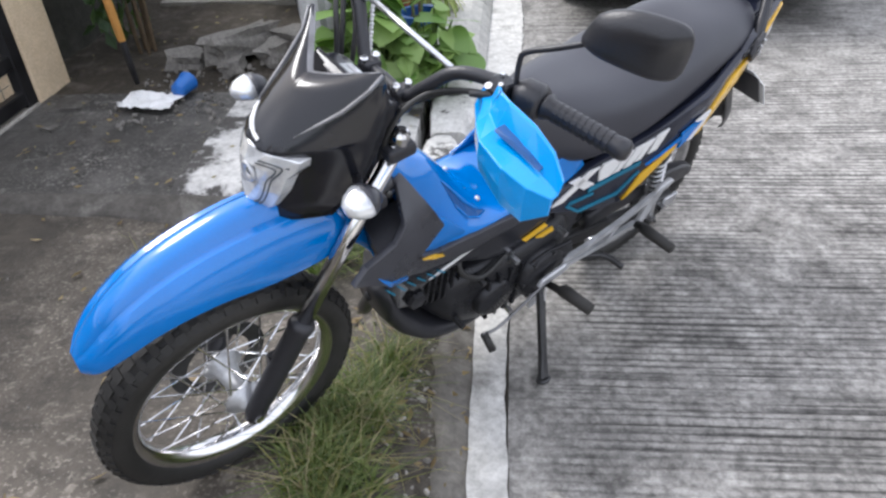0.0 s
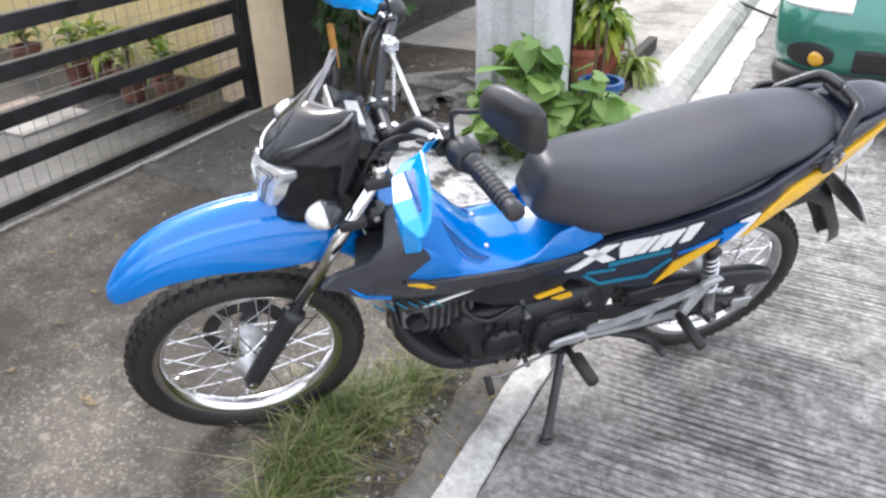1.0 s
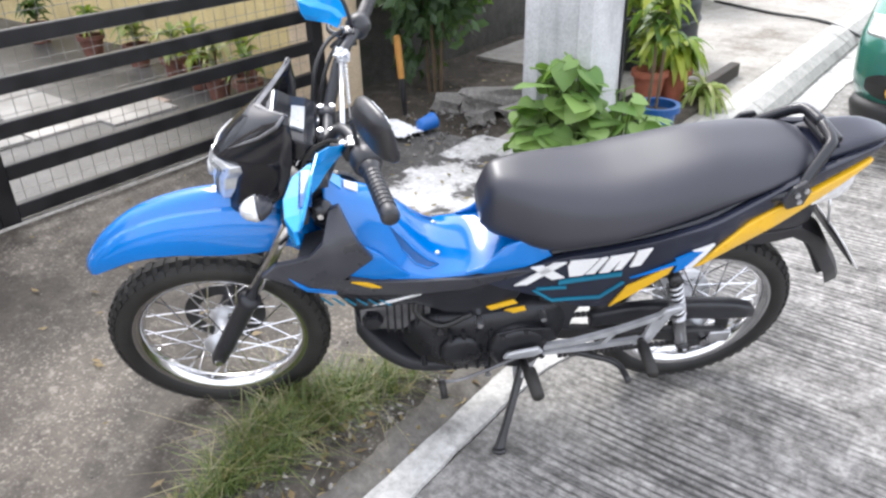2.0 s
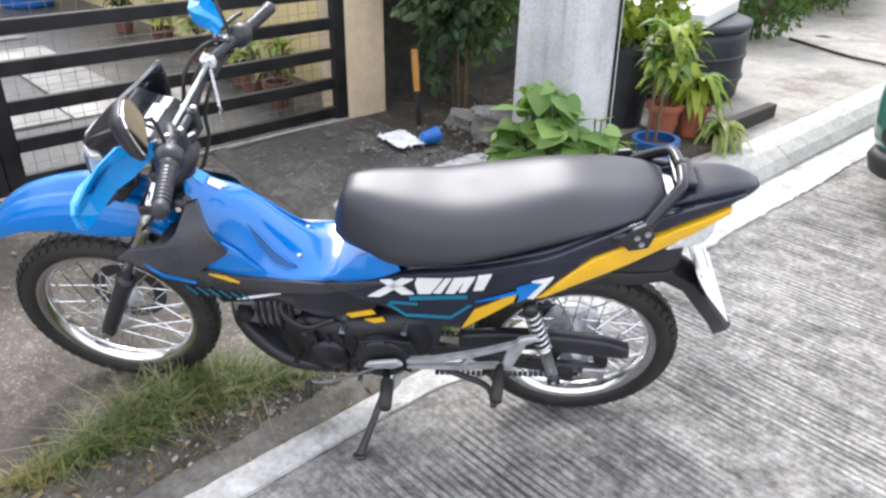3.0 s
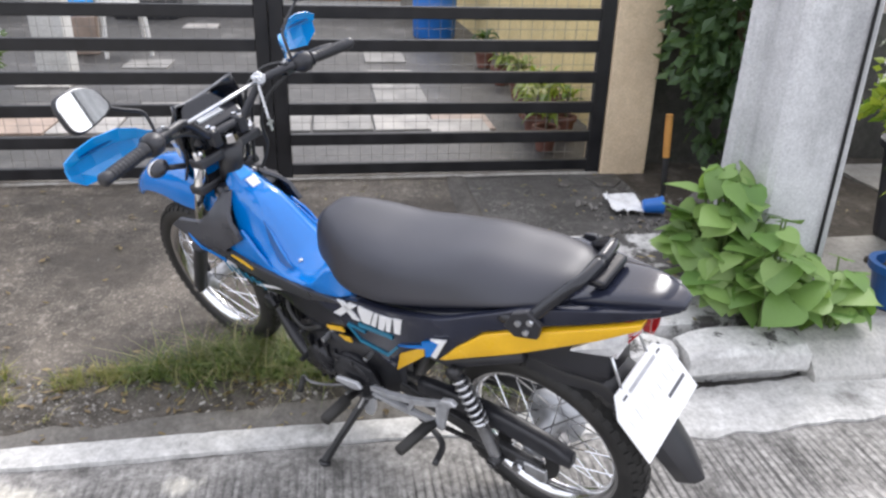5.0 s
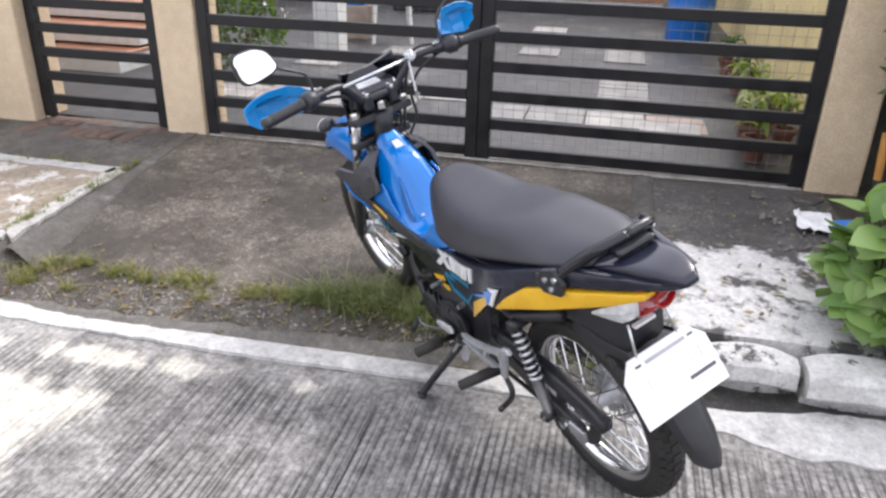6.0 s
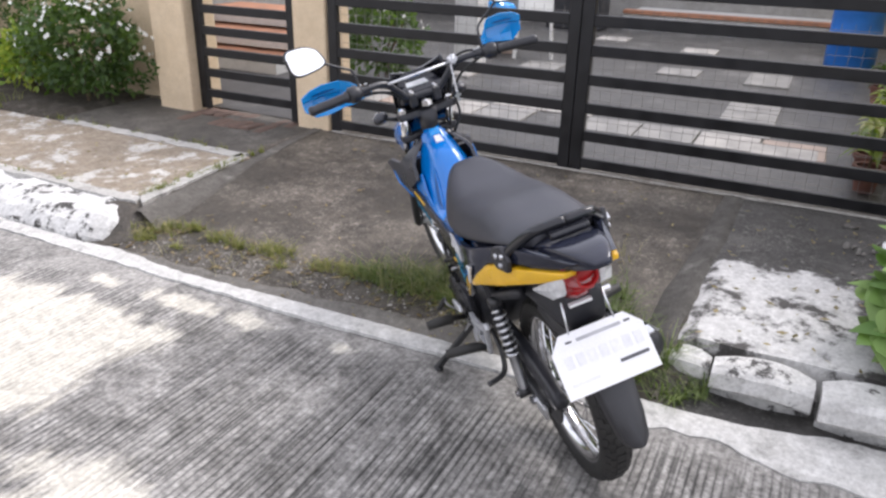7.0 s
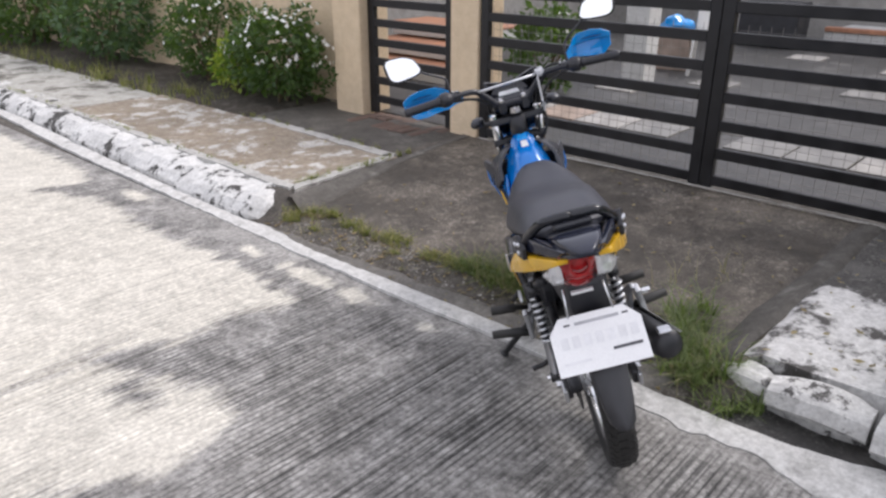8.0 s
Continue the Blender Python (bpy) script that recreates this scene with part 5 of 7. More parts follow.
for k in range(12):
    part("bead", revolve([(0, 0.0042), (0.0034, 0.0025), (0.0044, 0), (0.0034, -0.0025), (0, -0.0042)], 8, "z", (0.880, -0.108 + 0.0012 * (k % 2), 1.03 - 0.0082 * k)), "white", chain, smooth=True)
part("pendant", merge(box(0.8785, 0.8815, -0.112, -0.104, 0.898, 0.934), box(0.8788, 0.8812, -0.119, -0.097, 0.918, 0.926)), "alloy", chain, "small metal pendant")
bm = bmesh.new()
bmesh.ops.create_icosphere(bm, subdivisions=3, radius=0.0165)
for v in bm.verts:
    v.co *= 1 + 0.45 * noise.noise(v.co * 110) + 0.35 * noise.noise(v.co * 260)
bmesh.ops.translate(bm, verts=bm.verts, vec=(0.887, -0.118, 1.048))
part("charm", bm, "cast", chain, "crumpled silver charm")

# body: blue centre cover
BLUE = [  # x, z of the ridge, z of the lower edge, width scale
    (0.950, 0.835, 0.800, 0.40), (0.925, 0.812, 0.765, 0.56), (0.895, 0.788, 0.700, 0.80), (0.860, 0.776, 0.640, 0.96), (0.825, 0.758, 0.608, 1.0), (0.785, 0.716, 0.592, 1.0),
    (0.745, 0.668, 0.588, 1.0), (0.705, 0.628, 0.588, 1.0), (0.655, 0.606, 0.592, 0.99), (0.60, 0.600, 0.598, 0.98), (0.53, 0.625, 0.612, 0.98), (0.45, 0.655, 0.632, 0.96)]
COVER_HALF = [(0.0, 0.0), (0.018, 0.004), (0.032, 0.03), (0.046, 0.12), (0.060, 0.28), (0.080, 0.58), (0.098, 0.86), (0.110, 1.0)]


def cover_at(x, q):
    """A point of the cover's skin: q counts along the half section from the ridge, negative on the other side."""
    xs = [k[0] for k in BLUE][::-1]
    top, low, wide = [lerp(x, xs, [k[j] for k in BLUE][::-1]) for j in (1, 2, 3)]
    i = [k for k in range(len(COVER_HALF))]
    y, d = lerp(abs(q), i, [k[0] for k in COVER_HALF]), lerp(abs(q), i, [k[1] for k in COVER_HALF])
    return Vector((x, math.copysign(y * wide, q), top - d * (top - low)))


rings = []
for p, w in zip(curve_pts([(k[0], k[1], k[2]) for k in BLUE], 4), curve_pts([(k[0], k[3], 0) for k in BLUE], 4)):
    half = [(y * w[1], p[1] - d * (p[1] - p[2])) for y, d in COVER_HALF] + [(0.106 * w[1], p[2] - 0.022), (0.03 * w[1], p[2] - 0.03)]
    rings.append([(p[0], y, z) for y, z in half] + [(p[0], -y, z) for y, z in half[:0:-1]])
bm = loft(rings)
bmesh.ops.recalc_face_normals(bm, faces=bm.faces)
bp("centre_cover", bm, "blue", label="glossy blue centre cover with a narrow ridge")
for s in (1, -1):
    # scooped vent: a darker blue plate draws its hollow's shade, under a raised lip
    scoop = [(0.812, 3.55), (0.785, 3.9), (0.755, 4.35), (0.725, 4.75), (0.70, 5.05)]
    bp("cover_vent", loft([[cover_at(x, q * s) + Vector((0, 0.0015 * s, 0.001)), cover_at(x, (q + d) * s) + Vector((0, 0.0015 * s, 0.001)), cover_at(x, (q + d) * s) - Vector((0, 0.004 * s, 0.002)), cover_at(x, q * s) - Vector((0, 0.004 * s, 0.002))] for (x, q), d in zip(scoop, (0.05, 0.75, 1.0, 0.8, 0.05))]), "blue_shade", label="scooped vent in the blue cover, its hollow's shade drawn in deep blue", smooth=False)
    bp("vent_lip", tube([cover_at(x, (q - 0.05) * s) + Vector((0, 0.002 * s, 0.001)) for x, q in scoop], 0.004, 7, radii=[0.001, 0.004, 0.005, 0.004, 0.001]), "blue")
    bp("vent_lip", tube([cover_at(x, (q + d) * s) + Vector((0, 0.001 * s, 0.002)) for (x, q), d in zip(scoop[1:], (0.8, 1.05, 0.85, 0.05))], 0.003, 7, radii=[0.001, 0.003, 0.003, 0.001]), "blue")
    bp("cover_bolt", revolve([(0, 0.003), (0.005, 0.002), (0.007, -0.002), (0, -0.002)], 10, "z", tuple(cover_at(0.70, 3.6 * s))), "cast")
both("cover_side", lambda s: panel([(0.64, 0.596), (0.60, 0.612), (0.545, 0.668), (0.49, 0.690), (0.455, 0.665), (0.44, 0.642), (0.50, 0.612), (0.58, 0.592)], lambda x, z: lerp(x, [0.44, 0.64], [0.124, 0.111]) - 0.25 * max(0.0, z - 0.62), 0.008, s), "blue", "blue rear wing of the centre cover", bev=0.002)
both("cover_side", lambda s: panel([(0.925, 0.630), (0.870, 0.692), (0.83, 0.665), (0.77, 0.60), (0.79, 0.584), (0.86, 0.596)], lambda x, z: lerp(x, [0.77, 0.86, 0.93], [0.106, 0.112, 0.124]) - 0.35 * max(0.0, z - 0.65), 0.008, s), "blue", "blue wing of the centre cover", bev=0.002)
bp("sticker", loft([[cover_at(x, q) + Vector((0, 0, h)) for x, q in ((0.905, -1.1), (0.905, 0.7), (0.876, 0.7), (0.876, -1.1))] for h in (-0.002, 0.0035)]), "white", label="small white sticker", smooth=False)
bp("sticker", loft([[cover_at(x, q) + Vector((0, 0, h)) for x, q in ((0.938, -2.2), (0.938, 1.9), (0.912, 1.9), (0.912, -2.2))] for h in (-0.002, 0.003)]), "sky_blue", label="light blue sticker", smooth=False)

SHROUD = [(1.092, 0.692), (1.06, 0.714), (1.02, 0.712), (0.985, 0.714), (0.958, 0.738), (0.940, 0.784), (0.918, 0.786), (0.852, 0.676), (0.918, 0.632), (0.85, 0.599), (0.74, 0.588), (0.633, 0.586), (0.48, 0.612), (0.51, 0.59), (0.634, 0.552), (0.76, 0.545), (0.89, 0.56), (0.999, 0.622), (1.052, 0.668)]


def shroud_y(x, z, off=0.0):
    """The shrouds stand out from the body towards their front tips."""
    base = side_y(min(x, 0.9), z) + 0.006 + max(0.0, x - 0.9) * 0.26
    return base + off - 1.15 * max(0.0, z - 0.733) + 0.012 * max(0.0, 1 - abs(z - 0.64) / 0.05)


both("leg_shroud", lambda s: panel(SHROUD, shroud_y, 0.014, s), "grey_plastic", "dark grey plastic leg shroud", bev=0.003)
both("shroud_web", lambda s: loft([[(1.02, (shroud_y(1.02, 0.70) - 0.012) * s, 0.70), (1.0, (shroud_y(1.0, 0.64) - 0.012) * s, 0.645), (0.99, 0.06 * s, 0.66), (1.0, 0.06 * s, 0.71)], [(0.94, (shroud_y(0.94, 0.72) - 0.012) * s, 0.72), (0.93, (shroud_y(0.93, 0.6) - 0.012) * s, 0.60), (0.92, 0.06 * s, 0.61), (0.92, 0.06 * s, 0.73)]]), "matte", smooth=False)
both("shroud_boss", lambda s: revolve([(0, 0.012), (0.02, 0.01), (0.03, -0.01), (0.026, -0.04), (0, -0.04)], 16, "y" , (0.958, 0.062 * s, 0.768)) if s > 0 else revolve([(0, -0.012), (0.02, -0.01), (0.03, 0.01), (0.026, 0.04), (0, 0.04)], 16, "y", (0.958, -0.062, 0.768)), "gloss")
both("shroud_bolt", lambda s: tube([(0.958, 0.066 * s, 0.770), (0.958, 0.079 * s, 0.772)], 0.007, 8), "chrome", smooth=False)
both("trim_chip", lambda s: loft([[(x, (shroud_y(x, z) + dy) * s, z) for x, z in ((0.905, 0.618), (0.866, 0.604), (0.838, 0.582), (0.862, 0.586))] for dy in (-0.004, 0.005)]), "yellow", "small yellow chip", smooth=False)
both("lower_cover", lambda s: panel([(0.955, 0.578), (0.93, 0.562), (0.76, 0.548), (0.634, 0.555), (0.50, 0.60), (0.475, 0.585), (0.53, 0.455), (0.60, 0.445), (0.68, 0.462), (0.765, 0.505), (0.90, 0.495)], lambda x, z: side_y(x, z, -0.004), 0.014, s), "gloss", "glossy black lower side cover", bev=0.003)
both("shroud_stripe", lambda s: panel([(1.036, 0.674), (0.998, 0.636), (0.94, 0.594), (0.941, 0.583), (1.003, 0.627)], lambda x, z: shroud_y(x, z, 0.003), 0.004, s), "blue", smooth=False)
for s in (1, -1):
    for k in range(6):
        x = 0.98 - 0.027 * k
        bp("hatch", panel([(x, 0.562 - 0.006 * k), (x - 0.004, 0.562 - 0.006 * k), (x - 0.027, 0.532 - 0.004 * k), (x - 0.023, 0.531 - 0.004 * k)], lambda x, z: side_y(x, z, 0.003), 0.003, s), "cyan", smooth=False)
    bp("name_bar", panel([(0.862, 0.512), (0.83, 0.516), (0.745, 0.538), (0.742, 0.543), (0.83, 0.524)], lambda x, z: side_y(x, z, 0.001), 0.003, s), "white", smooth=False)
    bp("trim_chip", panel([(0.585, 0.478), (0.52, 0.499), (0.509, 0.488), (0.573, 0.467)], lambda x, z: side_y(x, z, 0.002), 0.004, s), "yellow", smooth=False)
    bp("trim_chip", panel([(0.54, 0.462), (0.492, 0.477), (0.486, 0.463), (0.516, 0.452)], lambda x, z: side_y(x, z, 0.002), 0.004, s), "yellow", smooth=False)

# tail body
TAIL = [(-0.352, 0.843, 0.853, 0.022), (-0.32, 0.83, 0.856, 0.042), (-0.24, 0.795, 0.848, 0.070), (-0.12, 0.725, 0.828, 0.110), (0.0, 0.672, 0.80, 0.146), (0.1, 0.625, 0.76, 0.166), (0.22, 0.57, 0.715, 0.158), (0.34, 0.50, 0.672, 0.14), (0.45, 0.535, 0.64, 0.116), (0.56, 0.55, 0.585, 0.10), (0.64, 0.555, 0.575, 0.085)]
def tail_form():
    bm = lofted(TAIL[::-1], 40, 28, 4.5)
    for v in bm.verts:
        top = lerp(v.co.x, [k[0] for k in TAIL], [k[2] for k in TAIL])
        low = lerp(v.co.x, [k[0] for k in TAIL], [k[1] for k in TAIL])
        v.co.y *= 1 - 0.38 * max(0.0, (v.co.z - low) / max(0.02, top - low) - 0.4)
    return bm


bp("tail_body", tail_form(), "navy", label="glossy dark navy tail body and side covers")
both("side_cover", lambda s: panel([(0.60, 0.572), (0.50, 0.606), (0.435, 0.638), (0.40, 0.650), (0.333, 0.668), (0.2, 0.714), (0.077, 0.760), (-0.016, 0.797), (-0.07, 0.818), (-0.14, 0.832), (-0.22, 0.843), (-0.325, 0.856), (-0.29, 0.832), (-0.096, 0.781), (0.007, 0.742), (0.07, 0.684), (0.116, 0.63), (0.2, 0.59), (0.292, 0.488), (0.358, 0.483), (0.45, 0.51), (0.553, 0.545)], lambda x, z: side_y(x, z, 0.004), 0.02, s), "navy", "glossy dark navy side cover", bev=0.003)
both("tail_panel", lambda s: panel([(0.122, 0.629), (0.072, 0.684), (0.007, 0.738), (-0.062, 0.764), (-0.153, 0.784), (-0.298, 0.826), (-0.296, 0.812), (-0.22, 0.772), (-0.157, 0.745), (-0.042, 0.696), (0.04, 0.664)], lambda x, z: side_y(x, z, 0.010), 0.03, s), "yellow", "bright yellow tail panel", bev=0.003)
both("side_chevron", lambda s: panel([(0.292, 0.492), (0.262, 0.565), (0.164, 0.643), (0.172, 0.61)], lambda x, z: side_y(x, z, 0.008), 0.006, s), "yellow", "yellow side chevron", smooth=False)
both("side_chevron", lambda s: panel([(0.26, 0.596), (0.165, 0.648), (0.168, 0.658), (0.105, 0.694), (0.14, 0.632), (0.163, 0.615), (0.16, 0.642)], lambda x, z: side_y(x, z, 0.012), 0.006, s), "blue", "blue side chevron", smooth=False)
both("side_chevron", lambda s: panel([(0.135, 0.685), (0.088, 0.702), (0.128, 0.632), (0.142, 0.632), (0.11, 0.685)], lambda x, z: side_y(x, z, 0.014), 0.006, s), "white", smooth=False)
LOGO = ([(0.524, 0.556), (0.494, 0.560), (0.408, 0.636), (0.438, 0.632)], [(0.490, 0.617), (0.462, 0.624), (0.408, 0.586), (0.438, 0.579)], [(0.398, 0.590), (0.368, 0.597), (0.338, 0.652), (0.400, 0.640), (0.405, 0.622)], [(0.362, 0.600), (0.342, 0.604), (0.318, 0.657), (0.332, 0.654)], [(0.332, 0.606), (0.310, 0.611), (0.282, 0.668), (0.312, 0.660)], [(0.300, 0.617), (0.284, 0.622), (0.262, 0.675), (0.284, 0.668)], [(0.266, 0.630), (0.243, 0.638), (0.225, 0.692), (0.256, 0.680)])
for s in (1, -1):
    for o in LOGO:
        bp("emblem_bar", panel(o, lambda x, z: side_y(x, z, 0.0085), 0.004, s, 0.05), "white", smooth=False)
    for o in ([(0.42, 0.575), (0.28, 0.612), (0.28, 0.60), (0.42, 0.562)], [(0.47, 0.548), (0.40, 0.556), (0.40, 0.549), (0.47, 0.541)], [(0.43, 0.51), (0.32, 0.528), (0.275, 0.58), (0.268, 0.578), (0.318, 0.52), (0.43, 0.502)], [(0.47, 0.54), (0.43, 0.51), (0.43, 0.502), (0.478, 0.538)]):
        bp("stripe", panel(o, lambda x, z: side_y(x, z, 0.0085), 0.004, s, 0.05), "cyan", smooth=False)

# seat
SEAT = [(0.600, 0.69, 0.748, 0.060), (0.575, 0.668, 0.804, 0.082), (0.53, 0.66, 0.814, 0.106), (0.45, 0.645, 0.810, 0.142), (0.335, 0.668, 0.806, 0.160), (0.226, 0.704, 0.822, 0.166), (0.08, 0.752, 0.856, 0.158), (-0.035, 0.796, 0.860, 0.142), (-0.115, 0.815, 0.862, 0.110), (-0.15, 0.825, 0.856, 0.080)]


def taper(bm, keys, amount):
    """Draws a lofted body in towards its top."""
    xs, lo, hi = [k[0] for k in keys][::-1], [k[1] for k in keys][::-1], [k[2] for k in keys][::-1]
    for v in bm.verts:
        a, b = lerp(v.co.x, xs, lo), lerp(v.co.x, xs, hi)
        v.co.y *= 1 - amount * (1 + 0.45 * min(1.0, max(0.0, (0.25 - v.co.x) / 0.2))) * min(1.0, max(0.0, (v.co.z - a) / max(0.01, b - a))) ** 1.3
    return bm


bp("seat", taper(lofted(SEAT, 45, 44, 3.6), SEAT, 0.30), "vinyl", label="long black vinyl seat with a soft sheen")
# grab rail
for s in (1, -1):
    bp("grab_rail", tube(curve_pts([(-0.03, 0.132 * s, 0.79), (-0.085, 0.134 * s, 0.80), (-0.125, 0.108 * s, 0.838), (-0.160, 0.082 * s, 0.872), (-0.176, 0.060 * s, 0.884), (-0.182, 0.0, 0.888)], 6), 0.0135, 8), "gloss", label="black cast grab rail")
    bk = bp("rail_bracket", panel([(-0.05, 0.79), (-0.07, 0.765), (-0.115, 0.765), (-0.125, 0.80), (-0.10, 0.835), (-0.07, 0.825)], lambda x, z: side_y(x, z, 0.022), 0.012, s), "matte", smooth=False, bev=0.003)
    for bx, bz in ((-0.082, 0.805), (-0.105, 0.81), (-0.095, 0.783)):
        part("bolt", tube([(bx, (side_y(bx, 0) + 0.018) * s, bz), (bx, (side_y(bx, 0) + 0.027) * s, bz)], 0.007, 6), "alloy", bk)
bp("grab_plate", box(-0.215, -0.165, -0.05, 0.05, 0.862, 0.880), "gloss", smooth=False, bev=0.006)
bp("tail_top", lofted([(-0.358, 0.846, 0.860, 0.018), (-0.33, 0.842, 0.868, 0.036), (-0.28, 0.838, 0.871, 0.054), (-0.20, 0.82, 0.856, 0.068), (-0.12, 0.80, 0.826, 0.072), (-0.06, 0.78, 0.80, 0.068)], 20, 24, 4.5), "navy", label="glossy black tail cover")

# rear light, plate, mudguard
TLY = 0.016
tl = bp("tail_light", loft([[(x + (0.03 * abs(a) ** 2.5 if abs(a) <= 1 else 0.05), TLY + w * max(-1, min(1, a)), z) for a in (-1.2, -1, -0.8, -0.5, -0.2, 0.2, 0.5, 0.8, 1, 1.2)] for x, w, z in ((-0.236, 0.036, 0.712), (-0.250, 0.041, 0.722), (-0.268, 0.045, 0.750), (-0.290, 0.048, 0.785), (-0.302, 0.047, 0.812), (-0.304, 0.042, 0.826), (-0.296, 0.034, 0.834))]), "red_lens", label="red tail light lens", bev=0.002)
part("lens_ring", revolve([(0.022, -0.006), (0.027, -0.006), (0.027, 0.008), (0.022, 0.008)], 24, "x", (-0.298, TLY, 0.80), closed=True), "red_lens", tl)
for z, x in ((0.742, -0.262), (0.758, -0.272)):
    part("lens_rib", tube([(x + 0.004, TLY - 0.03, z), (x - 0.002, TLY, z), (x + 0.004, TLY + 0.03, z)], 0.0025, 6), "red_lens", tl)
part("light_bar", box(-0.238, -0.226, TLY - 0.029, TLY + 0.029, 0.692, 0.699), "white", tl)
for s in (1, -1):
    sh = TLY * s * 0.9
    rings = [[(x, (yi + sh) * s, zl), (x, (yo + sh * f) * s, zl + 0.004), (x, (yo + sh * f + 0.004) * s, (zl + zh) / 2), (x, (yo + sh * f) * s, zh - 0.004), (x, (yi + sh) * s, zh)] for x, yi, yo, zl, zh, f in ((-0.268, 0.043, 0.056, 0.756, 0.80, 1.0), (-0.260, 0.043, 0.064, 0.744, 0.80, 1.0), (-0.242, 0.042, 0.076, 0.730, 0.79, 0.6), (-0.205, 0.045, 0.088, 0.724, 0.766, 0.2), (-0.165, 0.05, 0.10, 0.724, 0.738, 0.0))]
    bm = loft(rings)
    bmesh.ops.recalc_face_normals(bm, faces=bm.faces)
    bp("rear_signal", bm, "clear_lens", label="clear wedge-shaped rear signal lens", smooth=False, bev=0.003)
fl = [(-0.02, 0.60, 0.055), (-0.12, 0.60, 0.06), (-0.21, 0.61, 0.058), (-0.275, 0.57, 0.056), (-0.33, 0.495, 0.05), (-0.37, 0.44, 0.044), (-0.398, 0.39, 0.034), (-0.407, 0.374, 0.02)]
rings = []
for (x, z, w), (x2, z2, _) in zip(fl, fl[1:] + [(-0.417, 0.355, 0)]):
    d = Vector((x2 - x, 0, z2 - z)).normalized()
    nrm = Vector((-d.z, 0, d.x))
    rings.append([Vector((x, a * w, z)) + nrm * b for a, b in ((-1, 0.03), (-0.9, 0.0), (-0.4, -0.012), (0, -0.016), (0.4, -0.012), (0.9, 0.0), (1, 0.03), (0.92, 0.034), (0.8, 0.006), (0, -0.008), (-0.8, 0.006), (-0.92, 0.034))])
bp("rear_mudguard", loft(rings), "dusty", label="long black plastic rear mudguard", bev=0.002)
bp("under_tail", lofted([(-0.222, 0.615, 0.71, 0.05), (-0.19, 0.60, 0.74, 0.06), (-0.1, 0.60, 0.735, 0.07), (0.0, 0.60, 0.72, 0.08), (0.12, 0.55, 0.68, 0.09)], 16, 20, 4), "matte", label="matt black under-tail guard")
PM = Matrix.Translation((-0.302, 0.008, 0.585)) @ Matrix.Rotation(radians(38), 4, "Y")


def on_plate(bm):
    bmesh.ops.transform(bm, matrix=PM, verts=bm.verts)
    return bm


plate = bp("number_plate", on_plate(loft([[(dx, a, b) for a, b in ((-0.119, -0.074), (0.119, -0.074), (0.119, 0.036), (0.088, 0.074), (-0.082, 0.074), (-0.119, 0.036))] for dx in (0.0, -0.003)])), "plate", label="white plate with clipped corners and faint print", smooth=False)
part("backing", on_plate(box(0.0015, 0.006, -0.105, 0.105, -0.07, 0.06)), "matte", plate, "dark backing of the plate")
for y0, y1, z0, z1, mt in ((-0.065, 0.05, 0.048, 0.056, "print"), *[(-0.104 + 0.03 * k, -0.084 + 0.03 * k, -0.008, 0.022, "faint") for k in range(7)], (-0.105, -0.03, -0.034, -0.026, "ink"), (0.03, 0.10, -0.048, -0.041, "faint"), (0.062, 0.078, 0.050, 0.055, "ink"), (-0.09, -0.074, 0.050, 0.055, "ink")):
    part("print_bar", on_plate(box(-0.0039, -0.0032, y0, y1, z0, z1)), mt, plate)
both("plate_stay", lambda s: tube([(-0.236, 0.052 * s + 0.012, 0.715), (-0.262, 0.060 * s + 0.01, 0.632)], 0.0032, 6), "alloy", "thin steel plate stay")

# engine, frame, stand
bp("crankcase", lofted([(0.80, 0.30, 0.39, 0.06), (0.74, 0.24, 0.42, 0.10), (0.64, 0.205, 0.44, 0.12), (0.52, 0.205, 0.46, 0.125), (0.42, 0.25, 0.46, 0.11), (0.36, 0.3, 0.42, 0.08)], 20, 20, 4), "engine", label="black engine crankcase")
for s in (1, -1):
    cv = bp("engine_cover", revolve([(0, 0.026), (0.06, 0.024), (0.074, 0.016), (0.08, 0.0), (0.08, -0.02), (0, -0.02)], 32, "y", (0.50, 0.125 * s, 0.335)), "engine")
    for k in range(7):
        a = 2 * math.pi * k / 7
        part("bolt", tube([(0.50 + 0.07 * math.cos(a), (0.135) * s, 0.335 + 0.07 * math.sin(a)), (0.50 + 0.07 * math.cos(a), 0.148 * s, 0.335 + 0.07 * math.sin(a))], 0.006, 6), "steel_dark", cv)
    bp("engine_cover", revolve([(0, 0.022), (0.045, 0.02), (0.056, 0.01), (0.058, -0.02), (0, -0.02)], 28, "y", (0.645, 0.115 * s, 0.32)), "engine")
cyl = bp("cylinder", lofted([(0.72, 0.34, 0.46, 0.07), (0.84, 0.36, 0.48, 0.075), (0.895, 0.38, 0.47, 0.07)], 6, 16, 5), "head_alloy", label="dull alloy cylinder and head", smooth=False)
for k in range(6):
    x = 0.735 + 0.018 * k
    part("fin", lofted([(x, 0.34 + 0.004 * k, 0.47 + 0.003 * k, 0.086), (x + 0.006, 0.34 + 0.004 * k, 0.47 + 0.003 * k, 0.086)], 1, 16, 6), "engine", cyl)
bp("tappet_cap", revolve([(0, 0.03), (0.022, 0.028), (0.026, 0.02), (0.026, 0), (0, 0)], 6, "y", (0.865, 0.07, 0.425)), "engine", smooth=False)
bp("carburettor", lofted([(0.70, 0.47, 0.53, 0.04), (0.64, 0.465, 0.535, 0.05), (0.58, 0.475, 0.53, 0.045)], 6, 16, 3), "head_alloy")
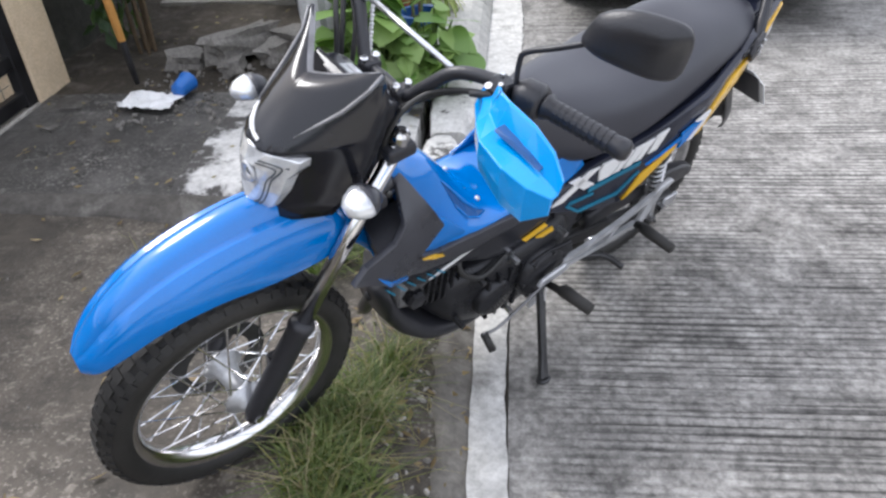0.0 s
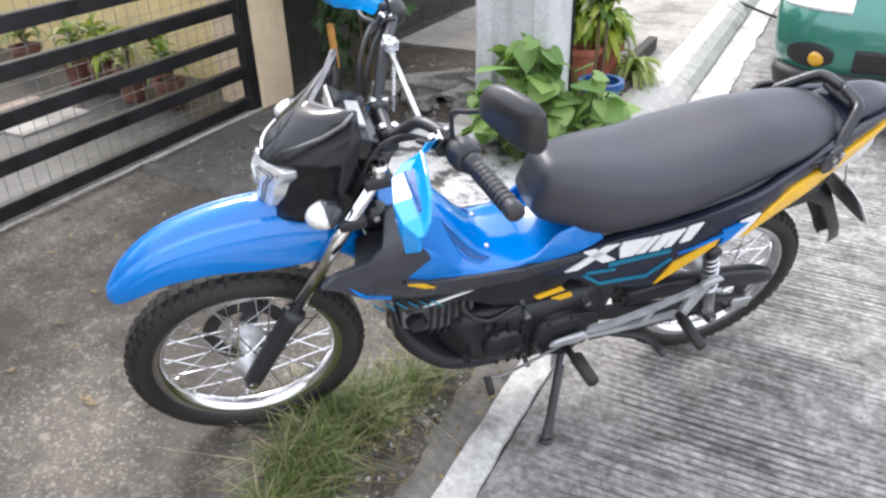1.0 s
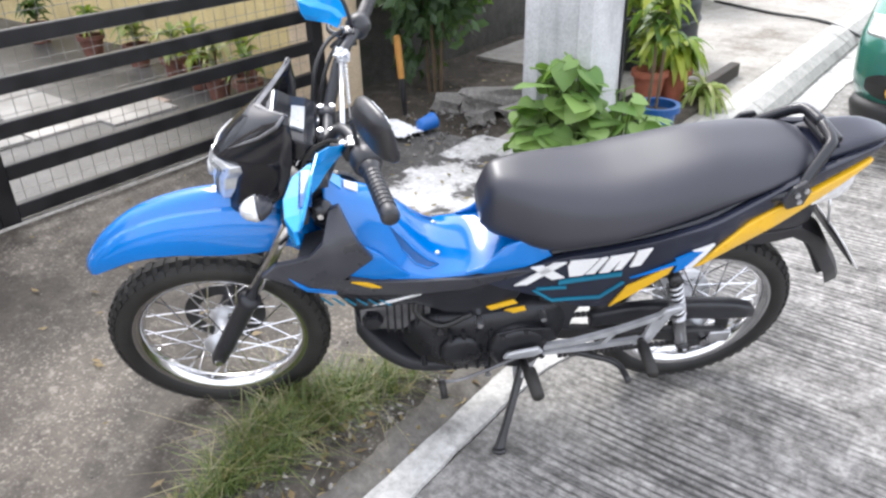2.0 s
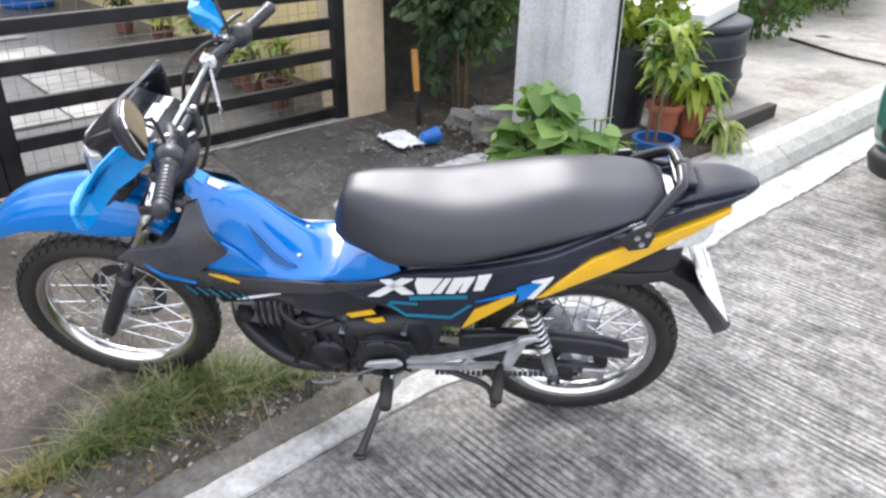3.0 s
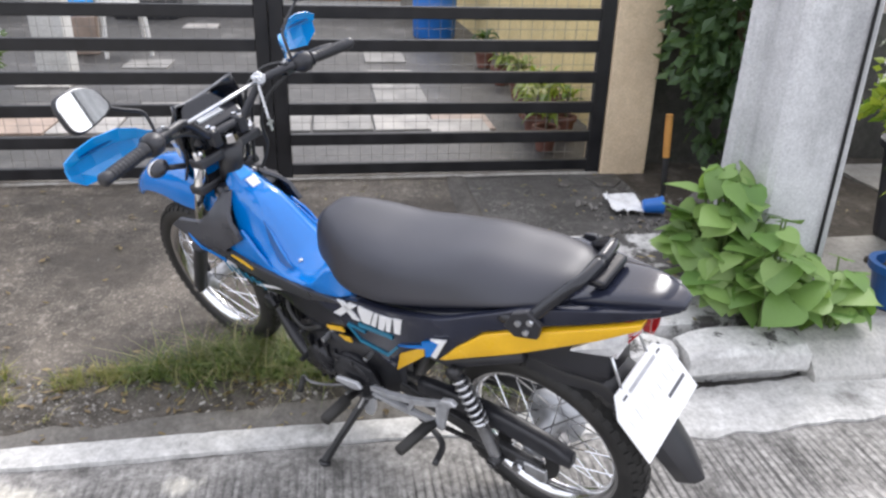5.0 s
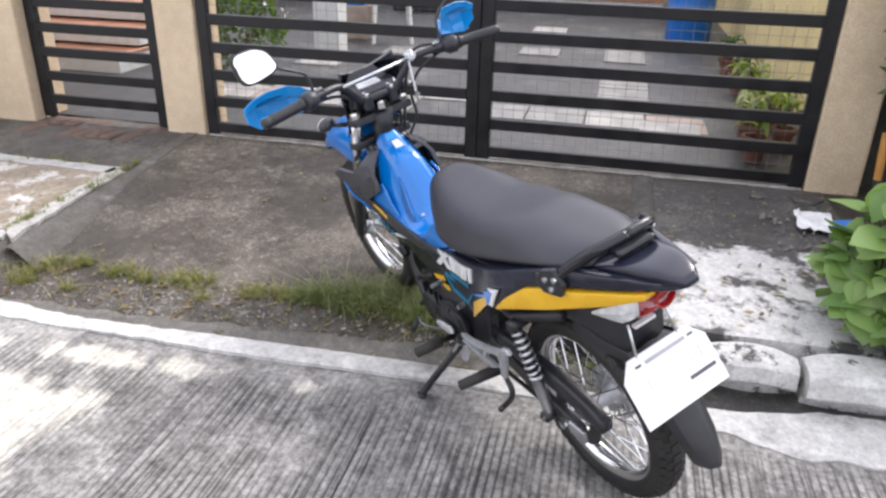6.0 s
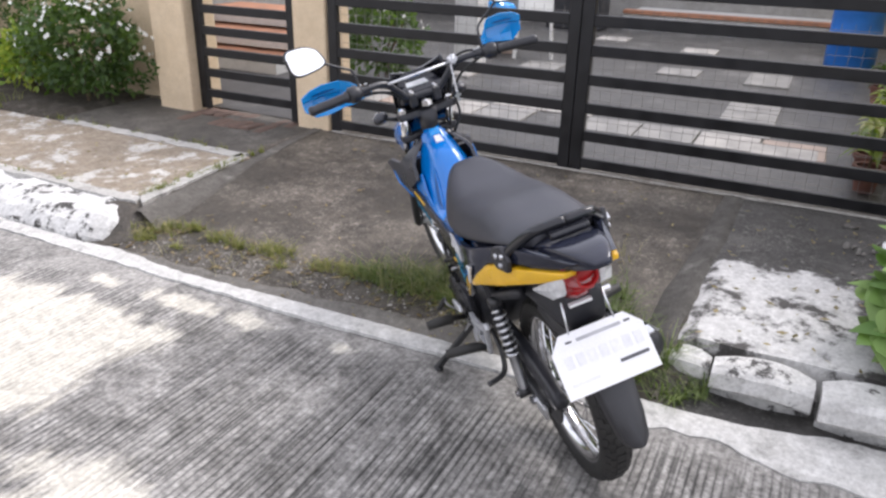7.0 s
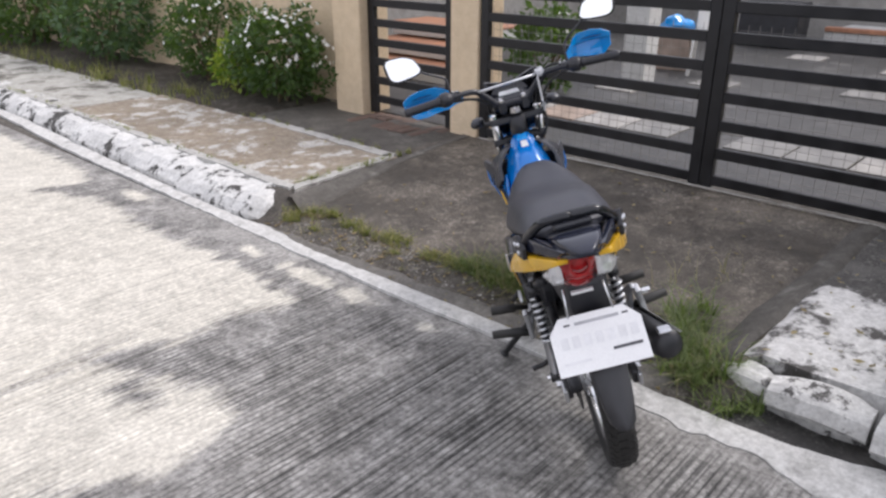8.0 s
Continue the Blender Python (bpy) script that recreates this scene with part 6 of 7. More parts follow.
bp("clutch_bracket", panel([(0.56, 0.40), (0.50, 0.415), (0.42, 0.405), (0.40, 0.36), (0.45, 0.35), (0.53, 0.375)], lambda x, z: 0.142, 0.01, 1), "engine", smooth=False, bev=0.003)
bp("shift_link", panel([(0.545, 0.335), (0.535, 0.352), (0.50, 0.36), (0.455, 0.368), (0.44, 0.35), (0.465, 0.335), (0.505, 0.332)], lambda x, z: 0.172, 0.012, 1), "cast", label="bright cast shift link", smooth=False, bev=0.004)
bp("stand_bracket", panel([(0.51, 0.275), (0.475, 0.285), (0.445, 0.27), (0.455, 0.225), (0.475, 0.19), (0.50, 0.185)], lambda x, z: 0.135, 0.012, 1), "cast", label="bright stand bracket", smooth=False, bev=0.003)
for k, (x, z) in enumerate(((0.70, 0.41), (0.60, 0.425), (0.74, 0.28), (0.57, 0.22), (0.43, 0.28), (0.44, 0.43))):
    bp("case_bolt", tube([(x, 0.10, z), (x, 0.132, z)], 0.008, 6), "alloy" if k % 2 else "steel_dark", smooth=False)
for k in range(4):
    bp("case_rib", panel([(0.68 - 0.035 * k, 0.40), (0.672 - 0.035 * k, 0.40), (0.655 - 0.03 * k, 0.25), (0.663 - 0.03 * k, 0.25)], lambda x, z: 0.128, 0.02, 1), "engine", smooth=False)
both("engine_hose", lambda s: tube(curve_pts([(0.72, 0.06 * s, 0.52), (0.76, 0.1 * s, 0.47), (0.70, 0.115 * s, 0.42), (0.62, 0.11 * s, 0.45)], 5), 0.007, 8), "hose")
bp("bash_guard", lofted([(0.91, 0.33, 0.44, 0.06), (0.87, 0.27, 0.36, 0.075), (0.79, 0.21, 0.27, 0.09), (0.70, 0.195, 0.24, 0.095), (0.60, 0.195, 0.23, 0.09)], 16, 20, 4), "matte", label="black plastic belly guard")
bp("frame_tube", tube(curve_pts([(0.96, 0, 0.72), (0.80, 0, 0.58), (0.6, 0, 0.53), (0.4, 0, 0.5)], 5), 0.035, 12), "matte")
for s in (1, -1):
    bp("frame_side", panel([(0.45, 0.55), (0.36, 0.50), (0.34, 0.42), (0.36, 0.30), (0.43, 0.29), (0.44, 0.40)], lambda x, z: 0.085, 0.03, s), "matte", smooth=False, bev=0.005)
    bp("frame_rail", tube([(0.42, 0.07 * s, 0.5), (0.15, 0.11 * s, 0.55), (-0.05, 0.1 * s, 0.66)], 0.016, 10), "matte")
    # swingarm, shock, chain adjuster
    bp("swingarm", loft([[(x, (y + dy) * s, z + dz) for dy, dz in ((-0.012, -0.02), (0.012, -0.02), (0.012, 0.022), (-0.012, 0.022))] for x, y, z in ((0.40, 0.075, 0.315), (0.2, 0.09, 0.305), (0.04, 0.1, 0.29), (-0.075, 0.102, 0.283))]), "steel_dark", smooth=False, bev=0.006)
    top, bot = Vector((0.128, 0.125 * s, 0.545)), Vector((0.045, 0.122 * s, 0.275))
    d = bot - top
    sh = bp("shock_absorber", tube([top + d * 0.56, top + d * 0.58, top + d * 0.6, top + d * 0.95, top + d], 0.016, 14, radii=[0.019, 0.02, 0.0155, 0.0155, 0.012]), "alloy", label="silver shock absorber body")
    part("rod", tube([top, top + d * 0.6], 0.009, 10), "chrome", sh)
    coil = [top + d * (0.08 + 0.5 * k / 84) + 0.0175 * (math.cos(2 * math.pi * k / 12) * Vector((d.z, 0, -d.x)).normalized() + math.sin(2 * math.pi * k / 12) * Vector((0, 1, 0))) for k in range(85)]
    part("spring", tube(coil, 0.0044, 8), "alloy", sh, "bare coil spring", True)
    part("sleeve", tube([top + d * 0.04, top + d * 0.6], 0.0135, 12), "matte", sh, smooth=True)
    for k, e in ((0.0, top), (1.0, bot)):
        part("eye", tube([e - Vector((0, 0.016, 0)), e + Vector((0, 0.02 * s, 0)) if s > 0 else e + Vector((0, 0.016, 0))], 0.017, 14), "steel_dark", sh, smooth=True)
    part("bolt", tube([bot, bot + Vector((0, 0.03 * s, 0))], 0.009, 6), "chrome", sh)
    bp("axle_nut", tube([(RX, 0.1 * s, RZ), (RX, 0.13 * s, RZ)], 0.013, 6), "chrome", smooth=False)
    bp("chain_adjuster", box(-0.09, -0.03, 0.112 * s - 0.006, 0.112 * s + 0.006, 0.263, 0.303), "alloy", smooth=False, bev=0.003)
    # step hanger and foot pegs
    hang = bp("step_hanger", panel([(0.205, 0.345), (0.165, 0.352), (0.13, 0.46), (0.10, 0.482), (0.115, 0.492), (0.15, 0.475), (0.175, 0.43), (0.185, 0.37), (0.205, 0.36)], lambda x, z: lerp(x, [0.1, 0.44], [0.178, 0.145]), 0.014, s), "cast", label="silver cast footrest hanger", bev=0.003)
    for o in ([(0.445, 0.325), (0.44, 0.342), (0.36, 0.362), (0.25, 0.41), (0.15, 0.465), (0.15, 0.448), (0.25, 0.392), (0.36, 0.344)], [(0.44, 0.305), (0.43, 0.32), (0.3, 0.345), (0.195, 0.372), (0.19, 0.356), (0.3, 0.328)], [(0.30, 0.335), (0.285, 0.34), (0.25, 0.40), (0.265, 0.398)]):
        part("arm", panel(o, lambda x, z: lerp(x, [0.1, 0.44], [0.178, 0.145]), 0.012, s), "cast", hang)
    bp("rear_peg", tube([(0.19, 0.17 * s, 0.365), (0.195, 0.2 * s, 0.375), (0.2, 0.29 * s, 0.385)], 0.014, 10, radii=[0.01, 0.016, 0.014]), "rubber", label="folding black rear peg")
    bp("front_peg", tube([(0.49, 0.1 * s, 0.285), (0.485, 0.19 * s, 0.31), (0.48, 0.2 * s, 0.315), (0.475, 0.285 * s, 0.325)], 0.016, 10, radii=[0.009, 0.01, 0.018, 0.016]), "rubber", label="black rubber foot peg")
bp("chain_guard", lofted([(0.30, 0.34, 0.39, 0.016), (0.2, 0.345, 0.405, 0.018), (0.05, 0.345, 0.405, 0.02), (-0.08, 0.33, 0.39, 0.02), (-0.145, 0.33, 0.365, 0.018)], 12, 16, 4), "matte", label="black plastic chain guard").location = (0, 0.082, 0)
bm = bmesh.new()
for za, zb in ((0.372, 0.362), (0.205, 0.222)):
    for k in range(26):
        x = 0.36 - 0.375 * k / 26
        z = za + (zb - za) * k / 26
        box(x - 0.006, x + 0.006, 0.068, 0.078, z - 0.006, z + 0.006, bm)
bp("chain", bm, "steel_dark", smooth=False)["kind"] = "stuff"
bp("gear_lever", tube(curve_pts([(0.705, 0.165, 0.262), (0.66, 0.17, 0.262), (0.58, 0.165, 0.29), (0.50, 0.165, 0.335)], 5), 0.0042, 8), "head_alloy", label="bare steel gear lever")
bp("gear_pad", tube([(0.70, 0.165, 0.262), (0.695, 0.2, 0.23)], 0.01, 8), "rubber")
STAND = [(0.47, 0.115, 0.285, 0.013), (0.488, 0.15, 0.245, 0.011), (0.515, 0.20, 0.185, 0.010), (0.538, 0.243, 0.135, 0.010), (0.55, 0.265, 0.108, 0.012), (0.556, 0.276, 0.096, 0.013)]
stand = bp("side_stand", loft([[(x + w * cx, y + 0.009 * cy, z + 0.006 * cy) for cx, cy in ((-1, -0.6), (-0.6, -1), (0.6, -1), (1, -0.6), (1, 0.6), (0.6, 1), (-0.6, 1), (-1, 0.6))] for x, y, z, w in STAND]), "steel_dark", label="black side stand, folded out", smooth=False)
part("foot", loft([[(0.557 + w * math.cos(a), 0.28 + 0.8 * w * math.sin(a), z + 0.25 * w * math.sin(a)) for a in [2 * math.pi * k / 12 for k in range(12)]] for z, w in ((0.096, 0.014), (0.092, 0.020), (0.0845, 0.020))]), "steel_dark", stand)
part("pivot", tube([(0.47, 0.10, 0.285), (0.47, 0.145, 0.285)], 0.014, 8), "alloy", stand)
part("spring", tube([(0.465, 0.13, 0.30), (0.515, 0.20, 0.17)], 0.005, 6), "alloy", stand)
bp("centre_stand", tube(curve_pts([(0.40, 0.09, 0.27), (0.30, 0.10, 0.235), (0.22, 0.13, 0.225), (0.2, 0.19, 0.22)], 5), 0.009, 8), "steel_dark", label="black centre stand arm, folded up")
bp("centre_stand", tube(curve_pts([(0.40, -0.09, 0.27), (0.30, -0.10, 0.235), (0.2, -0.12, 0.225)], 5), 0.009, 8), "steel_dark")
# exhaust on the far side
bp("exhaust_pipe", tube(curve_pts([(0.9, -0.02, 0.36), (0.88, -0.07, 0.24), (0.78, -0.11, 0.215), (0.5, -0.135, 0.23), (0.28, -0.15, 0.29)], 6), 0.016, 12), "steel_dark")
mf = bp("muffler", tube([(0.30, -0.15, 0.29), (0.26, -0.155, 0.30), (0.2, -0.165, 0.325), (-0.10, -0.192, 0.402), (-0.138, -0.197, 0.412), (-0.145, -0.198, 0.414)], 0.05, 20, radii=[0.018, 0.034, 0.042, 0.047, 0.042, 0.02]), "dusty", label="matt dark grey muffler")
bp("muffler_bracket", panel([(0.205, 0.33), (0.16, 0.345), (0.11, 0.44), (0.085, 0.475), (0.115, 0.488), (0.15, 0.47), (0.19, 0.40), (0.215, 0.36)], lambda x, z: lerp(z, [0.33, 0.48], [0.222, 0.19]), 0.018, -1), "cast", label="bright cast bracket above the muffler", bev=0.004)
bp("bracket_bolt", tube([(0.13, -0.2, 0.45), (0.13, -0.226, 0.45)], 0.011, 6), "chrome", smooth=False)
part("heat_shield", loft([[(x, y - 0.055, z + 0.02), (x, y - 0.03, z + 0.052), (x, y - 0.026, z + 0.06), (x, y - 0.062, z + 0.022)] for x, y, z in ((0.15, -0.162, 0.33), (0.0, -0.178, 0.368), (-0.10, -0.188, 0.396))]), "alloy", mf)
bevel(part("end_cap", box(-0.14, -0.105, -0.215, -0.175, 0.446, 0.458), "alloy", mf, "bright end bracket"), 0.004, 1)


# ---- plants and ground cover ----
def leaf_cloud(name, centre, radii, count, size, material, parent=None, seed=0, gap=0.35, droop=0.2, label=""):
    """A crown of many small folded leaves, denser towards an uneven outline with gaps."""
    rnd = np.random.RandomState(seed)
    verts, faces = [], []
    cx, cy, cz = centre
    made = 0
    while made < count:
        d = rnd.normal(size=3)
        d /= np.linalg.norm(d)
        r = rnd.uniform(0.35, 1.0) ** 0.6
        lump = 1 + 0.45 * noise.noise((d[0] * 2.2 + seed, d[1] * 2.2, d[2] * 2.2)) + 0.2 * noise.noise((d[0] * 5 + seed, d[1] * 5, d[2] * 5))
        p = np.array((cx, cy, cz)) + d * r * lump * np.array(radii)
        if p[2] < 0.1 or noise.noise((p[0] * 5 + seed, p[1] * 5, p[2] * 5)) < -gap:
            continue
        made += 1
        a = d + rnd.normal(size=3) * 0.8 + np.array((0, 0, -droop))
        a /= np.linalg.norm(a)
        b = np.cross(a, rnd.normal(size=3))
        b /= np.linalg.norm(b)
        n = np.cross(a, b)
        s = size * rnd.uniform(0.55, 1.3)
        k = len(verts)
        verts += [p, p + a * s * 0.5 + b * s * 0.28 + n * s * 0.06, p + a * s, p + a * s * 0.5 - b * s * 0.28 + n * s * 0.06]
        faces += [(k, k + 1, k + 2), (k, k + 2, k + 3)]
    me = bpy.data.meshes.new(name)
    me.from_pydata([tuple(v) for v in verts], [], faces)
    me.materials.append(M[material])
    ob = new(name, me)
    if parent is not None:
        ob.parent = parent
    if label:
        ob["label"] = label
    return ob


def shrub(name, x, y, z, radii, count, size, material, label, category="shrub", seed=0, flowers=0, stems=6, group="", lift=0.0):
    s = thing(name, Matrix.Translation((x, y, z)), label, category, group)
    leaf_cloud("crown", (0, 0, lift + radii[2] * 1.02), radii, count, size, material, s, seed)
    rnd = random.Random(seed)
    bm = bmesh.new()
    for k in range(stems):
        a = rnd.uniform(0, 6.28)
        q = (math.cos(a) * radii[0] * 0.5, math.sin(a) * radii[1] * 0.5, lift + radii[2] * rnd.uniform(0.9, 1.5))
        tube(curve_pts([(math.cos(a) * 0.04, math.sin(a) * 0.04, -0.03), (q[0] * 0.4, q[1] * 0.4, q[2] * 0.5), q], 3), 0.01, 5, bm, caps=False, radii=None)
    part("stem", bm, "bark", s)
    if flowers:
        verts, faces = [], []
        for k in range(flowers):
            a, e = rnd.uniform(0, 6.28), rnd.uniform(-0.1, 1.4)
            d = Vector((math.cos(a) * math.cos(e), math.sin(a) * math.cos(e), math.sin(e)))
            lump = 1 + 0.45 * noise.noise((d.x * 2.2 + seed, d.y * 2.2, d.z * 2.2)) + 0.2 * noise.noise((d.x * 5 + seed, d.y * 5, d.z * 5))
            c = Vector((d.x * radii[0], d.y * radii[1], radii[2] * 1.02 + d.z * radii[2])) * 1.0
            c = Vector((0, 0, radii[2] * 1.02)) + Vector((d.x * radii[0], d.y * radii[1], d.z * radii[2])) * lump * 1.03
            u = d.orthogonal().normalized()
            v = d.cross(u)
            for i in range(5):
                b = 2 * math.pi * i / 5
                w1, w2 = u * math.cos(b - 0.5) + v * math.sin(b - 0.5), u * math.cos(b + 0.5) + v * math.sin(b + 0.5)
                m0 = u * math.cos(b) + v * math.sin(b)
                r = rnd.uniform(0.012, 0.02)
                j = len(verts)
                verts += [c, c + w1 * r * 0.8 + d * 0.004, c + m0 * r * 1.3 + d * 0.006, c + w2 * r * 0.8 + d * 0.004]
                faces.append((j, j + 1, j + 2, j + 3))
        me = bpy.data.meshes.new("flowers")
        me.from_pydata([tuple(v) for v in verts], [], faces)
        me.materials.append(M["petal"])
        f = new("flowers", me)
        f.parent = s
        f["label"] = "small white flowers"
        f["kind"] = "stuff"
    return s


def broad_leaf_mesh(seed, w=1.0):
    """A heart-shaped leaf with a folded midrib and a drooping tip, one unit long."""
    rnd = random.Random(seed)
    out = [(0.0, 0.05), (-0.1, 0.28), (0.02, 0.46), (0.25, 0.5), (0.5, 0.42), (0.75, 0.24), (1.0, 0.0)]
    bm = bmesh.new()
    mids = [bm.verts.new((max(0, x), 0, -0.25 * x * x - 0.02)) for x, y in out]
    for s in (1, -1):
        edge = [bm.verts.new((x, s * y * w, 0.10 * y - 0.28 * x * x - 0.35 * y * y + rnd.uniform(-0.02, 0.02))) for x, y in out[:-1]]
        for k in range(len(out) - 2):
            bm.faces.new((mids[k], mids[k + 1], edge[k + 1], edge[k]) if s > 0 else (mids[k], edge[k], edge[k + 1], mids[k + 1]))
        bm.faces.new((mids[-2], mids[-1], edge[-1]) if s > 0 else (mids[-2], edge[-1], mids[-1]))
    me = bpy.data.meshes.new("leaf")
    bm.to_mesh(me)
    bm.free()
    me.polygons.foreach_set("use_smooth", [True] * len(me.polygons))
    return me


def broad_plant(x, y, z, radius, height, count, size, label, seed=0):
    p = thing("broadleaf_plant", Matrix.Translation((x, y, z)), label, "plant")
    meshes = [broad_leaf_mesh(k, 0.9 + 0.12 * k) for k in range(4)]
    for m_ in meshes:
        m_.materials.append(M["leaf_big"])
    rnd = random.Random(seed)
    bm = bmesh.new()
    for k in range(count):
        a = rnd.uniform(0, 6.283)
        r = radius * math.sqrt(rnd.uniform(0.02, 1))
        h = height * (1 - 0.55 * (r / radius) ** 2) * rnd.uniform(0.45, 1.0)
        base = Vector((math.cos(a) * r, math.sin(a) * r * 0.6, h))
        leaf = new("leaf", rnd.choice(meshes))
        leaf.parent = p
        s = size * rnd.uniform(0.5, 1.2)
        leaf.matrix_basis = Matrix.Translation(base) @ Matrix.Rotation(a + rnd.uniform(-1.5, 1.5), 4, "Z") @ Matrix.Rotation(rnd.uniform(-0.3, 0.95), 4, "Y") @ Matrix.Rotation(rnd.uniform(-0.4, 0.4), 4, "X") @ Matrix.Diagonal((s, s, s, 1))
        tube(curve_pts([(base.x * 0.35, base.y * 0.35, 0.0), (base.x * 0.6, base.y * 0.6, h * 0.6), tuple(base)], 3), 0.004, 5, bm, caps=False)
    part("stem", bm, "stem", p)
    return p


def blades(name, spots, material, label, kind, lengths, width, seed, lean=0.8, count=10):
    """Grass: many bent blades from each spot."""
    rnd = random.Random(seed)
    verts, faces = [], []
    for x, y, z, spread in spots:
        for _ in range(count):
            a, b = rnd.uniform(0, 6.283), rnd.uniform(0, 6.283)
            r = spread * rnd.random()
            px_, py_ = x + math.cos(b) * r, y + math.sin(b) * r
            ln = rnd.uniform(*lengths)
            out = lean * rnd.uniform(0.2, 1.0)
            dx, dy = math.cos(a), math.sin(a)
            w = width * rnd.uniform(0.6, 1.3)
            k = len(verts)
            for t in (0, 0.5, 1.0):
                cx, cy, cz = px_ + dx * ln * out * t * t, py_ + dy * ln * out * t * t, z + ln * (t - 0.45 * out * t * t)
                ww = w * (1 - t * 0.9)
                verts += [(cx - dy * ww, cy + dx * ww, cz), (cx + dy * ww, cy - dx * ww, cz)]
            faces += [(k, k + 1, k + 3, k + 2), (k + 2, k + 3, k + 5, k + 4)]
    me = bpy.data.meshes.new(name)
    me.from_pydata(verts, [], faces)
    me.materials.append(M[material])
    return tagged(new(name, me), label, "grass", kind=kind)


def pot(name, x, y, z, r, h, material, label, group="", lip=0.012, soil=True):
    p = thing(name, Matrix.Translation((x, y, z)), label, "pot", group)
    prof = [(0, 0), (r * 0.68, 0), (r * 0.72, 0.01), (r * 0.95, h - 0.035), (r + lip, h - 0.03), (r + lip, h), (r - 0.012, h), (r * 0.9, h - 0.03), (r * 0.86, h - 0.05)]
    part("body", revolve(prof + [(0, h - 0.05)], 28, "z"), material, p)
    if soil:
        part("soil", revolve([(0, h - 0.038), (r * 0.87, h - 0.042), (r * 0.87, h - 0.049), (0, h - 0.049)], 20, "z"), "soil", p)
    return p


def strap_plant(name, x, y, z, count, ln, width, material, label, seed, stem=0.0, arch=0.7, bare=0.15):
    """A potted plant of long arching leaves, each a part."""
    p = thing(name, Matrix.Translation((x, y, z)), label, "plant")
    rnd = random.Random(seed)
    meshes = []
    for v in range(4):
        bm = bmesh.new()
        rows = []
        ar = arch * (0.6 + 0.3 * v)
        for k in range(7):
            t = k / 6
            w = 0.5 * math.sin(math.pi * min(1, 0.12 + t * 0.88)) ** 0.8
            xx, zz = t * (0.45 + 0.4 * ar), t * 0.9 - 1.15 * ar * t * t
            rows.append([bm.verts.new((xx, -w, zz + 0.12 * w)), bm.verts.new((xx, 0, zz)), bm.verts.new((xx, w, zz + 0.12 * w))])
        for a, b in zip(rows, rows[1:]):
            bm.faces.new((a[0], a[1], b[1], b[0]))
            bm.faces.new((a[1], a[2], b[2], b[1]))
        me = bpy.data.meshes.new("leaf")
        bm.to_mesh(me)
        bm.free()
        me.materials.append(M[material])
        me.polygons.foreach_set("use_smooth", [True] * len(me.polygons))
        meshes.append(me)
    for k in range(count):
        leaf = new("leaf", rnd.choice(meshes))
        leaf.parent = p
        s = ln * rnd.uniform(0.6, 1.1)
        zz = stem * rnd.uniform(bare, 1.0) if stem else 0.0
        leaf.matrix_basis = Matrix.Translation((rnd.uniform(-0.02, 0.02), rnd.uniform(-0.02, 0.02), zz)) @ Matrix.Rotation(rnd.uniform(0, 6.283), 4, "Z") @ Matrix.Rotation(rnd.uniform(-0.3, 0.35), 4, "Y") @ Matrix.Diagonal((s, width * rnd.uniform(0.7, 1.2), s, 1))
    if stem:
        part("stem", tube([(0, 0, -0.06), (0.01, 0, stem * 0.5), (0, 0.01, stem)], 0.008, 7), "bark", p)
    return p


# plant before the pole
broad_plant(-0.60, 2.82, 0.12, 0.22, 0.56, 100, 0.132, "bright green broadleaf plant at the foot of the pole", 4)
broad_plant(-0.38, 2.90, 0.12, 0.19, 0.44, 58, 0.126, "low bright green broadleaf plant beside the pole", 6)
broad_plant(-0.36, 3.16, 0.12, 0.15, 0.27, 32, 0.115, "small yellow-green broadleaf plant on the pavement", 8)
# tall dark shrub beside the gate pillar
shrub("shrub", -1.95, 3.62, 0.1, (0.32, 0.48, 0.8), 5600, 0.09, "leaf_dark", "tall dark green shrub between pillar and pole", seed=3, stems=9, lift=0.28)
# flowering hedge along the low wall
shrub("shrub", -1.96, -2.86, 0.1, (0.36, 0.54, 0.42), 3400, 0.06, "leaf_mid", "rounded green shrub dotted with small white flowers", seed=7, flowers=170, group="flowering shrubs")
shrub("shrub", -2.1, -4.25, 0.1, (0.42, 0.70, 0.46), 3200, 0.06, "leaf_mid", "loose green shrub with a few white flowers", seed=9, flowers=60, group="flowering shrubs")
shrub("shrub", -2.0, -6.4, 0.1, (0.5, 1.0, 0.6), 3400, 0.08, "leaf_dark", "dark green shrub along the low wall", seed=12, group="flowering shrubs")
shrub("shrub", -1.9, -8.6, 0.1, (0.6, 1.0, 0.6), 2600, 0.09, "leaf_mid", "dark green shrub beside the low wall", seed=14)
shrub("shrub", -1.5, -11.0, 0.0, (1.2, 1.4, 1.0), 2600, 0.12, "leaf_dark", "large dark green bush at the street's end", seed=15)
shrub("shrub", 1.5, -16.0, 0.0, (3.5, 1.6, 1.3), 3600, 0.2, "leaf_dark", "broad dark green bush at the street's end", seed=16)
shrub("shrub", -1.88, -3.48, 0.1, (0.2, 0.24, 0.28), 800, 0.055, "leaf_bright", "small yellow-green shrub between the flowering ones", seed=18)
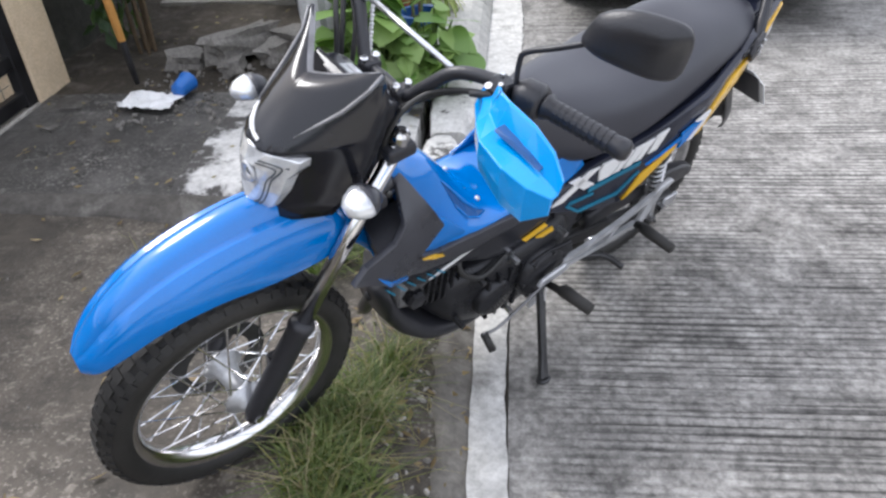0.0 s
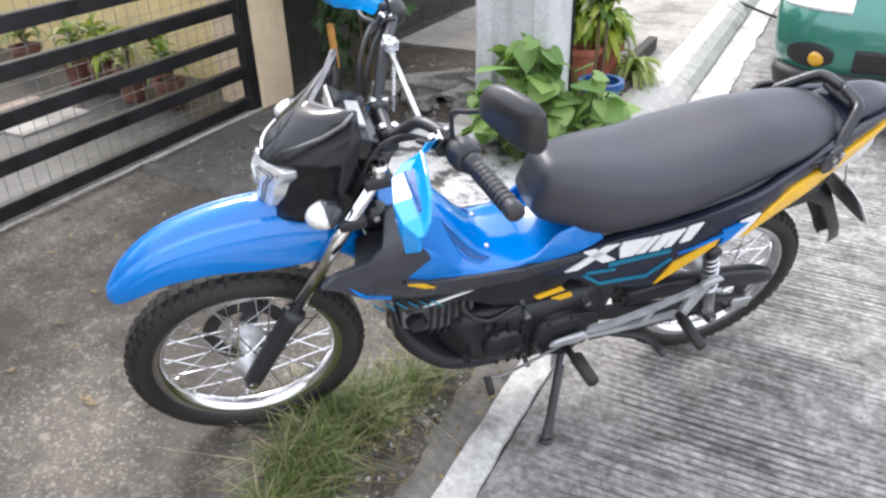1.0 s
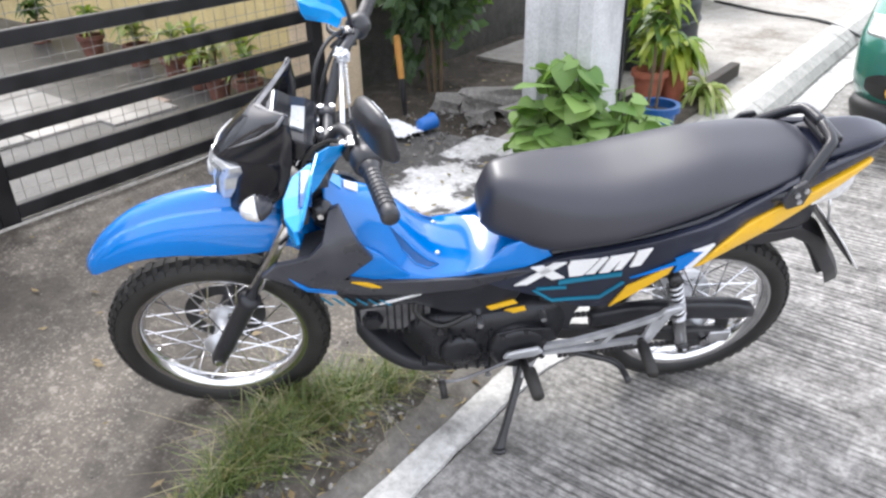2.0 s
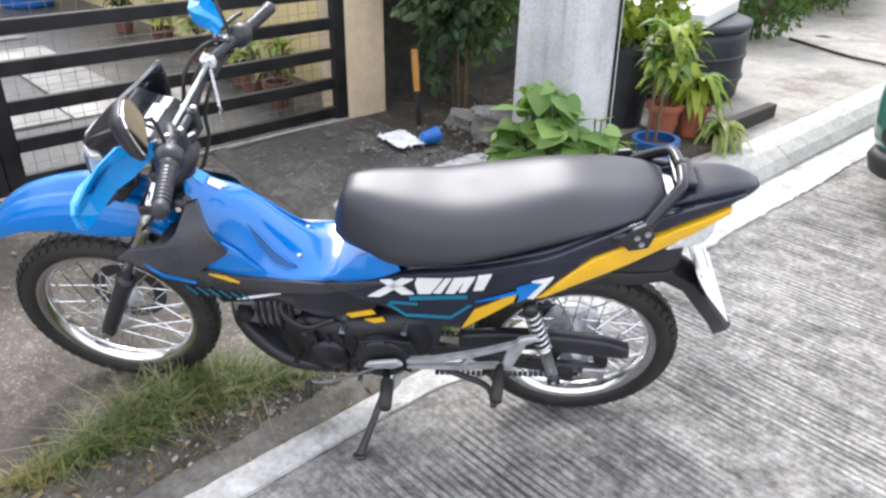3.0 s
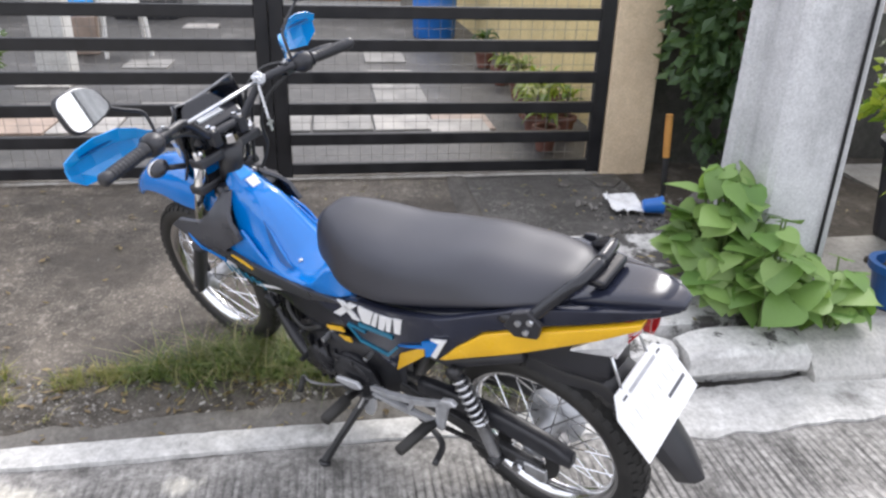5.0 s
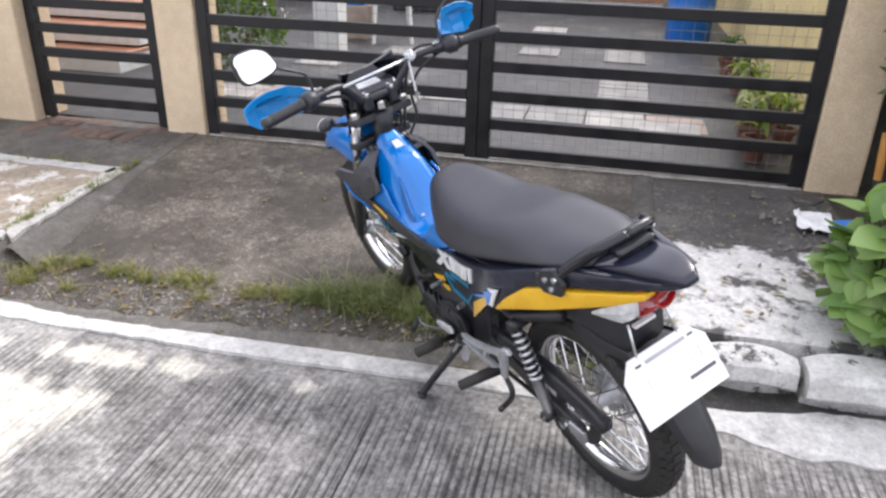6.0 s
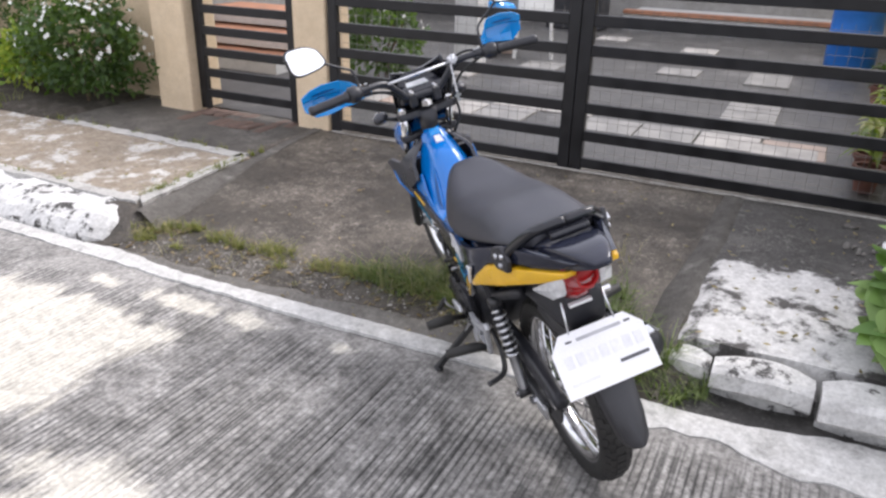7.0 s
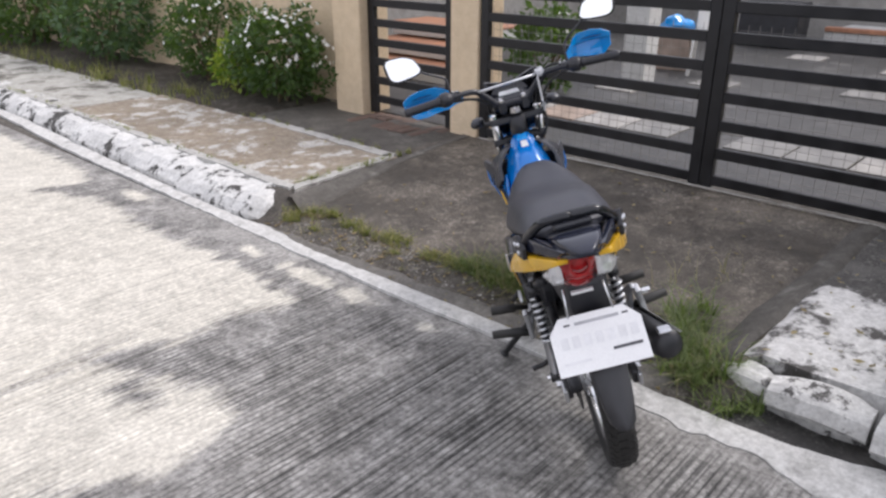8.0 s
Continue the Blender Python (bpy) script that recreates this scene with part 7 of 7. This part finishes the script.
# right-hand garden
shrub("shrub", -1.75, 7.0, 0.1, (0.4, 0.5, 0.42), 2000, 0.07, "leaf_mid", "light green shrub on the pale pavement", seed=21)
shrub("shrub", -2.0, 9.2, 0.1, (0.5, 1.1, 0.6), 2000, 0.09, "leaf_mid", "green shrub along the fence", seed=22)
shrub("shrub", 2.0, 16.0, 0.0, (4.0, 1.6, 1.4), 3600, 0.2, "leaf_dark", "broad dark green bush across the street's far end", seed=23)
pot("flower_pot", -0.47, 3.50, 0.12, 0.102, 0.18, "blue_pot", "blue plastic flower pot on the pavement", "pots by the pole")
strap_plant("potted_plant", -0.47, 3.49, 0.30, 46, 0.17, 0.05, "leaf_croton", "tall glossy green and yellow croton in the blue pot", 31, stem=0.50, arch=0.75, bare=0.55)
strap_plant("potted_plant", -0.50, 3.46, 0.29, 26, 0.15, 0.045, "leaf_mid", "thin-stemmed dark green plant in the blue pot", 32, stem=0.42, arch=0.7, bare=0.7)
bevel(tagged(part("stone_block", box(-0.86, -0.44, 3.66, 4.2, 0.10, 0.15), "soil"), "dark mossy concrete block under the clay pots", "block"), 0.015, 2)
pot("flower_pot", -0.70, 3.93, 0.15, 0.088, 0.19, "terracotta", "red clay flower pot on a dark block", "pots by the pole")
pot("flower_pot", -0.62, 4.08, 0.15, 0.085, 0.18, "terracotta", "red clay flower pot on a dark block", "pots by the pole")
strap_plant("potted_plant", -0.70, 3.93, 0.33, 70, 0.19, 0.055, "leaf_bright", "yellow-green croton in a clay pot", 33, stem=0.42, arch=0.8)
strap_plant("potted_plant", -0.62, 4.08, 0.32, 70, 0.2, 0.05, "leaf_bright", "yellow and cream leafy plant over a clay pot", 35, stem=0.14, arch=0.95)
strap_plant("potted_plant", -0.46, 4.10, 0.16, 46, 0.2, 0.03, "leaf_var", "cream-striped spider plant hanging over the kerb", 37, stem=0.08, arch=1.2)
strap_plant("potted_plant", -0.82, 4.24, 0.14, 100, 0.22, 0.05, "leaf_croton", "green croton with glossy leaves", 36, stem=0.55, arch=0.7)
pot("planter", -1.08, 4.05, 0.12, 0.2, 0.46, "black_pot", "large black plastic planter", "", 0.015)
shrub("shrub", -1.08, 4.05, 0.53, (0.28, 0.32, 0.3), 1200, 0.075, "leaf_bright", "bright green shrub with white flowers in a black planter", seed=41, flowers=60)
bevel(tagged(part("plank", box(-0.56, -0.50, 4.14, 4.86, 0.12, 0.205), "dark_wood"), "dark weathered wooden board lying on edge", "plank"), 0.006, 2)
drum = thing("water_drum", Matrix.Translation((-1.25, 4.95, 0.12)), "dark grey plastic water drum", "drum")
part("body", revolve([(0, 0), (0.37, 0), (0.39, 0.02), (0.40, 0.16), (0.40, 0.38), (0.39, 0.44), (0.0, 0.44)], 40, "z"), "black_pot", drum, smooth=True)
for z in (0.14, 0.28):
    part("hoop", revolve([(0.395, z - 0.015), (0.412, z - 0.008), (0.412, z + 0.008), (0.395, z + 0.015)], 40, "z", closed=True), "black_pot", drum, smooth=True)
part("lid", revolve([(0, 0.442), (0.40, 0.442), (0.415, 0.45), (0.415, 0.48), (0.39, 0.49), (0, 0.492)], 40, "z"), "black_pot", drum, smooth=True)
ob = part("board", box(-0.45, 0.45, -0.38, 0.38, 0, 0.085), "white_plastic")
ob.matrix_world = pose(-1.42, 4.82, 0.616, 0, 0, 14)
bevel(tagged(ob, "thick white foam board lying on the drum", "board"), 0.012, 2)
tagged(part("cable", tube(curve_pts([(-1.5, 7.2, 0.135), (-0.9, 6.9, 0.135), (-0.42, 6.75, 0.13), (0.1, 6.6, 0.01), (0.6, 6.5, 0.012)], 5), 0.012, 8), "hose"), "black cable lying across the pavement", "cable")

# verge grass along the gutter
rg = random.Random(77)


def tufts(n, x0, x1, y0, y1, zf, spread):
    return [(x, y, zf(x, y) - 0.004, spread) for x, y in ((rg.uniform(x0, x1), rg.uniform(y0, y1)) for _ in range(n))]


def clumps(spots, n):
    """Points scattered thickly round each middle, thinning outwards."""
    out = []
    for x, y, r in spots:
        for _ in range(int(n * (r / 0.08) ** 1.5)):
            a, q = rg.uniform(0, 6.283), r * rg.random() ** 0.8
            px_, py_ = x + math.cos(a) * q * 0.75, y + math.sin(a) * q * 1.3
            out.append((px_, py_, apron_z(px_, py_) - 0.004, 0.012))
    return out


LOW_CLUMPS = [(-0.27, -0.49, 0.07), (-0.37, -0.42, 0.08), (-0.43, -0.31, 0.05), (-0.39, -0.07, 0.075), (-0.36, 0.04, 0.04), (-0.40, 0.21, 0.10), (-0.37, 0.53, 0.07), (-0.38, 0.66, 0.08), (-0.30, 0.35, 0.03), (-0.24, -0.25, 0.03)]
HIGH_CLUMPS = [(-0.40, 0.80, 0.09), (-0.38, 0.93, 0.09), (-0.46, 0.98, 0.08), (-0.40, 1.09, 0.10), (-0.35, 1.21, 0.08), (-0.44, 1.20, 0.07), (-0.33, 1.33, 0.07), (-0.52, 1.10, 0.06)]
blades("grass_verge", clumps(LOW_CLUMPS, 26), "grass", "low yellow-green grass clumps between gutter and driveway", "stuff", (0.025, 0.085), 0.0024, 5, 1.3, 9)
blades("grass_verge", clumps(LOW_CLUMPS, 7), "straw", "dry straw in the low grass clumps", "stuff", (0.03, 0.10), 0.002, 6, 1.6, 5)
blades("grass_verge", clumps(HIGH_CLUMPS, 24), "weed", "dense dark green grass under the motorcycle", "stuff", (0.05, 0.17), 0.0028, 12, 1.4, 8)
blades("grass_verge", clumps(HIGH_CLUMPS, 9), "grass", "yellow-green grass under the motorcycle", "stuff", (0.05, 0.15), 0.0026, 13, 1.5, 6)
blades("grass_verge", clumps(HIGH_CLUMPS + [(-0.30, 1.36, 0.06)], 5), "straw", "long dry straw hanging out of the grass", "stuff", (0.08, 0.22), 0.0022, 7, 1.7, 6)
blades("grass_verge", tufts(14, -0.36, -0.16, -0.5, 1.75, apron_z, 0.02), "straw", "stray dry stalks on the dirt", "stuff", (0.04, 0.13), 0.002, 14, 1.9, 5)
GAP_CLUMPS = [(-0.33, 1.84, 0.08), (-0.22, 1.93, 0.08), (-0.27, 2.0, 0.07), (-0.43, 1.80, 0.08), (-0.38, 1.93, 0.07), (-0.55, 1.80, 0.07), (-0.60, 1.72, 0.05), (-0.72, 1.78, 0.04)]
blades("grass_verge", clumps(GAP_CLUMPS, 20), "weed", "green weeds in the gap of the broken kerb", "stuff", (0.05, 0.2), 0.003, 8, 1.4, 8)
blades("grass_verge", clumps(GAP_CLUMPS[:5], 8), "straw", "dry stalks in the gap of the broken kerb", "stuff", (0.05, 0.16), 0.0022, 18, 1.6, 6)
blades("grass_verge", tufts(16, -0.30, -0.14, 2.0, 2.2, lambda x, y: -0.006, 0.03), "weed", "green weeds in the gap of the broken kerb", "stuff", (0.04, 0.14), 0.004, 15, 1.5, 9)
blades("grass_verge", tufts(16, -1.25, -0.6, 1.5, 1.8, apron_z, 0.02), "straw", "thin brown stalks standing on the driveway", "stuff", (0.05, 0.2), 0.0016, 16, 1.0, 3)
blades("grass_verge", tufts(40, -1.5, -0.45, -0.74, -0.70, lambda x, y: 0.12, 0.02) + tufts(22, -1.42, -1.34, -2.6, -0.8, lambda x, y: 0.12, 0.03) + tufts(40, -0.46, -0.42, -6, -0.7, lambda x, y: 0.12, 0.02), "grass", "low grass in the joints of the pavement slab", "stuff", (0.02, 0.07), 0.0025, 9, 1.1, 12)
blades("grass_verge", tufts(60, -1.6, -1.2, -9, -2.9, lambda x, y: 0.12, 0.08), "grass", "ragged grass under the hedge", "stuff", (0.06, 0.2), 0.004, 10, 0.9, 14)


def litter(name, n, spots, label, seed):
    """Dry curled leaves and bits, past counting."""
    rnd = random.Random(seed)
    verts, faces = [], []
    for _ in range(n):
        (xa, xb), (ya, yb), zf = rnd.choice(spots)
        x, y = rnd.uniform(xa, xb), rnd.uniform(ya, yb)
        s, a = rnd.uniform(0.008, 0.026), rnd.uniform(0, 6.283)
        c_, s_ = math.cos(a), math.sin(a)
        w = s * rnd.uniform(0.25, 0.5)
        k = len(verts)
        z = zf(x, y) + 0.007
        for u, v, h in ((-s, 0, 0.004), (0, w, rnd.uniform(0, 0.008)), (s, 0, 0.006), (0, -w, rnd.uniform(0, 0.008))):
            verts.append((x + u * c_ - v * s_, y + u * s_ + v * c_, z + h))
        faces.append((k, k + 1, k + 2, k + 3))
    me = bpy.data.meshes.new(name)
    me.from_pydata(verts, [], faces)
    me.materials.append(M["dry_leaf"])
    return tagged(new(name, me), label, "litter", kind="stuff")


litter("leaf_litter", 760, [((-0.46, -0.12), (-0.55, 1.95), apron_z)] * 4 + [((-2.1, -0.4), (-0.4, 2.0), apron_z), ((-0.44, -0.14), (-6.0, -0.62), lambda x, y: -0.005), ((-1.3, -0.5), (-4.0, -0.8), lambda x, y: 0.128)], "dry brown leaf litter along the gutter and driveway", 91)
litter("leaf_litter", 160, [((-2.1, -1.2), (2.1, 2.9), lambda x, y: 0.118), ((-1.1, -0.4), (2.1, 2.9), lambda x, y: 0.132), ((-2.2, -1.3), (3.0, 4.2), lambda x, y: 0.11)], "dry brown leaf litter beside the gate pillar", 92)


def stones(name, n, area, zf, size, label, seed, material="stone"):
    """Loose chips, past counting."""
    rnd = random.Random(seed)
    bm = bmesh.new()
    for _ in range(n):
        x, y = rnd.uniform(*area[0]), rnd.uniform(*area[1])
        s = rnd.uniform(*size)
        k = bmesh.ops.create_icosphere(bm, subdivisions=1, radius=s)["verts"]
        m_ = Matrix.Translation((x, y, zf(x, y) + s * 0.2)) @ Euler((rnd.random() * 3, rnd.random() * 3, rnd.random() * 3)).to_matrix().to_4x4() @ Matrix.Diagonal((1, rnd.uniform(0.5, 0.9), rnd.uniform(0.35, 0.7), 1))
        for v in k:
            v.co = m_ @ (v.co * rnd.uniform(0.8, 1.15))
    return tagged(part(name, bm, material), label, "gravel", kind="stuff")


stones("gravel", 420, ((-0.48, -0.09), (-0.55, 2.0)), apron_z, (0.003, 0.015), "grey gravel chips along the gutter", 3)
stones("gravel", 70, ((-0.34, -0.17), (0.75, 1.5)), apron_z, (0.006, 0.015), "pale pebbles beside the grass", 6, "pale_stone")
stones("gravel", 60, ((-0.38, -0.16), (-0.5, 0.75)), apron_z, (0.004, 0.011), "pale pebbles along the gutter", 7, "pale_stone")
stones("gravel", 120, ((-1.75, -1.2), (2.6, 3.3)), lambda x, y: 0.12, (0.004, 0.02), "loose stone chips beside the pillar", 4)
stones("gravel", 160, ((-2.1, -0.5), (-0.6, 1.9)), apron_z, (0.002, 0.006), "small pale chips scattered on the driveway", 5)
for k, (x, y, z, sx, sy, sz, turn) in enumerate(((-1.36, 3.46, 0.185, 0.20, 0.065, 0.06, 62), (-1.16, 3.44, 0.15, 0.15, 0.055, 0.045, 78), (-1.62, 3.34, 0.14, 0.08, 0.06, 0.04, 10), (-1.36, 3.26, 0.135, 0.07, 0.05, 0.035, 100), (-1.10, 3.52, 0.16, 0.12, 0.08, 0.06, 140))):
    bm = bmesh.new()
    bmesh.ops.create_cube(bm, size=2.0)
    bmesh.ops.subdivide_edges(bm, edges=bm.edges[:], cuts=3, use_grid_fill=True)
    for v in bm.verts:
        p = v.co * (1 + 0.35 * noise.noise(v.co * 1.1 + Vector((k * 3.3, 0, 0)))) + 0.12 * noise.noise_vector(v.co * 2.3 + Vector((k, 0, 0)))
        v.co = Vector((p.x * sx, p.y * sy, p.z * sz))
    ob = part("rubble_stone", bm, "stone")
    ob.matrix_world = pose(x, y, z, 6 * (k % 3) - 6, 5, turn)
    tagged(ob, "rough grey lump of broken concrete on dark soil", "stone", "rubble by the pillar")

# tool and litter by the pillar
tool = thing("garden_tool", pose(-1.80, 3.15, 0.07, 3, -2, 0), "short tool with an orange wooden handle, standing in dark soil", "tool")
part("shaft", tube([(0, 0, 0), (0, 0, 0.12), (0, 0, 0.25)], 0.014, 10, radii=[0.01, 0.016, 0.017]), "steel_dark", tool, "grey steel socket")
part("handle", tube([(0, 0, 0.24), (0, 0, 0.36), (0, 0, 0.47)], 0.019, 12, radii=[0.018, 0.02, 0.019]), "wood_handle", tool, "orange wooden handle")
bm = bmesh.new()
bmesh.ops.create_grid(bm, x_segments=16, y_segments=12, size=0.1)
for v in bm.verts:
    n1 = noise.noise((v.co.x * 16, v.co.y * 16, 2))
    v.co = Vector((v.co.x * 1.25 + 0.03 * n1, v.co.y * 0.9 + 0.03 * noise.noise((v.co.x * 13, v.co.y * 13, 7)), 0.025 + 0.035 * abs(noise.noise((v.co.x * 22, v.co.y * 22, 5))) + 0.012 * n1))
bag = part("plastic_bag", bm, "bag", smooth=False)
bag.modifiers.new("thickness", "SOLIDIFY").thickness = 0.002
bag.location = (-1.60, 2.85, 0.11)
tagged(bag, "crumpled white plastic bag on dark concrete", "litter")
can = thing("plastic_cup", pose(-1.49, 2.90, 0.158, 84, 0, 170), "small blue plastic cup lying beside a bag", "litter")
part("body", revolve([(0, 0), (0.03, 0), (0.034, 0.008), (0.042, 0.09), (0.045, 0.092), (0.045, 0.098), (0.039, 0.098), (0.031, 0.01), (0, 0.01)], 20, "z"), "blue_drum", can, smooth=True)
part("content", revolve([(0, 0.08), (0.037, 0.08), (0.036, 0.07), (0, 0.07)], 16, "z"), "soil", can, "dry earth filling")

# ---- yard things ----
for k, (x, y, r) in enumerate(((-2.60, 2.70, 0.085), (-2.90, 2.71, 0.09), (-2.86, 2.90, 0.075), (-3.18, 2.78, 0.09), (-3.46, 2.80, 0.09), (-3.48, 2.98, 0.085), (-4.02, 2.88, 0.095), (-4.6, 2.86, 0.1), (-5.4, 2.86, 0.1))):
    pot("flower_pot", x, y, 0.12, r * 0.9, 0.155, "clay_dark", "dull red clay pot along the yellow wall", "pots along the yard wall")
    strap_plant("potted_plant", x, y, 0.255, (12, 18, 16, 46, 30, 20, 34, 34, 34)[k], 0.20, 0.045, ("leaf_croton", "leaf_var", "leaf_bright", "leaf_bright", "leaf_var", "leaf_bright", "leaf_var", "leaf_croton", "leaf_mid")[k], "leafy yellow-green potted plant along the yellow wall", 50 + k, stem=0.18)
bd = thing("blue_drum", Matrix.Translation((-7.3, 2.62, 0.12)), "tall blue plastic drum in the yard", "drum")
part("body", revolve([(0, 0), (0.23, 0), (0.25, 0.03), (0.26, 0.3), (0.272, 0.32), (0.26, 0.34), (0.26, 0.6), (0.272, 0.62), (0.26, 0.64), (0.25, 0.9), (0, 0.92)], 32, "z"), "blue_drum", bd, smooth=True)
chair = thing("plastic_chair", pose(-6.1, -0.62, 0.12, 0, 0, 20), "white plastic garden chair in the yard", "chair")
bevel(part("seat", box(-0.2, 0.2, -0.2, 0.2, 0.40, 0.43), "white_plastic", chair), 0.01, 2)
bevel(part("backrest", box(-0.22, -0.19, -0.2, 0.2, 0.43, 0.82), "white_plastic", chair), 0.01, 2)
for sx in (-0.18, 0.18):
    for sy in (-0.18, 0.18):
        part("leg", tube([(sx * 1.15, sy * 1.15, 0), (sx, sy, 0.41)], 0.02, 8), "white_plastic", chair)
carton = thing("carton", pose(-6.2, -1.1, 0.12, 0, 0, 12), "beige box standing on the yard floor", "box")
bevel(part("body", box(-0.16, 0.16, -0.2, 0.2, 0, 0.36), "tile_pink", carton), 0.008, 1)
bm = bmesh.new()
bmesh.ops.create_icosphere(bm, subdivisions=3, radius=0.18)
for v in bm.verts:
    v.co *= 1 + 0.35 * noise.noise(v.co * 9)
    v.co.z *= 0.75
ob = part("cloth", bm, "sky_blue")
ob.location = (-6.2, -1.1, 0.58)
tagged(ob, "bundle of light blue cloth lying on a beige box", "cloth")
shrub("shrub", -4.0, -1.35, 0.12, (0.35, 0.4, 0.4), 900, 0.09, "leaf_mid", "green shrub with pale flowers behind the gate", seed=61, flowers=24)
cab = thing("storage_box", Matrix.Translation((-9.0, -1.0, 0.12)), "dark box standing against the porch", "box")
bevel(part("body", box(-0.25, 0.25, -0.4, 0.4, 0, 0.6), "black_pot", cab), 0.02, 2)

# ---- the parked car ----
CX, CY = 1.06, 4.02


def plan_ring(z, hw, front, back, rf, rb, n=7):
    """A rounded plan outline of the car at one height, front towards -y."""
    pts = []
    for cx, cy, a0, rx in ((hw - rf, front + rf * 0.7, -90, rf), (hw - rb, back - rb, 0, rb), (-hw + rb, back - rb, 90, rb), (-hw + rf, front + rf * 0.7, 180, rf)):
        for k in range(n):
            a = radians(a0 + 90 * k / (n - 1))
            fy = 0.7 if cy < 1 else 1.0
            pts.append((cx + rx * math.cos(a), cy + rx * fy * math.sin(a), z))
    return pts


car = thing("car", Matrix.Translation((CX, CY, 0)), "dark green parked car with a black bumper lip", "car")
part("body", loft([plan_ring(*r) for r in ((0.27, 0.76, 0.06, 4.1, 0.3, 0.25), (0.30, 0.80, 0.02, 4.15, 0.3, 0.25), (0.40, 0.83, 0.0, 4.18, 0.32, 0.25), (0.52, 0.835, 0.0, 4.18, 0.32, 0.25), (0.60, 0.835, 0.03, 4.17, 0.33, 0.25), (0.64, 0.83, 0.07, 4.15, 0.34, 0.25), (0.74, 0.815, 0.12, 4.1, 0.36, 0.25), (0.80, 0.79, 0.2, 4.05, 0.38, 0.25), (0.90, 0.77, 0.95, 4.0, 0.2, 0.25))]), "car_paint", car, "dark green painted body", True)
part("cabin", loft([plan_ring(*r) for r in ((0.89, 0.74, 1.0, 3.9, 0.15, 0.2), (1.15, 0.66, 1.45, 3.6, 0.15, 0.2), (1.36, 0.56, 1.8, 3.3, 0.15, 0.2), (1.40, 0.48, 1.9, 3.2, 0.15, 0.2))]), "car_glass", car, "tinted windows and roof", True)
part("bumper_lip", loft([plan_ring(*r) for r in ((0.17, 0.74, 0.10, 1.0, 0.3, 0.05), (0.20, 0.80, 0.0, 1.0, 0.3, 0.05), (0.27, 0.815, -0.015, 1.0, 0.3, 0.05), (0.305, 0.80, 0.005, 1.0, 0.3, 0.05))]), "car_black", car, "black lower bumper lip", True)
part("underbody", box(-0.7, 0.7, 0.3, 3.9, 0.18, 0.3), "car_black", car)


def nose_y(x, z):
    """How far back the car's front skin lies at a place across it."""
    zs = [0.27, 0.30, 0.40, 0.52, 0.60, 0.64, 0.74, 0.80]
    hw, fy, rf = [lerp(z, zs, v) for v in ((0.76, 0.80, 0.83, 0.835, 0.835, 0.83, 0.815, 0.79), (0.06, 0.02, 0.0, 0.0, 0.03, 0.07, 0.12, 0.2), (0.3, 0.3, 0.32, 0.32, 0.33, 0.34, 0.36, 0.38))]
    q = min(1.0, max(0.0, abs(x) - (hw - rf)) / rf)
    return fy + 0.7 * rf * (1 - math.sqrt(1 - q * q))


def nose_panel(xa, xb, low, high, proud, n=14):
    """A plate that follows the car's rounded front; low and high give its edges by the share across."""
    rows = []
    for k in range(n + 1):
        f = k / n
        x, a, b = xa + (xb - xa) * f, low(f), high(f)
        zs = [a + (b - a) * g for g in (0, 0.15, 0.4, 0.6, 0.85, 1.0)]
        rows.append([(x, nose_y(x, z) - proud * (0.4 if g in (0, 5) else 1.0), z) for g, z in enumerate(zs)] + [(x, nose_y(x, z) + 0.02, z) for z in reversed(zs)])
    bm = loft(rows)
    bmesh.ops.recalc_face_normals(bm, faces=bm.faces)
    return bm


part("grille", nose_panel(-0.44, 0.44, lambda f: 0.315, lambda f: 0.43, 0.006, 20), "car_black", car, "black lower grille opening")
num = bevel(part("number_plate", box(-0.295, 0.095, -0.028, -0.012, 0.385, 0.525), "plate", car, "white number plate with dark bars"), 0.004, 1)
for k in range(6):
    x = -0.255 + 0.058 * k + (0.02 if k > 2 else 0)
    part("print_bar", box(x, x + 0.036, -0.031, -0.0275, 0.43, 0.50), "print", num)
for s in (1, -1):
    part("fog_recess", nose_panel(s * 0.745, s * 0.53, lambda f: 0.385 - 0.062 * math.sin(math.pi * (0.06 + 0.88 * f)) ** 0.5, lambda f: 0.385 + 0.06 * math.sin(math.pi * (0.06 + 0.88 * f)) ** 0.5, 0.005), "car_black", car, "black fog lamp recess")
    part("fog_lamp", revolve([(0, -0.014), (0.026, -0.012), (0.038, -0.004), (0.038, 0.03), (0, 0.03)], 24, "y", (s * 0.605, nose_y(0.605, 0.37) - 0.004, 0.37)), "amber", car, "round amber fog lamp", True)
    part("headlight", nose_panel(s * 0.80, s * 0.49, lambda f: 0.60 - 0.012 * f, lambda f: 0.70 - 0.02 * (1 - f), 0.007), "clear_lens", car, "clear headlight", True)
    part("vent_slot", nose_panel(s * 0.30, s * 0.06, lambda f: 0.60, lambda f: 0.66, 0.004, 6), "car_black", car, "black upper grille slot")
    for yy in (0.78, 3.25):
        w = part("wheel", revolve([(0.0, -0.06), (0.17, -0.06), (0.18, -0.08), (0.26, -0.09), (0.29, -0.07), (0.29, 0.07), (0.26, 0.09), (0, 0.09)], 32, "x", (s * 0.73, yy, 0.29)), "rubber", car, smooth=True)
        part("hub_cap", revolve([(0, 0.1), (0.06, 0.1), (0.16, 0.085), (0.175, 0.06), (0, 0.06)] if s > 0 else [(0, -0.1), (0.06, -0.1), (0.16, -0.085), (0.175, -0.06), (0, -0.06)], 24, "x", (s * 0.73, yy, 0.29)), "alloy", w, smooth=True)
